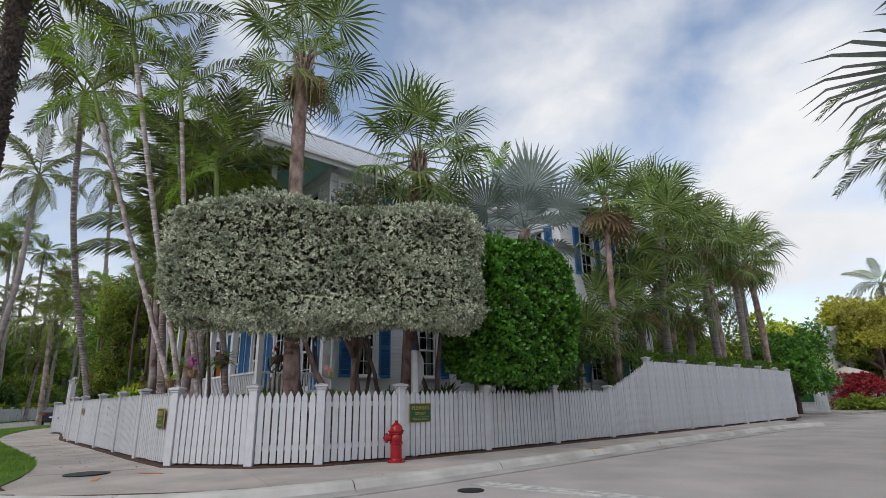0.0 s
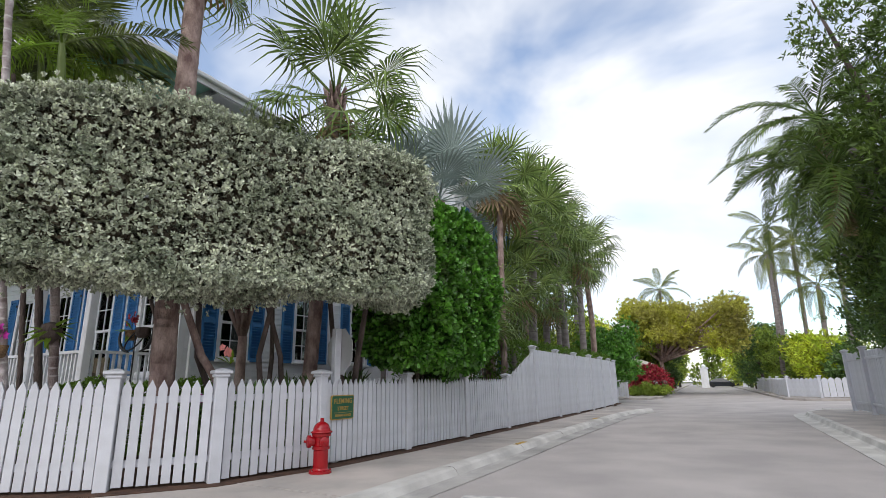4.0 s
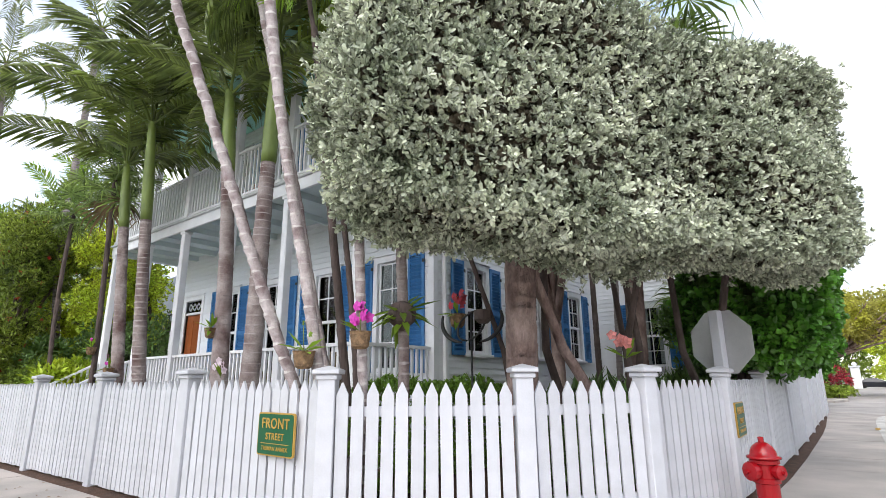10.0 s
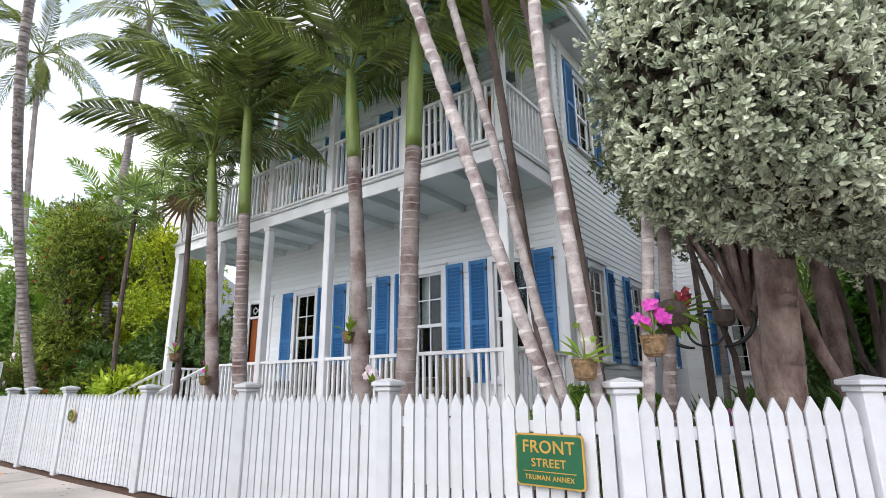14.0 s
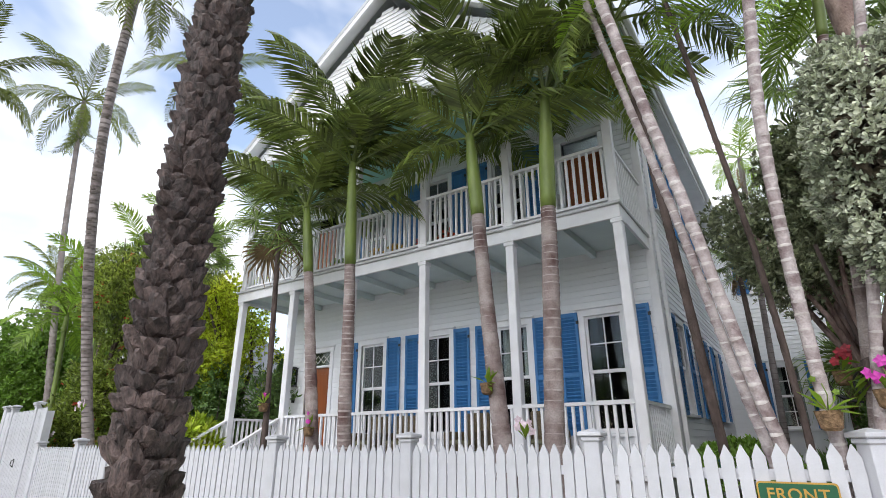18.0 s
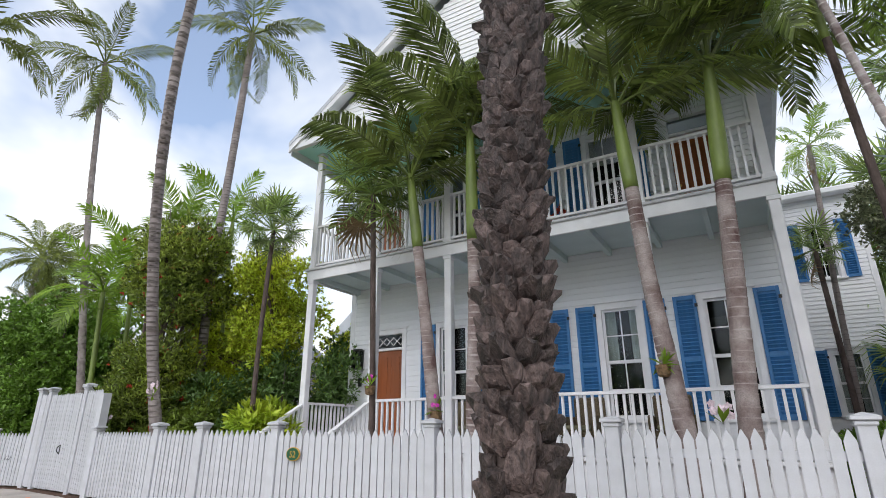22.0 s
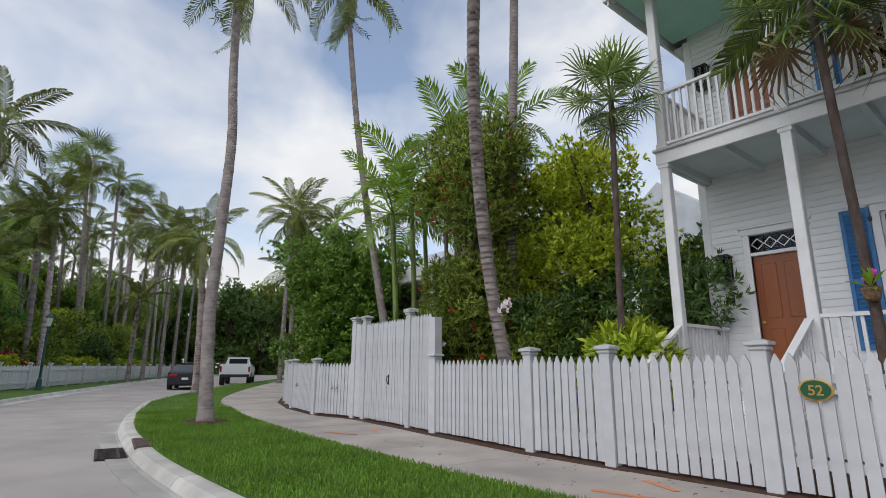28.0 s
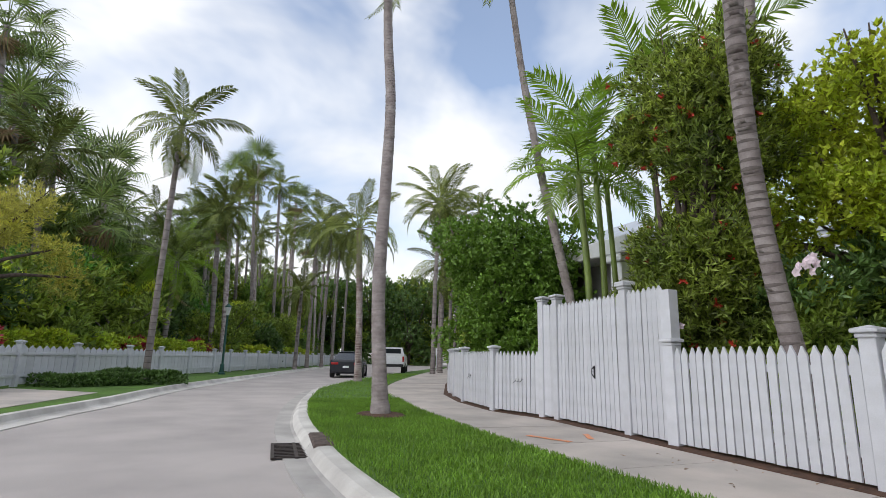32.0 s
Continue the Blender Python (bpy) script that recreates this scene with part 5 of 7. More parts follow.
palm(-11.24, -1.07, rel((-11.24, -1.07), (-11.08, -1.36, 1.55), (-10.91, -1.57, 3.1), (-10.87, -1.66, 4.2)), 0.125, 0.09, RINGT, "royal", 10, "slender palm with ringed stem and green crownshaft before the porch", 1.15, 1.95, (88, 22), 5, ring=0.1, group=GP)
palm(-11.59, -1.41, rel((-11.59, -1.41), (-11.72, -1.47, 1.5), (-11.85, -1.55, 3), (-11.98, -1.61, 4.27)), 0.12, 0.085, RINGT, "royal", 10, "slender palm with ringed stem and green crownshaft before the porch", 1.15, 1.45, (86, 18), 6, ring=0.1, group=GP)
palm(-13, -1.43, rel((-13, -1.43), (-13, -1.41, 1.4), (-13.03, -1.44, 2.8), (-13.1, -1.51, 5.6)), 0.06, 0.048, DARKT, "thatch", 22, "thin dark-stemmed fan palm beside the porch steps", 1.15, None, (85, -55), 7, ring=0.2, lip=0.02, dead=2)
GL = "leaning clustered palms at the fence corner"
palm(-4.67, -2.13, rel((-4.67, -2.13), (-5.01, -2.78, 1.72), (-5.27, -3.36, 3.45), (-5.56, -3.92, 5.18), (-5.84, -4.45, 6.9)), 0.054, 0.045, PALET, "areca", 9, "leaning pale ringed palm stem over the fence", 0.95, 0.9, (75, -25), 11, ring=0.13, lip=0.07, group=GL)
palm(-4.8, -1.9, rel((-4.8, -1.9), (-5.16, -2.14, 1.75), (-5.45, -2.37, 3.5), (-5.78, -2.63, 5.25), (-6.11, -2.87, 7)), 0.048, 0.04, PALET, "areca", 9, "leaning pale ringed palm stem over the fence", 0.9, 0.9, (75, -25), 12, ring=0.13, lip=0.07, group=GL)
palm(-4.46, -2.4, rel((-4.46, -2.4), (-4.56, -2.74, 1.88), (-4.54, -3.23, 3.75), (-4.31, -3.73, 5.62), (-4.08, -4.22, 7.5)), 0.053, 0.044, PALET, "areca", 9, "leaning pale ringed palm stem over the fence", 0.95, 0.9, (75, -25), 13, ring=0.12, lip=0.08, group=GL)
palm(-4.47, -2.05, rel((-4.47, -2.05), (-4.2, -2.43, 1.5), (-3.95, -2.78, 3), (-3.68, -3.11, 4.5), (-3.41, -3.42, 6.2)), 0.046, 0.038, PALET, "areca", 8, "thin pale ringed palm stem beside the silver hedge", 0.8, 0.7, (78, -20), 14, ring=0.13, lip=0.07, group=GL)
palm(-4.45, -1.64, rel((-4.45, -1.64), (-4.23, -1.84, 1.25), (-4.08, -2.07, 2.5), (-3.96, -2.29, 3.75), (-3.84, -2.5, 5)), 0.055, 0.045, RINGT, "areca", 8, "thin dark ringed palm stem carrying a staghorn fern", 0.85, 0.7, (78, -20), 15, ring=0.13, lip=0.07, group=GL)
palm(-5.45, -1.27, rel((-5.45, -1.27), (-5.59, -1.62, 2.85), (-5.78, -1.96, 5.8)), 0.055, 0.045, DARKT, "royal", 8, "thin dark ringed palm stem near the house corner", 0.9, 0.9, (75, -20), 16, ring=0.14, lip=0.05, group=GL)
palm(-4.72, -1.89, rel((-4.72, -1.89), (-4.73, -2.02, 1.5), (-4.81, -2.19, 3), (-4.96, -2.44, 4.5), (-5.13, -2.67, 6.0)), 0.032, 0.026, DARKT, "areca", 7, "thin dark ringed palm stem among the leaning ones", 0.75, 0.6, (75, -25), 17, ring=0.13, lip=0.07, group=GL)
palm(-3.6, -0.7, rel((-3.6, -0.7), (-3.46, -0.88, 2), (-3.31, -1.04, 4), (-3.36, -1.08, 6), (-3.46, -1.02, 8.7)), 0.165, 0.14, BROWNT, "fan", 20, "tall cabbage palm with brown bark rising through the silver hedge", 1.15, None, (85, -50), 21, dead=3, ring=0.16, lip=0.03, boots=26)
palm(-3.11, 1.61, rel((-3.11, 1.61), (-3.11, 1.73, 1.75), (-3.11, 1.85, 3.5), (-3.11, 1.97, 5.25), (-3.11, 2.09, 7)), 0.125, 0.13, BROWNT, "fan", 22, "cabbage palm with full fan crown behind the silver hedge", 1.25, None, (85, -55), 22, dead=2, ring=0.16, lip=0.03, boots=28)
palm(-2.6, 5.4, [(0, 0, 0), (0.05, -0.06, 2.87), (0.08, 0.04, 5.58)], 0.17, 0.16, BROWNT, "bismarck", 18, "silver-blue fan palm with huge stiff leaves", 1.2, None, (84, -30), 23, ring=0.2)
palm(-2.79, 9.96, [(0, 0, 0), (0.04, 0.01, 3.82), (0, 0.31, 7.92)], 0.10, 0.09, BROWNT, "thatch", 24, "slim fan palm with dark green crown behind the tall fence", 1.75, None, (80, -60), 24, ring=0.2, dead=3)
GB = "fan palms behind the tall fence"
for i, (x, y, hgt, sc, kd) in enumerate(((-3.35, 14.68, 7.29, 1.5, "fan"), (-4.14, 16.46, 8.84, 1.6, "fan"), (-3.32, 19.18, 8.3, 1.45, "washing"), (-4.02, 21.21, 8.31, 1.4, "fan"), (-3.54, 22.93, 8.04, 1.5, "washing"), (-3.84, 26.29, 8.35, 1.5, "washing"), (-5.15, 28.94, 9.13, 1.5, "fan"), (-4.54, 12.06, 5.93, 1.4, "fan"), (-4.86, 23.94, 6.39, 1.3, "washing"), (-3.62, 10.98, 3.55, 1.2, "fan"), (-3.55, 13.11, 4.6, 1.25, "washing"), (-4.17, 15.59, 5.39, 1.3, "fan"), (-3.72, 17.68, 4.82, 1.2, "washing"))):
    palm(x, y, [(0, 0, 0), (rnd.uniform(-0.2, 0.2), 0, hgt / 2), (rnd.uniform(-0.3, 0.3), rnd.uniform(-0.2, 0.2), hgt)], 0.19, 0.14, BROWNT if i % 2 else GREYT, kd, 20, "tall fan palm rising behind the white board fence", sc, None, (82, -60), 30 + i, dead=4, ring=0.22, lip=0.03, group=GB)
palm(-3.27, 8.41, [(0, 0, 0), (0, 0.05, 1.29), (0.09, 0.07, 2.32)], 0.1, 0.08, BROWNT, "fan", 18, "low fan palm behind the picket fence", 1.1, None, (80, 5), 41)
palm(-5.3, 7.0, rel((-5.3, 7.0), (-5.15, 7.05, 4.2), (-4.92, 7.14, 8.6)), 0.075, 0.06, GREYT, "bright", 12, "slim tall bright green palm beside the house wing", 0.75, None, (80, -50), 42, dead=2)
palm(-5.4, 6.1, rel((-5.4, 6.1), (-5.43, 6.18, 2.7), (-5.46, 6.25, 5.4)), 0.07, 0.055, DARKT, "thatch", 15, "small fan palm on a thin dark stem by the side wall", 0.85, None, (80, -45), 43, dead=1)
# palms west of the steps
palm(-17.69, -1.97, rel((-17.69, -1.97), (-17.73, -2.6, 2.75), (-17.29, -3.3, 5.5), (-16.51, -3.88, 8.25), (-15.69, -4.19, 11), (-15.4, -4.3, 12.5)), 0.112, 0.09, GREYT, "coco", 19, "tall coconut palm with curved grey ringed trunk behind the fence", 1.05, None, (75, -45), 51, ring=0.09, lip=0.06, base=1.5)
palm(-19.78, 0.04, rel((-19.78, 0.04), (-19.37, -0.3, 2.5), (-19, -0.64, 5), (-18.77, -0.71, 7.5), (-18.65, -0.72, 10), (-18.6, -0.7, 12.5)), 0.12, 0.085, GREYT, "coco", 18, "tall slim coconut palm with grey ringed trunk", 0.85, None, (75, -45), 52, ring=0.1, lip=0.06)
palm(-22.3, -1.24, rel((-22.3, -1.24), (-22.98, -1.34, 2.75), (-23.69, -1.45, 5.5), (-24.23, -1.57, 8.25), (-24.59, -1.7, 11), (-24.8, -1.8, 13.2)), 0.10, 0.07, GREYT, "coco", 18, "slender coconut palm leaning over the gate", 0.95, None, (70, -60), 53, ring=0.2, lip=0.1)
palm(-16.28, -1.15, rel((-16.28, -1.15), (-16.2, -1.23, 1.35), (-16.11, -1.32, 2.7), (-16.05, -1.35, 4.05), (-16.03, -1.32, 5.5)), 0.055, 0.045, DARKT, "thatch", 24, "thin dark fan palm with round crown beside the steps", 0.95, None, (88, -60), 54, ring=0.2, lip=0.02)
for i, (x, y, hgt) in enumerate(((-22.03, -1.54, 4.28), (-21.86, 0.26, 6.5), (-22.96, -0.33, 5.5), (-20.77, 1.21, 7.0), (-23.79, 0.78, 4.9))):
    palm(x, y, [(0, 0, 0), (0.05, 0, hgt * 0.5), (0.0, -0.1, hgt)], 0.075, 0.06, SHAFT, "bright", 11, "young bright green palm behind the gate", 1.2, 0.6, (76, -20), 60 + i, group="young green palms behind the gate")
palm(-23.28, -5.26, rel((-23.28, -5.26), (-23.72, -5.26, 2.25), (-24.16, -5.08, 4.5), (-24.64, -4.9, 6.75), (-25.15, -4.89, 9), (-25.5, -4.9, 12.5)), 0.135, 0.105, GREYT, "coco", 18, "tall bent grey palm trunk standing in the grass verge", 1.1, None, (75, -45), 71, ring=0.1, lip=0.04, base=1.45)
palm(-35.8, -2.2, [(0, 0, 0), (0.1, -0.12, 2.9), (0.0, -0.3, 6.5)], 0.15, 0.12, RINGT, "coco", 18, "coconut palm with drooping crown in the grass verge", 1.0, None, (75, -45), 72)

# date palm in the verge
dp = empty("date_palm", pose(-8.43, -5.95, 0.01), "massive date palm trunk covered in rough old leaf bases", "palm tree")
TH = 11.0
PTH = [Vector((0.0095 * z * z, -0.033 * z, z)) for z in np.linspace(0, TH, 40)]
core = [0.15 + 0.13 * math.exp(-z / 0.4) for z in np.linspace(0, TH, 40)]
tube("trunk", PTH, core, DARKT, dp, 14)


def leaf_base(r):
    """An old woody leaf stub: local x outward, y along the trunk's girth, z up."""
    w, hh, o = 0.088 * r.uniform(0.8, 1.2), 0.19 * r.uniform(0.85, 1.25), 0.06 + 0.055 * r.random()
    k, j = r.uniform(-0.3, 0.3), r.uniform(0.75, 1.2)
    v = [(-0.04, -w, -hh * 0.45), (-0.04, w, -hh * 0.45), (o * 0.7, w * 0.85, hh * 0.2), (o * 0.7, -w * 0.85, hh * 0.2), (o * 1.45 * j, w * (0.4 + k), hh * 0.5), (o * 1.3 * j, -w * (0.45 - k), hh * 0.56), (-0.03, -w * 0.75, hh * 0.5), (-0.03, w * 0.75, hh * 0.5), (o * 0.95, w * k, -hh * 0.12), (o * 1.5 * j, w * k * 0.8, hh * 0.36)]
    f = [(0, 1, 8), (1, 2, 8), (2, 9, 8), (9, 3, 8), (3, 0, 8), (2, 4, 9), (4, 5, 9), (5, 3, 9), (4, 7, 6, 5), (2, 7, 4), (3, 5, 6), (1, 7, 2), (0, 3, 6)]
    return [Vector(p) for p in v], f


r = random.Random(5)
STUBS = [leaf_base(r) for _ in range(9)]
STUBM = [pydata("leaf_base", v, f, DATET) for v, f in STUBS]
V, F = [], []
row, z = 0, 0.04
while z < TH:
    rr = 0.165 + 0.15 * math.exp(-z / 0.42)
    step = 0.125 if z < 2.2 else (0.1 if z < 4 else 0.085)
    shaggy = 0.7 if z < 2.2 else 0.55
    for k in range(10):
        a = math.degrees(2 * PI * (k + 0.5 * (row % 2)) / 10) + r.uniform(-7, 7)
        m = Matrix.Translation((0.0095 * z * z, -0.033 * z, z + r.uniform(-0.03, 0.03))) @ pose(0, 0, 0, r.uniform(-24, 24), r.uniform(-12, 14), a) @ Matrix.Translation((rr, 0, 0)) @ Matrix.Diagonal((shaggy * r.uniform(0.6, 1.2), r.uniform(0.6, 0.9), step / 0.13 * r.uniform(0.8, 1.2), 1))
        i = r.randrange(9)
        if z < 2.7:
            share("leaf_base", STUBM[i], dp, m)
        else:
            b = len(V)
            V.extend(m @ p for p in STUBS[i][0])
            F.extend(tuple(b + q for q in f) for f in STUBS[i][1])
    z += step
    row += 1
o = new("upper_trunk_bark", pydata("upper_trunk_bark", V, F, DATET))
o.parent = dp
tagged(o, "rough woody stubs of old leaves", "", "", "stuff")
for i in range(26):
    me = FROND["coco"][i % 3]
    share("frond", me, dp, Matrix.Translation(PTH[-1]) @ pose(0, 0, 0, 0, 0, i * 137.5) @ pose(0, 0, 0, 0, -(80 - 105 * i / 26), 0) @ Matrix.Diagonal((1.2, 1.2, 1.2, 1)))


# ---- hedges, bushes and broad-leaved trees ----
def box_points(rng, n, half, p=5.0, depth=0.3):
    A = np.array([half[1] * half[2], half[0] * half[2], half[0] * half[1]])
    ax = rng.choice(3, n, p=A / A.sum())
    q = rng.uniform(-1, 1, (n, 3))
    q[np.arange(n), ax] = rng.choice([-1.0, 1.0], n)
    rr = (np.abs(q) ** p).sum(1, keepdims=True) ** (-1 / p)
    nrm = np.sign(q) * np.abs(q * rr) ** (p - 1) / np.array(half)
    nrm /= np.linalg.norm(nrm, axis=1, keepdims=True)
    P = q * rr * np.array(half)
    lump = 0.065 * (np.sin(P[:, 0] * 2.3 + 1) * np.sin(P[:, 1] * 2.9) + np.sin(P[:, 2] * 3.1 + P[:, 0] * 1.7) + 0.6 * np.sin(P[:, 1] * 6.1 + P[:, 2] * 5.3))
    sprig = (rng.random(n) < 0.07) * rng.uniform(0.1, 0.8, n) * depth
    P += nrm * (lump + sprig - np.abs(rng.normal(size=n)) * depth)[:, None]
    return P, nrm


def turn(P, ang):
    c, s = math.cos(ang), math.sin(ang)
    return np.stack([P[:, 0] * c - P[:, 1] * s, P[:, 0] * s + P[:, 1] * c, P[:, 2]], 1)


def clipped(name, label, centre, half, ang, material, n, per, ll, lw, seed, depth=0.12, p=5.0, cat="hedge", stems=(), inner=None, whorl=0.9):
    rng = np.random.default_rng(seed)
    h = empty(name, (centre[0], centre[1], 0.03), label, cat)
    P, N = box_points(rng, n, half, p, depth)
    P, N = turn(P, ang), turn(N, ang)
    P[:, 2] += centre[2] - 0.03
    Q, D, U, L, W = rosettes(rng, P, N + np.array([0, 0, 0.35]) + 0.35 * unit(rng, len(P)), per, ll, lw, whorl)
    c = new("crown", leaves_mesh("crown", Q, D, U, L, W, material, blunt=inner is not None))
    c.parent = h
    # inner layer of dark leaves: its colour supplies the shade between outer shoots
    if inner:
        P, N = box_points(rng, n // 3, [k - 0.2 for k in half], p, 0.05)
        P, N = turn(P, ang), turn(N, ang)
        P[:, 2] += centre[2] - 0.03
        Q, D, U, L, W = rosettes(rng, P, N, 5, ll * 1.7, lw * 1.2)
        c = new("inner_shade_foliage", leaves_mesh("inner_shade_foliage", Q, D, U, L, W, inner))
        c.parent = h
        tagged(c, "inner twigs and old leaves, coloured dark to give shade in the hedge's gaps", "", "", "stuff")
    for path, r0, r1, bark in stems:
        tube("stem", [(x - centre[0], y - centre[1], z - 0.03) for x, y, z in path], [r0 + (r1 - r0) * i / (len(path) - 1) for i in range(len(path))], bark, h, 9)
    return h


HA = math.atan2(4.75, 2.65)
stems = []
for bx, by, tx, ty, r0 in ((-3.49, 0.06, -3.28, -0.85, 0.09), (-2.96, 0.03, -3.78, -1.37, 0.11), (-2.73, 0.32, -2.31, 0.16, 0.08), (-2.69, 0.37, -3.25, 0.83, 0.07), (-2.39, 1.87, -1.56, 1.67, 0.10), (-2.4, 1.96, -2.64, 1.19, 0.09), (-2.98, 0.86, -2.56, -0.34, 0.08), (-3.84, -0.25, -4.34, -1.22, 0.06)):
    tx, ty, r0 = bx + (tx - bx) * 0.6, by + (ty - by) * 0.6, r0 * 0.66
    mx, my = (bx * 0.6 + tx * 0.4) + rnd.uniform(-0.15, 0.15), (by * 0.6 + ty * 0.4) + rnd.uniform(-0.15, 0.15)
    stems.append((((bx, by, 0.03), (bx + rnd.uniform(-.1, .1), by + rnd.uniform(-.1, .1), 0.7), (mx, my, 1.6), (tx, ty, 2.7), (tx + (tx - mx) * 0.5, ty + (ty - my) * 0.5, 3.4)), r0, r0 * 0.55, DARKT if r0 < 0.07 else BROWNT))
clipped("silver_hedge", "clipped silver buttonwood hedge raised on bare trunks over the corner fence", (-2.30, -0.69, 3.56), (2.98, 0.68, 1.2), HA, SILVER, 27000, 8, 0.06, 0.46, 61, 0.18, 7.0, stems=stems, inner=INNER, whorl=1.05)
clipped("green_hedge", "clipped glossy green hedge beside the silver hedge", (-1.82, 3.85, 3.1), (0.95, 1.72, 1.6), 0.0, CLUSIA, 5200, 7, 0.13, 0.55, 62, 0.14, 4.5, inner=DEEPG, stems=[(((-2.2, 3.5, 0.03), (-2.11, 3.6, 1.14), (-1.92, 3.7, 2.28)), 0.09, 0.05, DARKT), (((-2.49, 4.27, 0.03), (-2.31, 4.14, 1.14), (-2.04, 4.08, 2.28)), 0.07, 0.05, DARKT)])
clipped("clipped_hedge", "clipped bright green hedge topping the tall white fence", (-3.12, 18.01, 1.53), (0.53, 8.06, 1.03), 0.0, HEDGEG, 9000, 5, 0.085, 0.5, 63, 0.06, 8.0)
clipped("box_hedge", "low clipped green hedge along the porch foot", (-5.6, 0.6, 0.58), (0.45, 2.2, 0.58), 0.15, HEDGEG, 3400, 6, 0.07, 0.5, 64, 0.05, 6.0)
clipped("low_hedge", "long low green hedge at the driveway across the street", (-33.94, -10.7, 0.17), (2.11, 0.91, 0.16), math.atan2(3.4, -2.3), DEEPG, 3500, 6, 0.10, 0.5, 65, 0.05, 6.0)


def bush(name, label, blobs, material, n, per, ll, lw, seed, trunk=None, bark=DARKT, shell=0.55, cat="bush", flowers=None, opening=1.0, extra=()):
    """A broad-leaved plant: branching stem and an uneven heap of leafy shoots."""
    rng = np.random.default_rng(seed)
    B = np.array(blobs, float)
    cx, cy = trunk[0] if trunk else (B[:, 0].mean(), B[:, 1].mean())
    t = empty(name, (cx, cy, 0.0), label, cat)
    P, N = clump_points(rng, blobs, n, shell)
    P[:, 2] = np.maximum(P[:, 2], 0.06)
    Q, D, U, L, W = rosettes(rng, P, N * 0.7 + np.array([0, 0, 0.5]), per, ll, lw, opening)
    Q -= np.array([cx, cy, 0])
    c = new("crown", leaves_mesh("crown", Q, D, U, L, W, material))
    c.parent = t
    if flowers:
        m, cnt, size = flowers
        pick = rng.choice(len(P), cnt)
        Q, D, U, L, W = rosettes(rng, P[pick] + N[pick] * 0.08, N[pick], 10, size, 0.45, 1.2)
        Q -= np.array([cx, cy, 0])
        fo = new("blossom", leaves_mesh("blossom", Q, D, U, L, W, m))
        fo.parent = t
        tagged(fo, "", "", "", "stuff")
    if not trunk:
        for b in blobs[:7]:
            tube("stem", [(b[0] - cx, b[1] - cy, 0.0), ((b[0] - cx) * 1.05, (b[1] - cy) * 1.05, b[2] * 0.6), ((b[0] - cx) * 1.15, (b[1] - cy) * 1.15, b[2] + b[5] * 0.3)], [0.03, 0.022, 0.01], bark, t, 6)
    if trunk:
        (x0, y0), r0, zf = trunk
        tube("trunk", [(0, 0, 0.0), (0.03, 0.02, zf * 0.5), (0, 0.05, zf)], [r0 * 1.2, r0, r0 * 0.85], bark, t, 9)
        near = -31 < cx < 12 and cy < 13
        V, F = [], []
        for i, b in enumerate(blobs):
            e = Vector((b[0] - cx, b[1] - cy, b[2]))
            s = Vector((0, 0.05, zf - 0.05))
            m = (s + e) * 0.5 + Vector((rnd.uniform(-.2, .2), rnd.uniform(-.2, .2), 0.15))
            way, rad = [s, m, e, e + (e - m) * 0.4], [r0 * 0.6, r0 * 0.42, r0 * 0.25, r0 * 0.08]
            if near and i < 9:
                tube("limb", way, rad, bark, t, 6)
            elif not near or i % 2:
                tube_verts(way, rad, 6, V, F)
        if V:
            o = new("branch_rest", pydata("branch_rest", V, F, bark, smooth=True))
            o.parent = t
            tagged(o, "", "", "", "stuff")
    return t


def heap(rng, c, half, n, rad):
    """Ellipsoids spread through a volume."""
    return [(c[0] + rng.uniform(-1, 1) * half[0], c[1] + rng.uniform(-1, 1) * half[1], c[2] + rng.uniform(-1, 1) * half[2], rad * rng.uniform(0.7, 1.2), rad * rng.uniform(0.7, 1.2), rad * rng.uniform(0.6, 1.0)) for _ in range(n)]


hr = random.Random(4)
bush("bottlebrush_tree", "dense bottlebrush tree with fine leaves and red flowers", heap(hr, (-19.82, -0.97, 3.5), (0.75, 0.55, 2.8), 34, 0.8), BRUSHG, 11000, 9, 0.13, 0.24, 71, ((-19.81, -1.39), 0.12, 1.2), cat="tree", flowers=(BRUSHR, 190, 0.085))
bush("lime_green_tree", "spreading lime-green tree with open crown", heap(hr, (-18.5, 0.75, 3.9), (1.5, 1.1, 1.7), 32, 0.72), LIMEG, 4600, 8, 0.12, 0.42, 72, ((-18, 1.45), 0.12, 2.2), cat="tree", shell=0.3)
bush("lime_green_tree", "spreading lime-green tree beside the porch", heap(hr, (-17.71, 3.89, 2.53), (1.2, 1.2, 1.1), 16, 0.8), LIMEG, 3600, 7, 0.13, 0.42, 73, ((-17.11, 3.7), 0.1, 1.8), cat="tree", shell=0.3)
bush("dark_shrub", "dense dark green shrubs behind the fence", heap(hr, (-17.27, 0.53, 1.5), (1.6, 1.2, 1.0), 18, 0.75), DEEPG, 3600, 7, 0.15, 0.3, 74)
bush("dark_shrub", "dense dark green shrubs at the house corner", heap(hr, (-16.89, 3.15, 2.15), (0.7, 1.8, 1.8), 16, 0.8), DEEPG, 3000, 7, 0.15, 0.4, 75)
bush("broadleaf_tree", "round glossy green broad-leaved tree over the low fence", heap(hr, (-27.87, 0.3, 3.06), (2.2, 1.0, 2.1), 38, 0.95), HEDGEG, 8000, 7, 0.15, 0.55, 76, ((-28.49, 0.67), 0.12, 1.4), cat="tree")
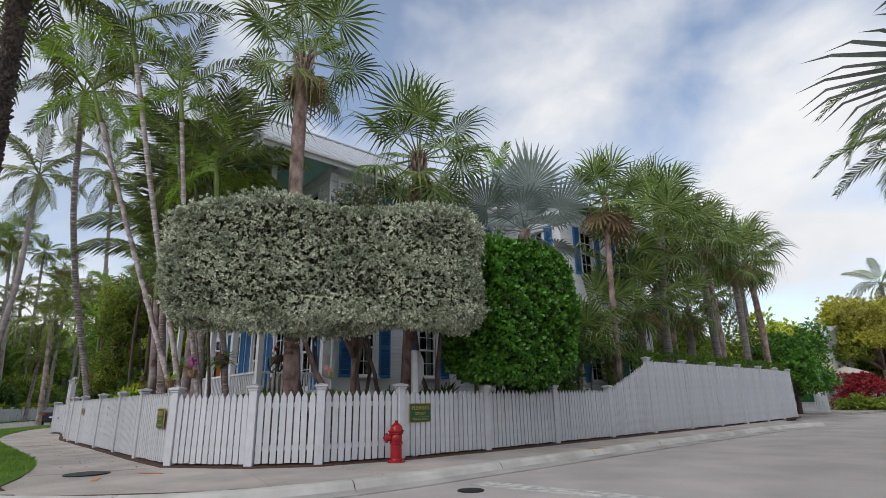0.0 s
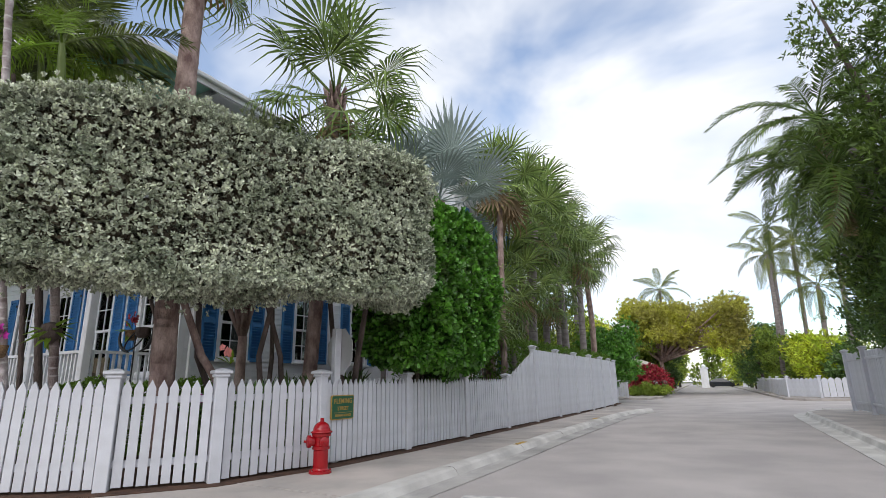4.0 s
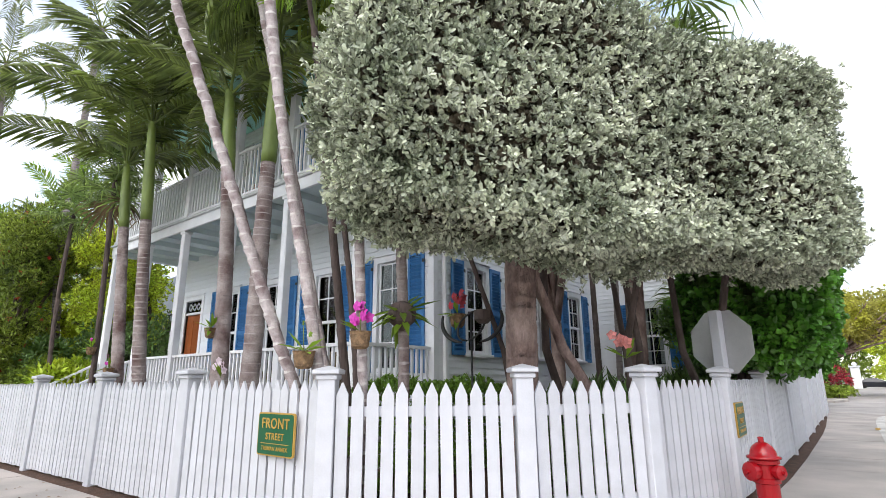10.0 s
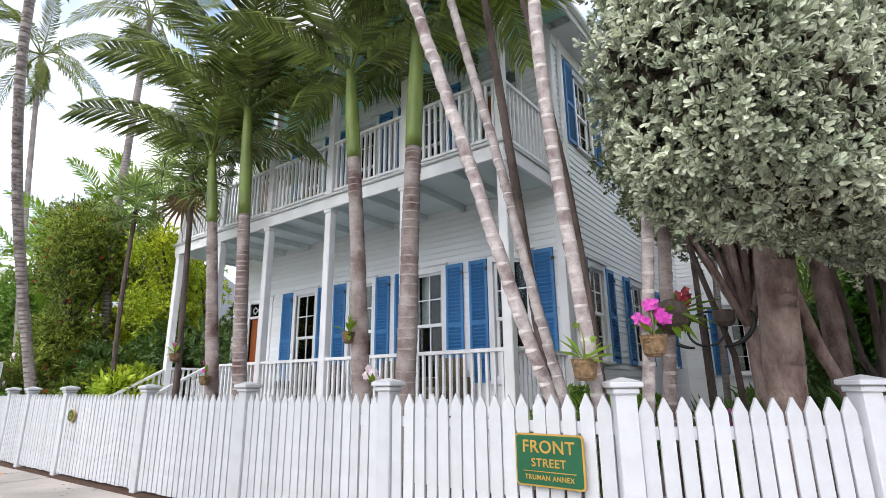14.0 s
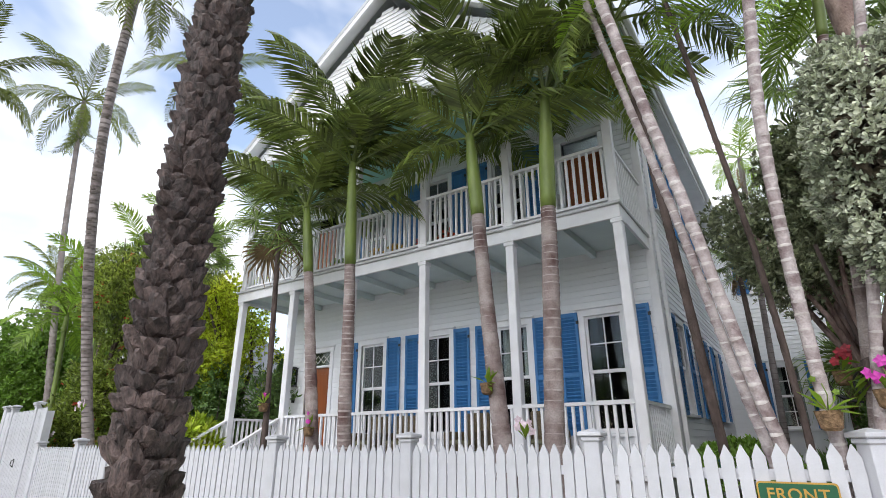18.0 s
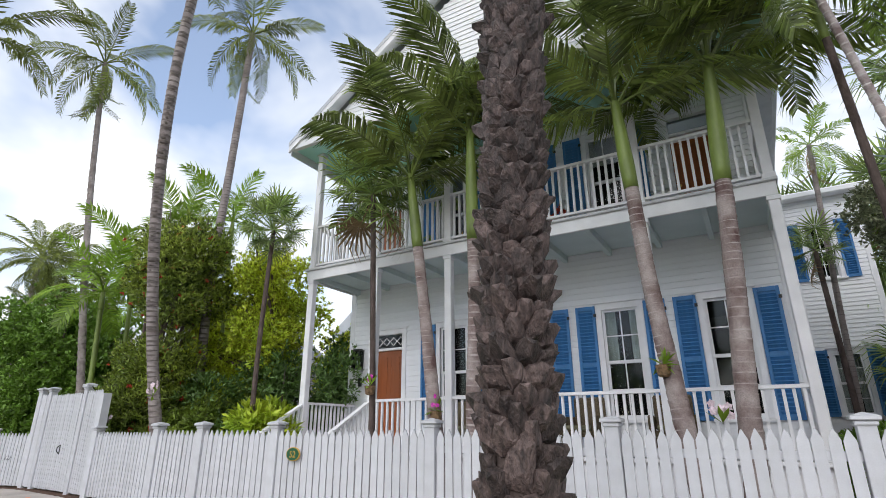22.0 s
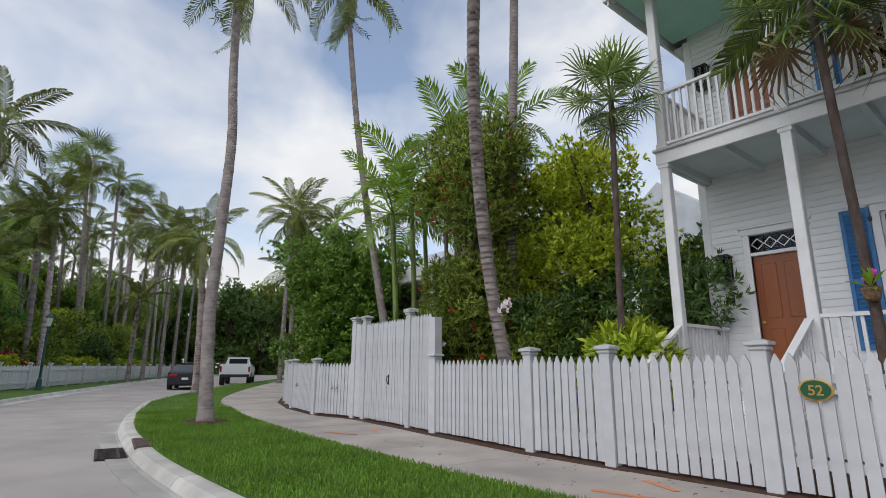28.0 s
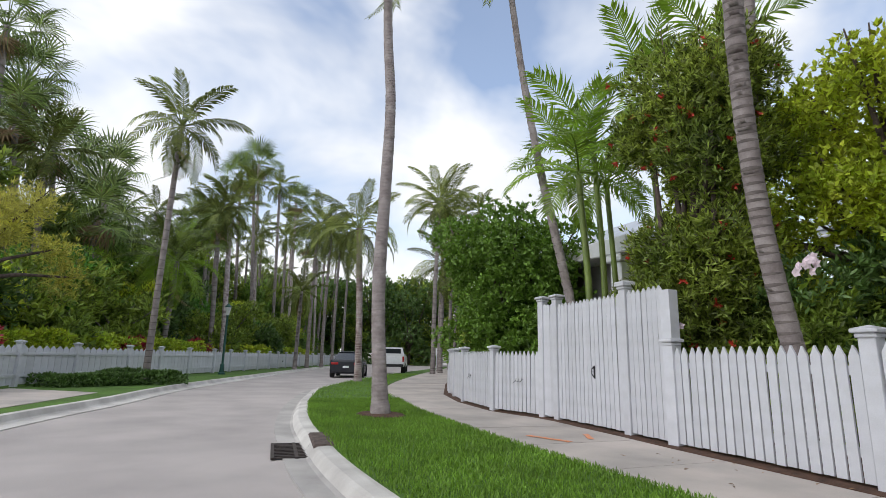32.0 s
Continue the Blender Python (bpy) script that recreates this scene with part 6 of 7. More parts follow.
bush("broadleaf_tree", "dark green broad-leaved tree by the bend", heap(hr, (-32.61, 3.05, 2.59), (1.8, 1.6, 1.6), 18, 0.95), BUSHG, 3000, 7, 0.17, 0.5, 77, ((-32.61, 3.05), 0.12, 1.4), cat="tree")
bush("croton_shrub", "yellow-green variegated shrub beside the steps", heap(hr, (-16.31, -0.95, 1.16), (0.5, 0.35, 0.5), 13, 0.38), CROTON, 900, 7, 0.24, 0.28, 78)
for i, (x, y, s) in enumerate(((-3.06, 2.72, 0.55), (-2.92, 1.44, 0.5), (-2.97, 0.22, 0.4), (-3.74, 1.45, 0.5), (-2.77, 4.34, 0.6), (-2.95, 5.93, 0.7), (-3.02, 7.17, 0.65), (-4.01, 2.95, 0.6), (-4.17, 0.77, 0.4), (-3.29, 7.06, 0.8))):
    bush("garden_shrub", "dark strap-leaved garden shrub behind the picket fence", heap(hr, (x, y, 0.35 + s * 0.45), (0.3, 0.4, s * 0.5), 7, 0.38), DEEPG, 330, 8, 0.34, 0.16, 80 + i)
bush("buttonwood_tree", "broad olive-grey buttonwood tree between the silver hedge and the house", heap(hr, (-4.2, 0.9, 4.5), (0.8, 0.6, 1.15), 26, 0.6), OLIVE, 6500, 8, 0.085, 0.46, 94, ((-3.9, 0.8), 0.09, 2.0), BROWNT, cat="tree")
bush("dark_shrub", "dark shaded foliage filling in behind the green hedge", heap(hr, (-3.0, 6.2, 1.5), (0.4, 2.2, 1.1), 18, 0.6), DEEPG, 2600, 7, 0.16, 0.35, 95)
bush("dark_shrub", "deep green foliage behind the tall fence palms", heap(hr, (-5.77, 21.37, 2.53), (1.2, 8.5, 2.0), 34, 1.3), BUSHG, 5200, 7, 0.2, 0.4, 96)
bush("round_tree", "round bright green tree beyond the tall fence", heap(hr, (-3.63, 29.52, 2.83), (1.3, 1.6, 1.6), 16, 1.0), CLUSIA, 2400, 7, 0.2, 0.5, 97, ((-3.63, 29.52), 0.12, 1.2), cat="tree")

bush("garden_tree", "leafy lime-green tree behind the young palms", heap(hr, (-21.81, 2.51, 3.12), (1.3, 0.9, 1.8), 20, 0.85), LIMEG, 4200, 8, 0.14, 0.38, 99, ((-21.81, 2.51), 0.1, 1.4), cat="tree")
bush("dark_shrub", "dark shaded shrubs behind the corner fence panel", heap(hr, (-18.93, -0.43, 1.12), (1.3, 0.7, 0.8), 16, 0.6), BUSHG, 2600, 8, 0.13, 0.3, 100)

# mulch ring and dark foot of the verge palm
v, f = lathe([(0.62, 0.0), (0.55, 0.035), (0.3, 0.05), (0.12, 0.06)], 18)
tagged(new("mulch_ring", pydata("mulch_ring", [(p[0] - 23.32, p[1] * 0.7 - 5.23, p[2] + 0.012) for p in v], f, SOIL)), "ring of bare brown soil round a palm foot", "soil")


# ==== street things at the corner ====
hyd = empty("fire_hydrant", pose(-1.61, 0.36, 0.0, 0, 0, -35), "red cast-iron fire hydrant on the pavement", "fire hydrant")
v, f = lathe([(0.155, 0.0), (0.155, 0.035), (0.115, 0.045), (0.10, 0.07), (0.10, 0.30), (0.118, 0.31), (0.118, 0.345), (0.105, 0.355), (0.105, 0.47), (0.13, 0.48), (0.13, 0.51), (0.115, 0.52)], 24)
o = new("barrel", pydata("barrel", v, f, REDM))
o.parent = hyd
v, f = lathe([(0.148, 0.521), (0.148, 0.54), (0.118, 0.55), (0.112, 0.585), (0.09, 0.63), (0.05, 0.66), (0.03, 0.668)], 24)
o = new("bonnet", pydata("bonnet", v, f, REDM, smooth=True))
o.parent = hyd
v, f = lathe([(0.028, 0.669), (0.028, 0.71), (0.018, 0.716)], 5)
o = new("operating_nut", pydata("operating_nut", v, f, REDM))
o.parent = hyd
for a, l, r in ((0, 0.075, 0.058), (180, 0.075, 0.058), (270, 0.095, 0.075)):
    v, f = lathe([(r * 0.8, 0.0), (r * 0.8, l * 0.5), (r * 1.1, l * 0.5), (r * 1.1, l), (r * 0.6, l + 0.012), (0.018, l + 0.014), (0.018, l + 0.045)], 14)
    o = new("outlet_cap", pydata("outlet_cap", v, f, REDM))
    o.parent = hyd
    o.matrix_basis = pose(0, 0, 0.415, 0, 0, a) @ Matrix.Translation((0.098, 0, 0)) @ Matrix.Rotation(PI / 2, 4, "Y")
V, F = [], []
for k in range(8):
    a = 2 * PI * k / 8
    tube_verts([(0.135 * math.cos(a), 0.135 * math.sin(a), 0.035), (0.135 * math.cos(a), 0.135 * math.sin(a), 0.05)], [0.014, 0.014], 6, V, F)
o = new("flange_bolts", pydata("flange_bolts", V, F, REDM))
o.parent = hyd
tagged(o, "", "", "", "stuff")


def writing(text, size, material, parent, m, depth=0.004, name="lettering", spacing=1.0, align="CENTER"):
    cu = bpy.data.curves.new(name, "FONT")
    cu.body, cu.size, cu.extrude, cu.align_x, cu.space_character = text, size, depth, align, spacing
    cu.offset = size * 0.012
    ob = new(name, cu)
    dg = bpy.context.evaluated_depsgraph_get()
    me = bpy.data.meshes.new_from_object(ob.evaluated_get(dg))
    bpy.data.objects.remove(ob)
    me.materials.append(material)
    o = new(name, me)
    o.parent = parent
    o.matrix_basis = m
    return o


def rounded(w, h, r, t, n=4):
    pts = []
    for cx, cy, a0 in ((w / 2 - r, h / 2 - r, 0), (-w / 2 + r, h / 2 - r, 90), (-w / 2 + r, -h / 2 + r, 180), (w / 2 - r, -h / 2 + r, 270)):
        for k in range(n + 1):
            a = radians(a0 + 90 * k / n)
            pts.append((cx + r * math.cos(a), cy + r * math.sin(a)))
    return add_prism(bmesh.new(), pts, 0, t)


def street_plaque(m, lines, label):
    """A green plaque with a gold rim; local x to the right, y up, z out."""
    p = empty("street_sign", m, label, "sign")
    part("rim", rounded(0.545, 0.36, 0.027, 0.018), GOLD, p, "gold rim")
    part("panel", rounded(0.52, 0.335, 0.022, 0.022), GREENS, p, "dark green panel")
    for text, size, y in lines:
        writing(text, size, GOLD, p, Matrix.Translation((0, y, 0.022)), 0.004, spacing=1.08)
    part("divider", box(-0.21, 0.21, -0.08, -0.075, 0.022, 0.027), GOLD, p)
    return p


street_plaque(pose(-4.87, -2.772, 0.82, 90, 0, -2), (("FRONT", 0.122, 0.05), ("STREET", 0.08, -0.045), ("TRUMAN ANNEX", 0.047, -0.134)), "green and gold FRONT STREET plaque on the picket fence")
street_plaque(pose(-1.895, 1.13, 0.825, 90, 0, 91), (("FLEMING", 0.104, 0.058), ("STREET", 0.077, -0.042), ("TRUMAN ANNEX", 0.047, -0.134)), "green and gold FLEMING STREET plaque on the picket fence")
num = empty("house_number", pose(-13.22, -2.945, 0.948, 90, 0, 0), "oval green and gold house number plate on the fence", "sign")
v, f = lathe([(0.11, 0.0), (0.11, 0.012), (0.10, 0.016)], 28)
o = new("rim", pydata("rim", v, f, GOLD))
o.parent = num
o.matrix_basis = Matrix.Diagonal((1.25, 0.88, 1, 1))
v, f = lathe([(0.095, 0.012), (0.095, 0.02)], 28)
o = new("panel", pydata("panel", v, f, GREENS))
o.parent = num
o.matrix_basis = Matrix.Diagonal((1.25, 0.88, 1, 1))
writing("52", 0.125, GOLD, num, Matrix.Translation((0, -0.045, 0.02)), 0.004)
# stop sign seen from behind
st = empty("stop_sign", pose(-1.99, 1.07, 0.03, 0, 0, -18), "bare metal back of an octagonal traffic sign on a white post", "traffic sign")
part("post", box(-0.055, 0.055, -0.055, 0.055, 0, 2.0, 0.006), FENCEW, st)
bm = bmesh.new()
bmesh.ops.create_cone(bm, segments=8, radius1=0.385, radius2=0.385, depth=0.006, cap_ends=True, matrix=Matrix.Translation((0, 0.062, 1.64)) @ Matrix.Rotation(PI / 2, 4, "X") @ Matrix.Rotation(PI / 8, 4, "Z"))
part("sign_plate", bm, ALU, st, "plain grey metal plate")
part("bracket", box(-0.03, 0.03, 0.056, 0.061, 1.3, 1.95), ALU, st)


# ==== garden ornaments ====
def orchid(x, y, z, material, label, n=6, pot=True, ax=(0, -1, 0), leafy=4, size=0.055):
    """Orchid in a coir basket tied to a stem."""
    r = random.Random(int(abs(x * 100)))
    o = empty("orchid", (x, y, z), label, "orchid")
    if pot:
        v, f = lathe([(0.05, -0.30), (0.075, -0.28), (0.095, -0.16), (0.10, -0.15), (0.08, -0.155), (0.0, -0.17)], 12)
        c = new("basket", pydata("basket", v, f, mat("coir", (0.32, 0.20, 0.11), 0.95, 0.3, 20, 0.9, 60)))
        c.parent = o
    P, D, U = [], [], []
    for i in range(n):
        c = Vector((r.uniform(-0.1, 0.1), r.uniform(-0.08, 0.02), r.uniform(-0.08, 0.1)))
        face = Vector((r.uniform(-0.5, 0.5), -1, r.uniform(-0.3, 0.3))).normalized()
        u = face.orthogonal().normalized()
        w = face.cross(u)
        for k in range(5):
            a = 2 * PI * k / 5 + 0.3
            P.append(c)
            D.append(u * math.cos(a) + w * math.sin(a))
            U.append(face)
    b = new("blossom", leaves_mesh("blossom", P, D, U, size, size * 0.85, material))
    b.parent = o
    P, D = [], []
    for i in range(leafy):
        P.append((0, 0, -0.15))
        D.append((r.uniform(-1, 1), r.uniform(-1, 0.4), r.uniform(-0.3, 0.9)))
    l = new("leaves", leaves_mesh("leaves", P, D, [(0.1, 0.2, 1)] * leafy, 0.24, 0.06, BRIGHTP))
    l.parent = o
    tube("stalk", [(0, 0, -0.16), (0.02, -0.03, -0.03), (0.0, -0.02, 0.06)], 0.005, SHAFT, o, 5)
    return o


orchid(-4.13, -2.52, 1.83, PINK, "bright magenta orchid in a coir basket on a palm stem", 8)
orchid(-2.54, -0.49, 1.61, SALMON, "salmon pink orchid with bare hanging roots", 6, False)
orchid(-4.3, -0.85, 2.15, REDFL, "dark pink orchid spray hanging by the wheel ornament", 8)
orchid(-17.15, -2.8, 2.04, PALEPINK, "pale pink orchid tied to the coconut trunk", 8, False, leafy=5)
orchid(-12.99, -1.51, 2.14, PINK, "small magenta orchid on the thin palm stem", 3, leafy=6, size=0.04)
orchid(-7.64, -1.75, 1.49, PALEPINK, "white and pink orchid spray against the palm stem", 9, False, leafy=3)
orchid(-11.57, -1.67, 1.7, PINK, "small orchid with purple flowers on a palm stem", 4, leafy=6, size=0.04)
orchid(-8.22, -1.63, 2.2, SHAFT, "green orchid plant tied to a palm stem", 2, leafy=9, size=0.03)
orchid(-4.55, -2.78, 1.67, BRIGHTP, "coir basket with green orchid leaves on a leaning stem", 2, leafy=8, size=0.03)
orchid(-19.13, -2.44, 1.49, PALEPINK, "small pale orchid low behind the fence", 6, False, leafy=3)
orchid(-4.12, 0.4, 0.96, PINK, "magenta flowers low in the garden bed", 8, False, size=0.07)
# staghorn fern
sf = empty("staghorn_fern", (-4.11, -2.01, 1.88), "staghorn fern with drooping green lobes on a palm stem", "fern")
P, D = [], []
for i in range(26):
    a = i * 2.4
    P.append((0, 0, rnd.uniform(-0.08, 0.08)))
    D.append((math.cos(a), math.sin(a), rnd.uniform(-0.9, 0.7)))
o = new("fern_foliage", leaves_mesh("fern_foliage", P, D, [(0, 0, 1)] * 26, [rnd.uniform(0.25, 0.42) for _ in range(26)], 0.07, BRIGHTP))
o.parent = sf
v, f = lathe([(0.02, -0.16), (0.12, -0.08), (0.14, 0.0), (0.10, 0.09), (0.03, 0.12)], 10)
o = new("root_ball", pydata("root_ball", v, f, DARKT))
o.parent = sf
# iron wheel ornament on a rod
wo = empty("garden_ornament", pose(-4.06, -0.93, 0.03), "black iron ring ornament on a thin rod with a hanging pot", "garden ornament")
tube("rod", [(0, 0, 0), (0, 0, 1.95)], 0.012, BLACK, wo, 6)
tube("ring", [(0.17 * math.cos(a), 0.17 * math.sin(a) * 0.6, 1.82 + 0.17 * math.sin(a)) for a in np.linspace(0, 2 * PI, 25)], 0.012, BLACK, wo, 6)
for s in (-1, 1):
    tube("crescent", [(s * (0.10 + 0.30 * math.sin(a)), 0, 1.88 - 0.30 * math.cos(a) * 0.8) for a in np.linspace(0.1, 1.9, 14)], [0.012 + 0.012 * math.sin(PI * i / 13) for i in range(14)], BLACK, wo, 6)
v, f = lathe([(0.05, 1.86), (0.09, 1.9), (0.10, 2.0), (0.08, 2.01), (0.0, 1.99)], 12)
o = new("pot", pydata("pot", v, f, DARKT))
o.parent = wo
o.matrix_basis = Matrix.Translation((0.16, 0, -0.03))
# hose reel by the side wall
hs = empty("hose_reel", pose(-6.34, 4.15, 0.91, 0, 0, 90), "green garden hose coiled on a wall reel", "hose reel")
V, F = [], []
for k in range(5):
    tube_verts([((0.2 - 0.012 * k) * math.cos(a), 0.02 * k - 0.04, (0.2 - 0.012 * k) * math.sin(a)) for a in np.linspace(0, 2 * PI, 21)], [0.016] * 21, 6, V, F, False)
o = new("hose", pydata("hose", V, F, mat("hose_green", (0.01, 0.14, 0.09), 0.4)))
o.parent = hs
part("bracket", box(-0.05, 0.05, -0.06, 0.05, -0.1, 0.1, 0.01), BLACK, hs)

# ==== porch furniture ====
WICKER = mat("wicker", (0.16, 0.12, 0.07), 0.8, 0.25, 30, 0.6, 90)
CUSH = mat("cushion_olive", (0.25, 0.24, 0.15), 0.9, 0.15, 8)


def arm_chair(x, y, rz, z=FLOOR1):
    c = empty("porch_chair", pose(x, y, z, 0, 0, rz), "brown wicker porch chair with olive cushion", "chair", "chairs on the porch")
    part("seat", box(-0.3, 0.3, -0.28, 0.28, 0.28, 0.38, 0.02), WICKER, c)
    part("cushion", box(-0.26, 0.26, -0.27, 0.2, 0.381, 0.47, 0.03), CUSH, c)
    part("backrest", box(-0.31, 0.31, 0.2, 0.29, 0.381, 0.95, 0.03), WICKER, c)
    for s in (-1, 1):
        part("armrest", box(min(s * 0.31, s * 0.38), max(s * 0.31, s * 0.38), -0.3, 0.28, 0.30, 0.62, 0.02), WICKER, c)
        for yy in (-0.25, 0.22):
            part("leg", box(s * 0.28 - 0.025, s * 0.28 + 0.025, yy - 0.025, yy + 0.025, 0, 0.28), WICKER, c)
    return c


for x, rz in ((-11.6, 10), (-10.0, -15), (-8.5, 5), (-12.4, -5)):
    arm_chair(x, 0.8, rz)


def flower_pot(x, y, z, material, label):
    p = empty("flower_pot", (x, y, z), label, "flower pot")
    v, f = lathe([(0.09, 0), (0.13, 0.2), (0.14, 0.2), (0.14, 0.23), (0.12, 0.23), (0.0, 0.2)], 14)
    o = new("pot", pydata("pot", v, f, mat("terracotta", (0.35, 0.12, 0.06), 0.8, 0.15, 8)))
    o.parent = p
    rng = np.random.default_rng(int(abs(x * 10)))
    Pn, Nn = clump_points(rng, [(0, 0, 0.3, 0.2, 0.15, 0.13)], 40, 0.5)
    Q, Dd, U, L, W = rosettes(rng, Pn, Nn, 6, 0.06, 0.7)
    o = new("blossom", leaves_mesh("blossom", Q, Dd, U, L, W, material))
    o.parent = p


YEL = mat("yellow_flower", (0.7, 0.42, 0.02), 0.6, 0.15)
ORF = mat("orange_flower", (0.62, 0.07, 0.03), 0.6, 0.15)
for x, m in ((-11.8, YEL), (-11.2, YEL), (-10.52, ORF), (-10.0, ORF), (-12.9, BRIGHTP)):
    flower_pot(x, 0.05, DECK, m, "flower pot on the upper porch floor")


# ==== vehicles ====
def wheel(parent, x, y, r, w):
    v, f = lathe([(r * 0.62, -w / 2), (r * 0.95, -w / 2), (r, -w * 0.3), (r, w * 0.3), (r * 0.95, w / 2), (r * 0.62, w / 2)], 20)
    o = new("tyre", pydata("tyre", v, f, mat("tyre_rubber", (0.02, 0.02, 0.02), 0.9)))
    wl = new("wheel")
    wl.parent = parent
    wl.matrix_basis = pose(x, y, r, 90, 0, 0)
    o.parent = wl
    v, f = lathe([(r * 0.6, -w * 0.4), (r * 0.6, w * 0.4), (r * 0.5, w * 0.42), (r * 0.15, w * 0.3), (0.02, w * 0.3)], 10)
    o = new("rim", pydata("rim", v, f, ALU))
    o.parent = wl


def loft(sections):
    """A body from cross rings of equal length."""
    bm = bmesh.new()
    rings = [[bm.verts.new(p) for p in s] for s in sections]
    n = len(rings[0])
    for a, b in zip(rings, rings[1:]):
        for i in range(n):
            j = (i + 1) % n
            bm.faces.new((a[i], a[j], b[j], b[i]))
    bm.faces.new(list(reversed(rings[0])))
    bm.faces.new(rings[-1])
    bmesh.ops.recalc_face_normals(bm, faces=bm.faces)
    return bm


def ring(x, w, z0, z1, tuck=0.06):
    return [(x, -w + tuck, z0), (x, w - tuck, z0), (x, w, z0 + 0.12), (x, w, z1 - 0.12), (x, w - tuck, z1), (x, -w + tuck, z1), (x, -w, z1 - 0.12), (x, -w, z0 + 0.12)]


REDL = mat("tail_light", (0.4, 0.01, 0.01), 0.25)
CGLASS = mat("car_glass", (0.02, 0.025, 0.03), 0.08, 0.02)


def car(m, paint, label):
    c = empty("car", m, label, "car")
    part("body", loft([ring(-2.3, 0.80, 0.35, 0.88), ring(-2.2, 0.88, 0.26, 0.98), ring(-1.3, 0.91, 0.2, 1.0), ring(0.9, 0.91, 0.2, 0.95), ring(1.9, 0.88, 0.24, 0.82), ring(2.3, 0.78, 0.32, 0.68)]), paint, c)
    part("cabin", loft([ring(-1.9, 0.70, 0.98, 1.02, 0.02)[:0] + [(-1.95, -0.72, 0.97), (-1.95, 0.72, 0.97), (-1.95, 0.72, 0.98), (-1.95, -0.72, 0.98)], [(-1.0, -0.74, 0.97), (-1.0, 0.74, 0.97), (-1.0, 0.58, 1.40), (-1.0, -0.58, 1.40)], [(0.1, -0.76, 0.95), (0.1, 0.76, 0.95), (0.1, 0.60, 1.44), (0.1, -0.60, 1.44)], [(1.1, -0.74, 0.93), (1.1, 0.74, 0.93), (1.1, 0.73, 0.94), (1.1, -0.73, 0.94)]]), CGLASS, c, "dark glass cabin")
    part("roof", loft([[(-1.05, -0.57, 1.405), (-1.05, 0.57, 1.405), (-1.05, 0.5, 1.43), (-1.05, -0.5, 1.43)], [(0.15, -0.59, 1.445), (0.15, 0.59, 1.445), (0.15, 0.5, 1.47), (0.15, -0.5, 1.47)]]), paint, c)
    for x in (-1.45, 1.4):
        for y in (-0.82, 0.82):
            wheel(c, x, y, 0.33, 0.22)
    for y in (-0.62, 0.62):
        part("tail_light", box(-2.33, -2.25, y - 0.2, y + 0.2, 0.72, 0.84, 0.02), REDL, c)
        part("headlight", box(2.24, 2.32, y - 0.17, y + 0.17, 0.56, 0.64, 0.02), ALU, c)
    part("number_plate", box(-2.36, -2.31, -0.16, 0.16, 0.55, 0.66), WHITE, c)
    return c


def pickup(m):
    c = empty("pickup_truck", m, "white pickup truck parked along the kerb", "pickup truck")
    P = mat("truck_white", (0.72, 0.73, 0.75), 0.25, 0.03)
    part("body", loft([ring(-2.85, 0.93, 0.62, 1.22), ring(-2.8, 0.97, 0.55, 1.28), ring(1.0, 0.98, 0.5, 1.3), ring(2.3, 0.97, 0.5, 1.26), ring(2.8, 0.9, 0.55, 1.15)]), P, c)
    part("bed", box(-2.7, -0.75, -0.8, 0.8, 1.281, 1.3), BLACK, c)
    for s in (-1, 1):
        part("bed_side", box(-2.78, -0.72, min(s * 0.82, s * 0.95), max(s * 0.82, s * 0.95), 1.2, 1.42, 0.02), P, c)
    part("tailgate", box(-2.84, -2.76, -0.82, 0.82, 0.85, 1.42, 0.02), P, c)
    part("cabin", loft([[(-0.7, -0.86, 1.29), (-0.7, 0.86, 1.29), (-0.6, 0.7, 1.88), (-0.6, -0.7, 1.88)], [(0.7, -0.86, 1.29), (0.7, 0.86, 1.29), (0.5, 0.7, 1.9), (0.5, -0.7, 1.9)], [(1.4, -0.86, 1.27), (1.4, 0.86, 1.27), (1.38, 0.85, 1.28), (1.38, -0.85, 1.28)]]), P, c)
    part("rear_window", box(-0.72, -0.66, -0.6, 0.6, 1.45, 1.78, 0.01), CGLASS, c, "dark rear window")
    for s in (-1, 1):
        part("side_window", box(-0.5, 0.75, min(s * 0.74, s * 0.83), max(s * 0.74, s * 0.83), 1.4, 1.78, 0.01), CGLASS, c)
        part("tail_light", box(-2.87, -2.8, s * 0.89 - 0.06, s * 0.89 + 0.06, 0.9, 1.25, 0.01), REDL, c)
        for x in (-1.75, 1.85):
            wheel(c, x, s * 0.86, 0.42, 0.28)
    part("bumper", box(-3.0, -2.83, -0.92, 0.92, 0.55, 0.74, 0.03), BLACK, c)
    return c


ROADDIR = math.degrees(math.atan2(6.4, -10.3))
car(pose(-45.14, -0.11, RZ, 0, 0, 160), mat("car_black", (0.02, 0.022, 0.03), 0.25, 0.03), "black saloon car parked along the kerb")
pickup(pose(-50.9, 4.57, RZ, 0, 0, 157))
sp = empty("small_sign", pose(-55.93, 10.29, 0), "small white sign on a post beside the walk", "sign")
part("post", box(-0.04, 0.04, -0.04, 0.04, 0, 1.3), FENCEW, sp)
part("panel", box(-0.22, 0.22, -0.02, 0.02, 1.3, 1.9, 0.005), WHITE, sp)


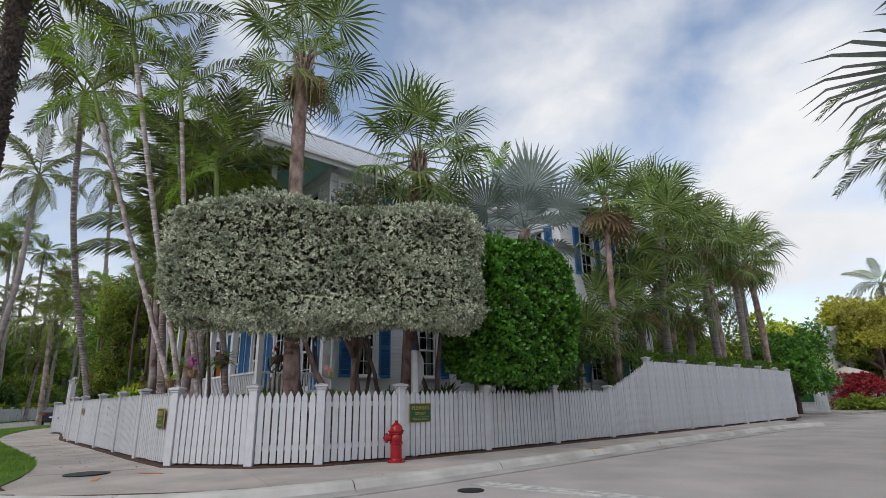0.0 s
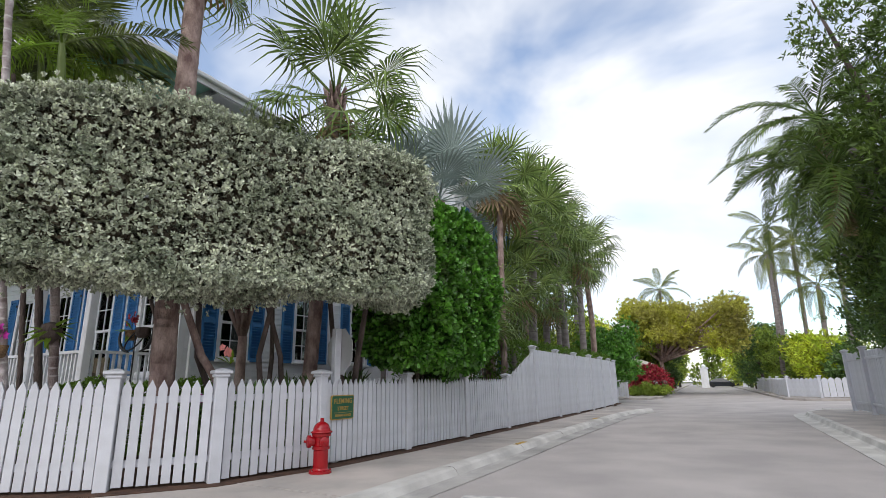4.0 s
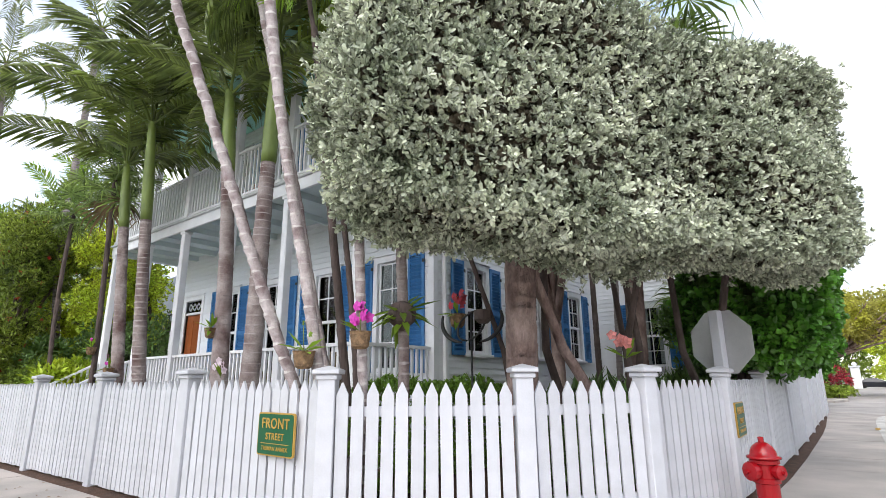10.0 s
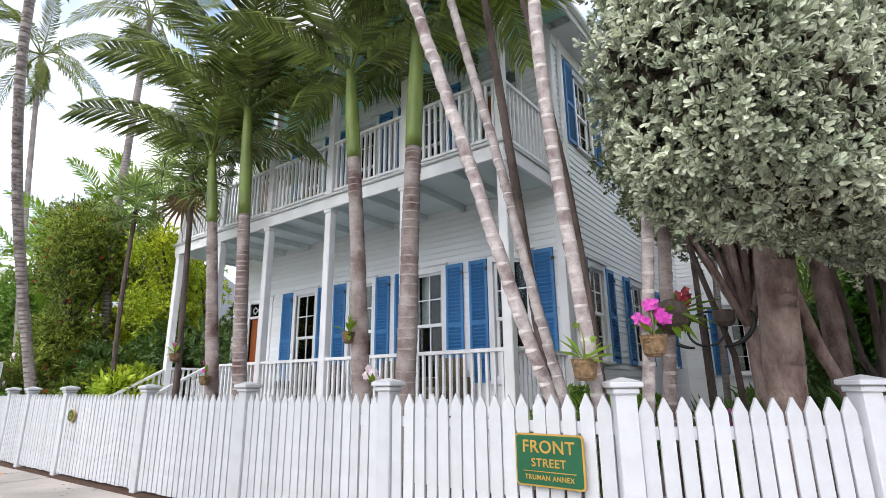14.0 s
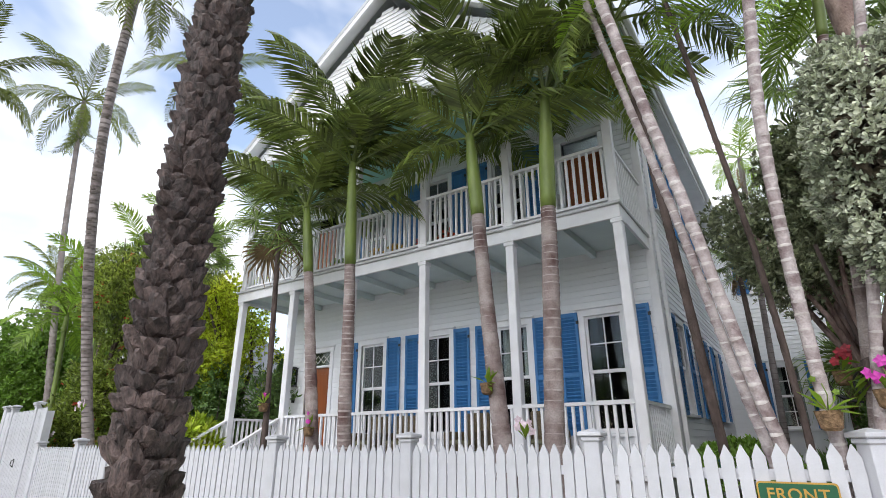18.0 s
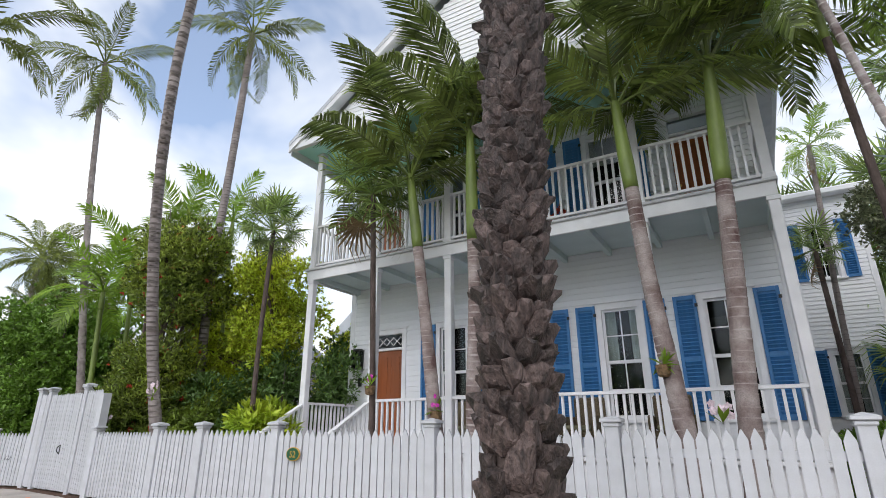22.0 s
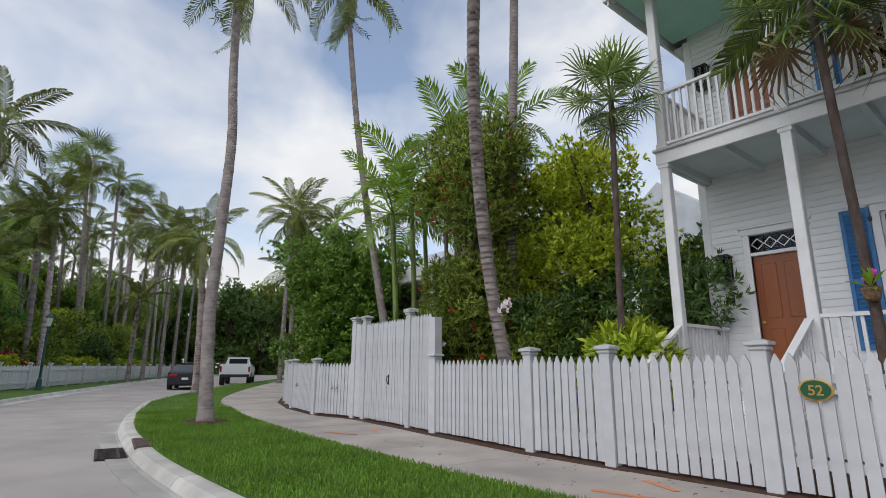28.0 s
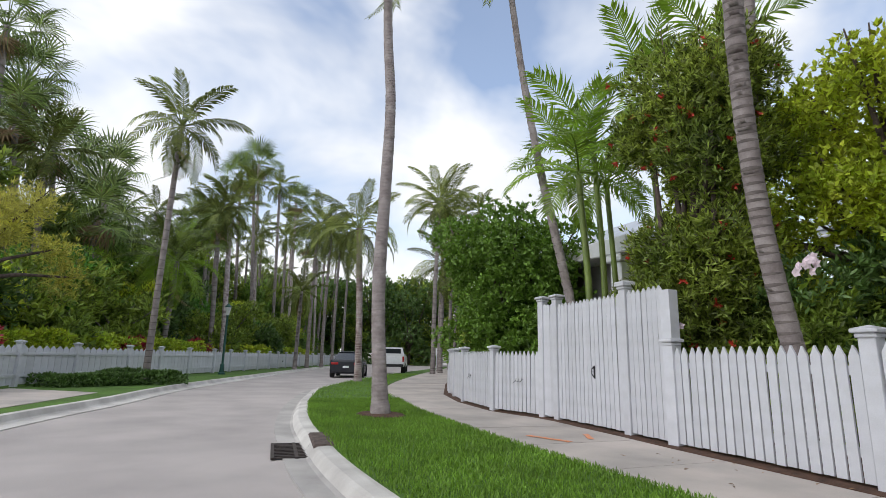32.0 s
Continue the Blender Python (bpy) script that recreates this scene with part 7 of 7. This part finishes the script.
# ==== street lamps ====
def street_lamp(x, y, h, material, label):
    l = empty("street_lamp", (x, y, 0), label, "street lamp")
    v, f = lathe([(0.17, 0), (0.17, 0.08), (0.12, 0.12), (0.10, 0.5), (0.06, 0.55), (0.05, h - 0.62), (0.08, h - 0.58), (0.08, h - 0.55)], 14)
    o = new("pole", pydata("pole", v, f, material))
    o.parent = l
    v, f = lathe([(0.07, h - 0.55), (0.15, h - 0.15), (0.14, h - 0.14), (0.06, h - 0.5)], 12)
    o = new("lamp_glass", pydata("lamp_glass", v, f, mat("frosted_glass", (0.6, 0.62, 0.6), 0.4)))
    o.parent = l
    v, f = lathe([(0.17, h - 0.14), (0.17, h - 0.1), (0.08, h), (0.02, h + 0.08)], 12)
    o = new("lamp_cap", pydata("lamp_cap", v, f, material))
    o.parent = l


street_lamp(-43.47, -7.17, 3.54, mat("lamp_green", (0.01, 0.07, 0.055), 0.45), "dark green street lamp in the grass strip")
street_lamp(7.13, 8.31, 4.15, BLACK, "black street lamp beside the white fence")

# ==== far side of the street ====
GF = "palms across the street"
FARP = [(-36.64, -10.03, 0.18, 0.12, 10.01, "coco"), (-44.17, -13.69, 0.3, 0.12, 7.54, "washing"), (-43.4, -15.54, 0.28, -0.27, 9.04, "royal"), (-44.35, -14.37, 0.45, -0.33, 5.72, "areca"), (-46.44, -10.15, 0.41, 0.22, 5.96, "areca"), (-49.18, -7.72, 0.34, -0.28, 8.38, "royal"), (-48.93, -7.03, -0.48, -0.33, 9.17, "royal"), (-44.06, -16.66, -0.15, -0.94, 12.02, "washing"), (-43.24, -17.64, -0.94, -1.04, 16.71, "washing"), (-53.96, -11.54, 0.34, 0.03, 8.07, "areca"), (-59.75, -9.25, 0.41, -0.17, 11.54, "areca"), (-61.7, -8.56, 0.41, 0.03, 12.12, "areca"), (-51.18, -14.15, 0.22, -0.57, 11.89, "washing"), (-46.96, -15.57, 0.16, -0.99, 11.54, "washing"), (-72.13, -5.27, -0.38, -0.92, 19.9, "washing"), (-69.99, -3.71, -0.1, -0.9, 20.79, "washing"), (-66.72, -4.05, -0.47, -0.92, 16.5, "royal"), (-73.18, -1.35, -1.02, -0.45, 18.95, "royal"),
        (-77.67, 0.92, -1.31, -0.12, 19.72, "washing"), (-54.8, -1.73, -1.32, 0.29, 5.93, "coco"), (-89.6, 6.71, 1.38, 0.11, 19.67, "coco"), (-57.94, 13.81, 1.57, 0.73, 14.73, "coco"), (-64.2, -7.99, -0.02, -0.57, 11.72, "washing"), (-75.31, -0.18, -1.4, -0.13, 13.39, "royal"), (-69.42, -3.49, -0.15, -0.64, 11.27, "royal"), (-54.82, -14.58, 0.27, -0.48, 8.74, "washing"), (-67.25, -7.64, -0.95, -0.22, 11.85, "royal"), (-85.01, 5.35, -0.27, -0.29, 13.92, "coco"),
        (-46.64, -17.51, -0.45, -0.79, 15.45, "washing"), (-42.42, -18.04, -0.87, -0.81, 7.93, "areca"), (-58.53, -11.63, 0.39, 0.03, 7.29, "areca"), (-63.38, -10.38, 0.38, 0.02, 8.73, "royal"), (-78.16, -2.6, -0.29, -0.3, 14.77, "royal"), (-81.56, 0.82, -1.72, 0.51, 16.45, "royal"), (-91.51, 4.45, 0.52, 0.01, 16.91, "washing"), (-96.79, 10.25, 0.97, -0.14, 17.88, "washing"), (-60.48, 17.6, 0.98, -0.15, 12.79, "coco"), (-66.61, 19.35, 1.05, -0.17, 13.79, "coco"), (-72.69, 23.02, 1.04, -0.18, 12.83, "royal"), (-50.85, -16.96, 0.12, 0.02, 6.16, "areca"), (-63.55, 23.29, 0.38, -0.17, 9.86, "coco")]
for i, (x, y, dx, dy, h, kd) in enumerate(FARP):
    fan = kd == "washing"
    palm(x, y, [(0, 0, 0), (dx * 0.3, dy * 0.3, h * 0.4), (dx, dy, h)], (0.13 if i == 0 else 0.19) if h > 9 else 0.15, 0.09 if i == 0 else 0.13, GREYT if i % 3 or i == 0 else PALET, {"coco": "feather", "royal": "feather"}.get(kd, kd), 21 if fan else 22, "tall palm behind the white fence across the street" if y < 10 else "tall palm beyond the road bend", 1.7 if fan else (1.1 if kd != "areca" else 1.5), 1.2 if kd == "royal" else None, (82, -55 if fan else -58), 200 + i, dead=5 if fan else 1, ring=0.3, lip=0.03, group=GF)
for i in range(26):
    u = i / 25
    x, y = -33.5 - 66 * u + hr.uniform(-1, 1), -18 + 27.5 * u ** 1.25 + hr.uniform(-2.5, 1) - 1.5
    m = (BUSHG, DEEPG, LIMEG, BUSHG, HEDGEG, YELG)[i % 6] if i % 7 else BUSHG
    hh = hr.uniform(1.0, 2.6) if i % 3 else hr.uniform(2.5, 4.5)
    bush("background_shrub", "tall mixed garden shrubs behind the white fence", heap(hr, (x, y, hh * 0.55), (2.0, 1.6, hh * 0.5), 9, 1.1), m, 1000, 6, 0.34, 0.35, 300 + i, shell=0.4)
clipped("fence_hedge", "yellow-green croton hedge along the far white fence", (-39.53, -11.49, 0.83), (7.87, 0.48, 0.73), math.atan2(6.1, -12.5), CROTON, 4200, 5, 0.14, 0.5, 340, 0.06, 6.0)
clipped("fence_hedge", "yellow-green croton hedge along the far white fence", (-59.9, -2.75, 0.85), (12.7, 0.48, 0.7), math.atan2(4.75, -10.6), CROTON, 4200, 5, 0.16, 0.5, 341, 0.06, 6.0)
bush("bare_tree", "feathery light green tree overhanging the driveway", heap(hr, (-33.19, -14.58, 4.36), (2.6, 2.0, 1.0), 16, 0.85), YELG, 3200, 7, 0.17, 0.16, 350, ((-33.36, -15.04), 0.14, 3.0), cat="tree", shell=0.2)
# shaded planting right behind the far fence
for i in range(24):
    u = (i + 0.5) / 24
    x, y = -30 - 50 * u + hr.uniform(-1, 1), -17 + 21 * u + hr.uniform(-0.8, 0.8) - (3.0 if i % 2 else 0.6)
    hh = hr.uniform(2.2, 4.5) if i % 2 == 0 else hr.uniform(3.2, 5.0)
    bush("shade_tree", "dense shaded garden trees behind the far fence", heap(hr, (x, y, hh * 0.55), (1.7, 1.5, hh * 0.48), 11, 1.05), (BUSHG, HEDGEG, DEEPG, LIMEG, BUSHG, CLUSIA)[i % 6], 1200, 6, 0.34, 0.3, 700 + i, ((x, y), 0.12, 1.2), GREYT, cat="tree", shell=0.4)
for i in range(7):
    u = (i + 0.5) / 7
    x, y = -32.8 - 16.1 * u, -14.9 + 7.0 * u
    bush("red_shrub", "burgundy-leaved low shrubs behind the far fence", heap(hr, (x, y, 1.0), (0.8, 0.5, 0.4), 5, 0.5), REDFL if i % 3 == 0 else CROTON, 260, 6, 0.26, 0.35, 730 + i)
# mixed woods filling in between the far trunks
for i in range(34):
    u = (i + 0.5) / 34
    x, y = -41 - 61.4 * u + hr.uniform(-2, 2), -17.4 + 29.8 * u ** 1.2 + hr.uniform(-1, 1) - (4.5 if i % 2 else 1.5)
    hh = hr.uniform(6.0, 9.5)
    bush("background_tree", "mixed green garden trees between tall palm trunks", heap(hr, (x, y, hh * 0.55), (2.2, 1.9, hh * 0.48), 16, 1.2), (BUSHG, HEDGEG, DEEPG, HEDGEG, BUSHG)[i % 5], 1700, 6, 0.4, 0.34, 600 + i, ((x, y), 0.12, 1.4), GREYT, cat="tree", shell=0.4)
    if i % 2:
        palm(x + hr.uniform(-2, 2), y + hr.uniform(-1, 2), [(0, 0, 0), (0.1, 0, hh * 0.7), (hr.uniform(-0.4, 0.4), 0, hh + hr.uniform(1.0, 5.5))], 0.13, 0.1, (GREYT, PALET)[i % 4 == 1], ("areca", "feather", "washing")[i % 3], 16, "slim garden palm among the far trees", 1.25, None, (80, -35), 640 + i, ring=0.3, group=GF)
for i in range(9):
    x, y = -41.7 - 6.1 * i + hr.uniform(-1, 1), 8.1 + 4.16 * i + hr.uniform(-0.8, 1.5)
    bush("background_tree", "leafy green tree along the bending road", heap(hr, (x, y, 4.5), (2.1, 1.9, 3.2), 15, 1.3), (BUSHG, CLUSIA, DEEPG, LIMEG)[i % 4], 1300, 6, 0.30, 0.42, 360 + i, ((x, y), 0.15, 1.6), cat="tree")
for i in range(14):
    x, y = -95.4 + 3.15 * i, 20 + 2.6 * i + hr.uniform(-2, 2)
    bush("background_tree", "distant green trees closing the view", heap(hr, (x, y, 6.0), (2.8, 2.5, 5.0), 12, 2.2), (BUSHG, DEEPG, BUSHG)[i % 3], 900, 6, 0.5, 0.4, 380 + i, ((x, y), 0.2, 2.0), cat="tree")
for i in range(12):
    x, y = -95.5 + 3.2 * i, -6 - 2.8 * i + hr.uniform(-2, 2)
    bush("background_tree", "distant green trees behind the far garden", heap(hr, (x - 4, y - 6, 6.5), (2.8, 2.5, 5.4), 12, 2.3), (BUSHG, DEEPG, BUSHG)[i % 3], 900, 6, 0.55, 0.4, 400 + i, ((x - 4, y - 6), 0.2, 2.0), cat="tree")


for i in range(12):
    u = (i + 0.5) / 12
    x, y = -100.5 + 6.2 * u + hr.uniform(-2, 2), -4 + 33.8 * u
    bush("background_tree", "distant green trees closing the road bend", heap(hr, (x, y, 6.5), (2.8, 2.8, 6.0), 20, 2.2), (BUSHG, DEEPG, HEDGEG)[i % 3], 1700, 6, 0.55, 0.4, 760 + i, ((x, y), 0.2, 2.0), cat="tree")
for i, (x, y, h) in enumerate(((-47.46, 6.25, 12.09), (-52.83, 9.11, 13), (-57.44, 12.18, 13.4), (-59.9, 0.06, 12.4), (-64.88, 2.31, 12.93), (-70.87, 4.67, 13.95), (-76.14, 7.07, 13.55), (-49.74, 7.84, 7.92), (-61.53, 14.67, 8.93))):
    palm(x, y, [(0, 0, 0), (0.1, 0, h / 2), (0.3, 0.1, h)], 0.16, 0.12, GREYT, "coco", 24, "tall palm beyond the road bend", 1.3, None, (82, -58), 780 + i, ring=0.3, group=GF)


# ==== neighbours ====
def plain_house(name, x0, x1, y0, y1, h, ridge, label, wallm, roofm, along_x=True, windows=()):
    hs = empty(name, ((x0 + x1) / 2, (y0 + y1) / 2, 0), label, "house")
    wpart("wall", box(x0, x1, y0, y0 + 0.2, 0, h), wallm, hs)
    wpart("wall", box(x0, x1, y1 - 0.2, y1, 0, h), wallm, hs)
    wpart("wall", box(x0, x0 + 0.2, y0 + 0.2, y1 - 0.2, 0, h), wallm, hs)
    wpart("wall", box(x1 - 0.2, x1, y0 + 0.2, y1 - 0.2, 0, h), wallm, hs)
    o = 0.4
    wpart("cornice", box(x0 - 0.25, x1 + 0.25, y0 - 0.25, y1 + 0.25, h, h + 0.22, 0.04), WHITE, hs)
    if along_x:
        ym = (y0 + y1) / 2
        secs = [[(x, y0 - o, h + 0.23), (x, y1 + o, h + 0.23), (x, ym, ridge)] for x in (x0 - o, x1 + o)]
    else:
        xm = (x0 + x1) / 2
        secs = [[(x0 - o, y, h + 0.23), (x1 + o, y, h + 0.23), (xm, y, ridge)] for y in (y0 - o, y1 + o)]
    bm = loft(secs)
    wpart("roof", bm, roofm, hs)
    for wx, wz, ww, wh in windows:
        wpart("window", box(wx, wx + ww, y0 - 0.05, y0 - 0.01, wz, wz + wh, 0.01), CGLASS, hs, "dark window")
        wpart("window_frame", box(wx - 0.08, wx + ww + 0.08, y0 - 0.03, y0 - 0.005, wz - 0.08, wz + wh + 0.08), WHITE, hs)
    return hs


GREYW = mat("grey_stucco", (0.40, 0.39, 0.39), 0.85, 0.06, 2, 0.2, 60)
plain_house("neighbour_house", -32.4, -23.9, 2.1, 8.6, 3.9, 6.0, "low grey neighbouring house with white cornice and pilasters", GREYW, ROOFM, True, ((-29.4, 1.2, 1.1, 1.6),))
nb = empty("neighbour_porch", (-24.0, 1.5, 0), "white porch pilasters of the grey neighbouring house", "porch")
for x in (-24.3, -26.8, -29.3):
    wpart("pilaster", box(x - 0.2, x + 0.2, 1.3, 1.7, 0, 3.6, 0.02), WHITE, nb)
    wpart("capital", box(x - 0.28, x + 0.28, 1.22, 1.78, 3.601, 3.8, 0.03), WHITE, nb)
wpart("entablature", box(-32.4, -23.8, 1.2, 2.09, 3.801, 4.25, 0.03), WHITE, nb)
plain_house("rear_white_house", -24.2, -18.4, 10.5, 20, 5.3, 8.2, "white gabled house behind the garden trees", SIDING, ROOFM, False, ((-22.2, 3.4, 0.9, 1.6),))
plain_house("north_white_house", -13.4, -4.9, 40.2, 51, 4.5, 6.3, "white house with porch columns beyond the cross street", SIDING, ROOFM, True, ((-10.5, 1.2, 1.0, 1.8), (-8, 1.2, 1.0, 1.8)))
for x in (-4.8, -6.9, -9.0):
    o = tagged(part("porch_column", box(-0.16, 0.16, -0.16, 0.16, 0, 4.5, 0.02), WHITE, None, "", (x, 39.0, 0)), "white square porch column of the far house", "column")
fence_run([(-17.53, 32.85), (-13.86, 33.4), (-10.58, 33.87), (-7.2, 34.12), (-3.54, 34.64)], "low white picket fence beyond the cross street", h=1.05, cap=1.2, w=0.14, gap=0.02)
fence_run([(-3.49, 44.29), (-3.46, 48.88), (-3.64, 53.95), (-3.89, 60.02), (-4.14, 66.07)], "low white fence along the far side street", h=1.1, cap=1.25, w=0.3, gap=0.02, out=-1)
gs = tagged(part("garden_sign", rounded(0.95, 0.5, 0.05, 0.04), GREENS, None, "", pose(-4.6, 34.35, 0.85, 90, 0, 7)), "green oval-cornered house sign on the far picket fence", "sign")
um = empty("parasol", (-4.07, 43.12, 0), "open cream garden parasol", "parasol")
v, f = lathe([(1.5, 2.45), (0.8, 2.75), (0.05, 3.0), (0.02, 2.98), (0.8, 2.7), (1.48, 2.43)], 8)
o = new("canopy", pydata("canopy", v, f, mat("canvas_cream", (0.62, 0.58, 0.52), 0.9)))
o.parent = um
tube("pole", [(0, 0, 0), (0, 0, 3.0)], 0.03, WHITE, um, 8)
bush("bougainvillea", "red flowering bougainvillea shrub at the far corner", heap(hr, (-2.75, 41.62, 1.18), (1.5, 1.2, 0.8), 14, 0.75), REDFL, 1500, 6, 0.16, 0.6, 420)
bush("garden_bed", "green planting below the bougainvillea", heap(hr, (-3.21, 39.24, 0.4), (2.0, 1.2, 0.25), 12, 0.5), BUSHG, 900, 6, 0.2, 0.4, 421)
bush("spreading_tree", "broad yellow-green tree arching over the side street", heap(hr, (-0.51, 47.51, 6.0), (4.6, 4.0, 1.6), 54, 1.4), YELG, 10000, 7, 0.26, 0.42, 422, ((-2.46, 46.95), 0.2, 2.8), BROWNT, cat="tree", shell=0.4)
bush("green_tree", "dark green trees below the spreading canopy", heap(hr, (-6.64, 49.57, 3.54), (3.5, 4.5, 2.2), 18, 1.5), BUSHG, 2600, 6, 0.34, 0.4, 423, ((-6.64, 49.57), 0.2, 1.8), cat="tree")
bush("green_tree", "mixed green trees beyond the cross street", heap(hr, (-10.41, 39.12, 3.91), (5, 2.0, 2.4), 16, 1.5), LIMEG, 2200, 6, 0.34, 0.4, 424, ((-10.41, 39.12), 0.2, 1.8), cat="tree")
palm(-3.23, 57.04, [(0, 0, 0), (0.18, 0.11, 4.93), (0.27, 0.23, 10.87)], 0.2, 0.15, GREYT, "coco", 16, "coconut palm above the far canopy", 1.25, None, (75, -35), 430, ring=0.3)
for i, (x, y, h) in enumerate(((7.44, 52.93, 15.41), (6.81, 48.41, 11.82), (9, 50.2, 12.74), (11.17, 44.6, 10.56), (9.19, 41.66, 7.71), (12.93, 37.49, 9.64))):
    palm(x, y, [(0, 0, 0), (0.3, 0, h / 2), (0.4, 0, h)], 0.2, 0.14, GREYT, "coco", 17, "coconut palm along the far side street", 1.25, None, (75, -40), 440 + i, ring=0.3)
for i, (x, y, s) in enumerate(((7.22, 46.54, 2.6), (8.47, 40.71, 2.2), (9.66, 36.23, 1.6), (6.78, 53.63, 3.0), (6.2, 62.13, 3.4), (12.07, 35.53, 2.6), (6.09, 70.74, 4), (-5.27, 59.86, 4.2), (-5.55, 69.95, 4.6), (-6.04, 81.98, 5), (-4.23, 53.88, 3.4), (-4.67, 65, 4.4), (-5.2, 76.05, 4.6), (-5.8, 90.03, 5), (4.87, 58.53, 3.6), (4.43, 67.01, 4), (4.07, 77.43, 4.4), (3.57, 89.43, 5))):
    bush("roadside_tree", "green trees lining the far side street", heap(hr, (x + 0.8, y, s), (1.5, 2.2, s * 0.7), 9, 1.2), (BUSHG, LIMEG, DEEPG, BUSHG)[i % 4], 1100, 6, 0.3, 0.4, 450 + i, ((x + 0.8, y), 0.16, s * 0.5), cat="tree")
fence_run([(5.15, 60.58), (5.46, 52.06), (5.74, 45.64), (5.87, 38.95), (6.13, 34.42), (7.63, 32.66), (11.29, 32.04), (15.92, 31.39)], "white fence curving round the far corner", h=1.15, cap=1.3, w=0.3, gap=0.015)
for x in (-1.0, 4.4):
    p = empty("gate_pillar", (x, 85, -0.1), "white gate pillar at the street end", "gate pillar")
    part("shaft", box(-0.5, 0.5, -0.5, 0.5, 0, 2.8, 0.03), WHITE, p)
    part("capstone", box(-0.65, 0.65, -0.65, 0.65, 2.801, 3.0, 0.04), WHITE, p)
    v, f = lathe([(0.12, 3.0), (0.3, 3.15), (0.3, 3.3), (0.1, 3.5)], 12)
    o = new("finial", pydata("finial", v, f, WHITE))
    o.parent = p
car(pose(1.13, 93.02, RZ, 0, 0, 0), mat("car_black", (0.02, 0.022, 0.03), 0.25), "dark car crossing at the street end")
for i in range(10):
    bush("background_tree", "distant trees at the street end", heap(hr, (-26 + 6 * i, 107 + hr.uniform(-4, 4), 4), (3, 2, 3), 7, 2.4), (BUSHG, LIMEG)[i % 2], 700, 6, 0.6, 0.4, 470 + i, ((-26 + 6 * i, 107), 0.2, 2), cat="tree")

# ==== east side of the side street ====
fence_run([(6.96, 18.08), (7.08, 15.66), (7.25, 13.33), (7.4, 10.9), (7.55, 8.51), (7.69, 6.1), (7.56, 3.88)], "tall white board fence along the east pavement", h=1.95, cap=2.1, w=0.13, gap=0.006, tip=0.02, name="board_fence", out=-1)
palm(8.31, 9.99, [(0, 0, 0), (-0.15, 0.26, 3.85), (-1.75, 0.19, 7.08)], 0.13, 0.1, GREYT, "dark", 30, "dark feathery palm drooping over the side street", 1.1, 0.8, (65, -60), 500, dead=2)
palm(8.45, 9.01, [(0, 0, 0), (-0.15, 0.2, 2.87), (-1.85, 0.28, 5.43)], 0.12, 0.1, GREYT, "dark", 28, "dark feathery palm drooping over the side street", 1.1, 0.8, (65, -60), 501, dead=2)
palm(8.17, 13.63, [(0, 0, 0), (-0.34, 0.16, 3.87), (-0.91, 0.18, 6.78)], 0.12, 0.1, GREYT, "dark", 18, "dark feathery palm behind the east fence", 1.3, 0.8, (65, -55), 502, dead=2)
bush("east_tree", "large leafy tree overhanging the east pavement", heap(hr, (8.17, 8.82, 6.4), (1.4, 3.4, 3.6), 40, 1.15), EASTG, 8200, 7, 0.17, 0.32, 503, ((8.16, 9.02), 0.2, 3.0), cat="tree")
bush("east_tree", "dense shaded foliage above the east fence", heap(hr, (8.31, 12.49, 3.65), (0.9, 4.8, 1.5), 28, 1.0), DEEPG, 5200, 7, 0.18, 0.35, 504)
palm(7.9, 0.15, [(0, 0, 0), (-0.04, -0.05, 2), (-0.09, -0.1, 3.75)], 0.2, 0.18, GREYT, "darkfan", 16, "silver-grey fan palm with huge stiff leaves at the east corner", 1.25, None, (60, -35), 505)
# trees closing the street behind
for i in range(8):
    x, y = -18 + 7 * i, -24 - 2 * (i % 3)
    bush("street_tree", "leafy trees across the street behind", heap(hr, (x, y, 4.6), (3.0, 2, 3.0), 11, 1.7), (BUSHG, DEEPG)[i % 2], 800, 6, 0.4, 0.4, 520 + i, ((x, y), 0.2, 1.6), cat="tree")
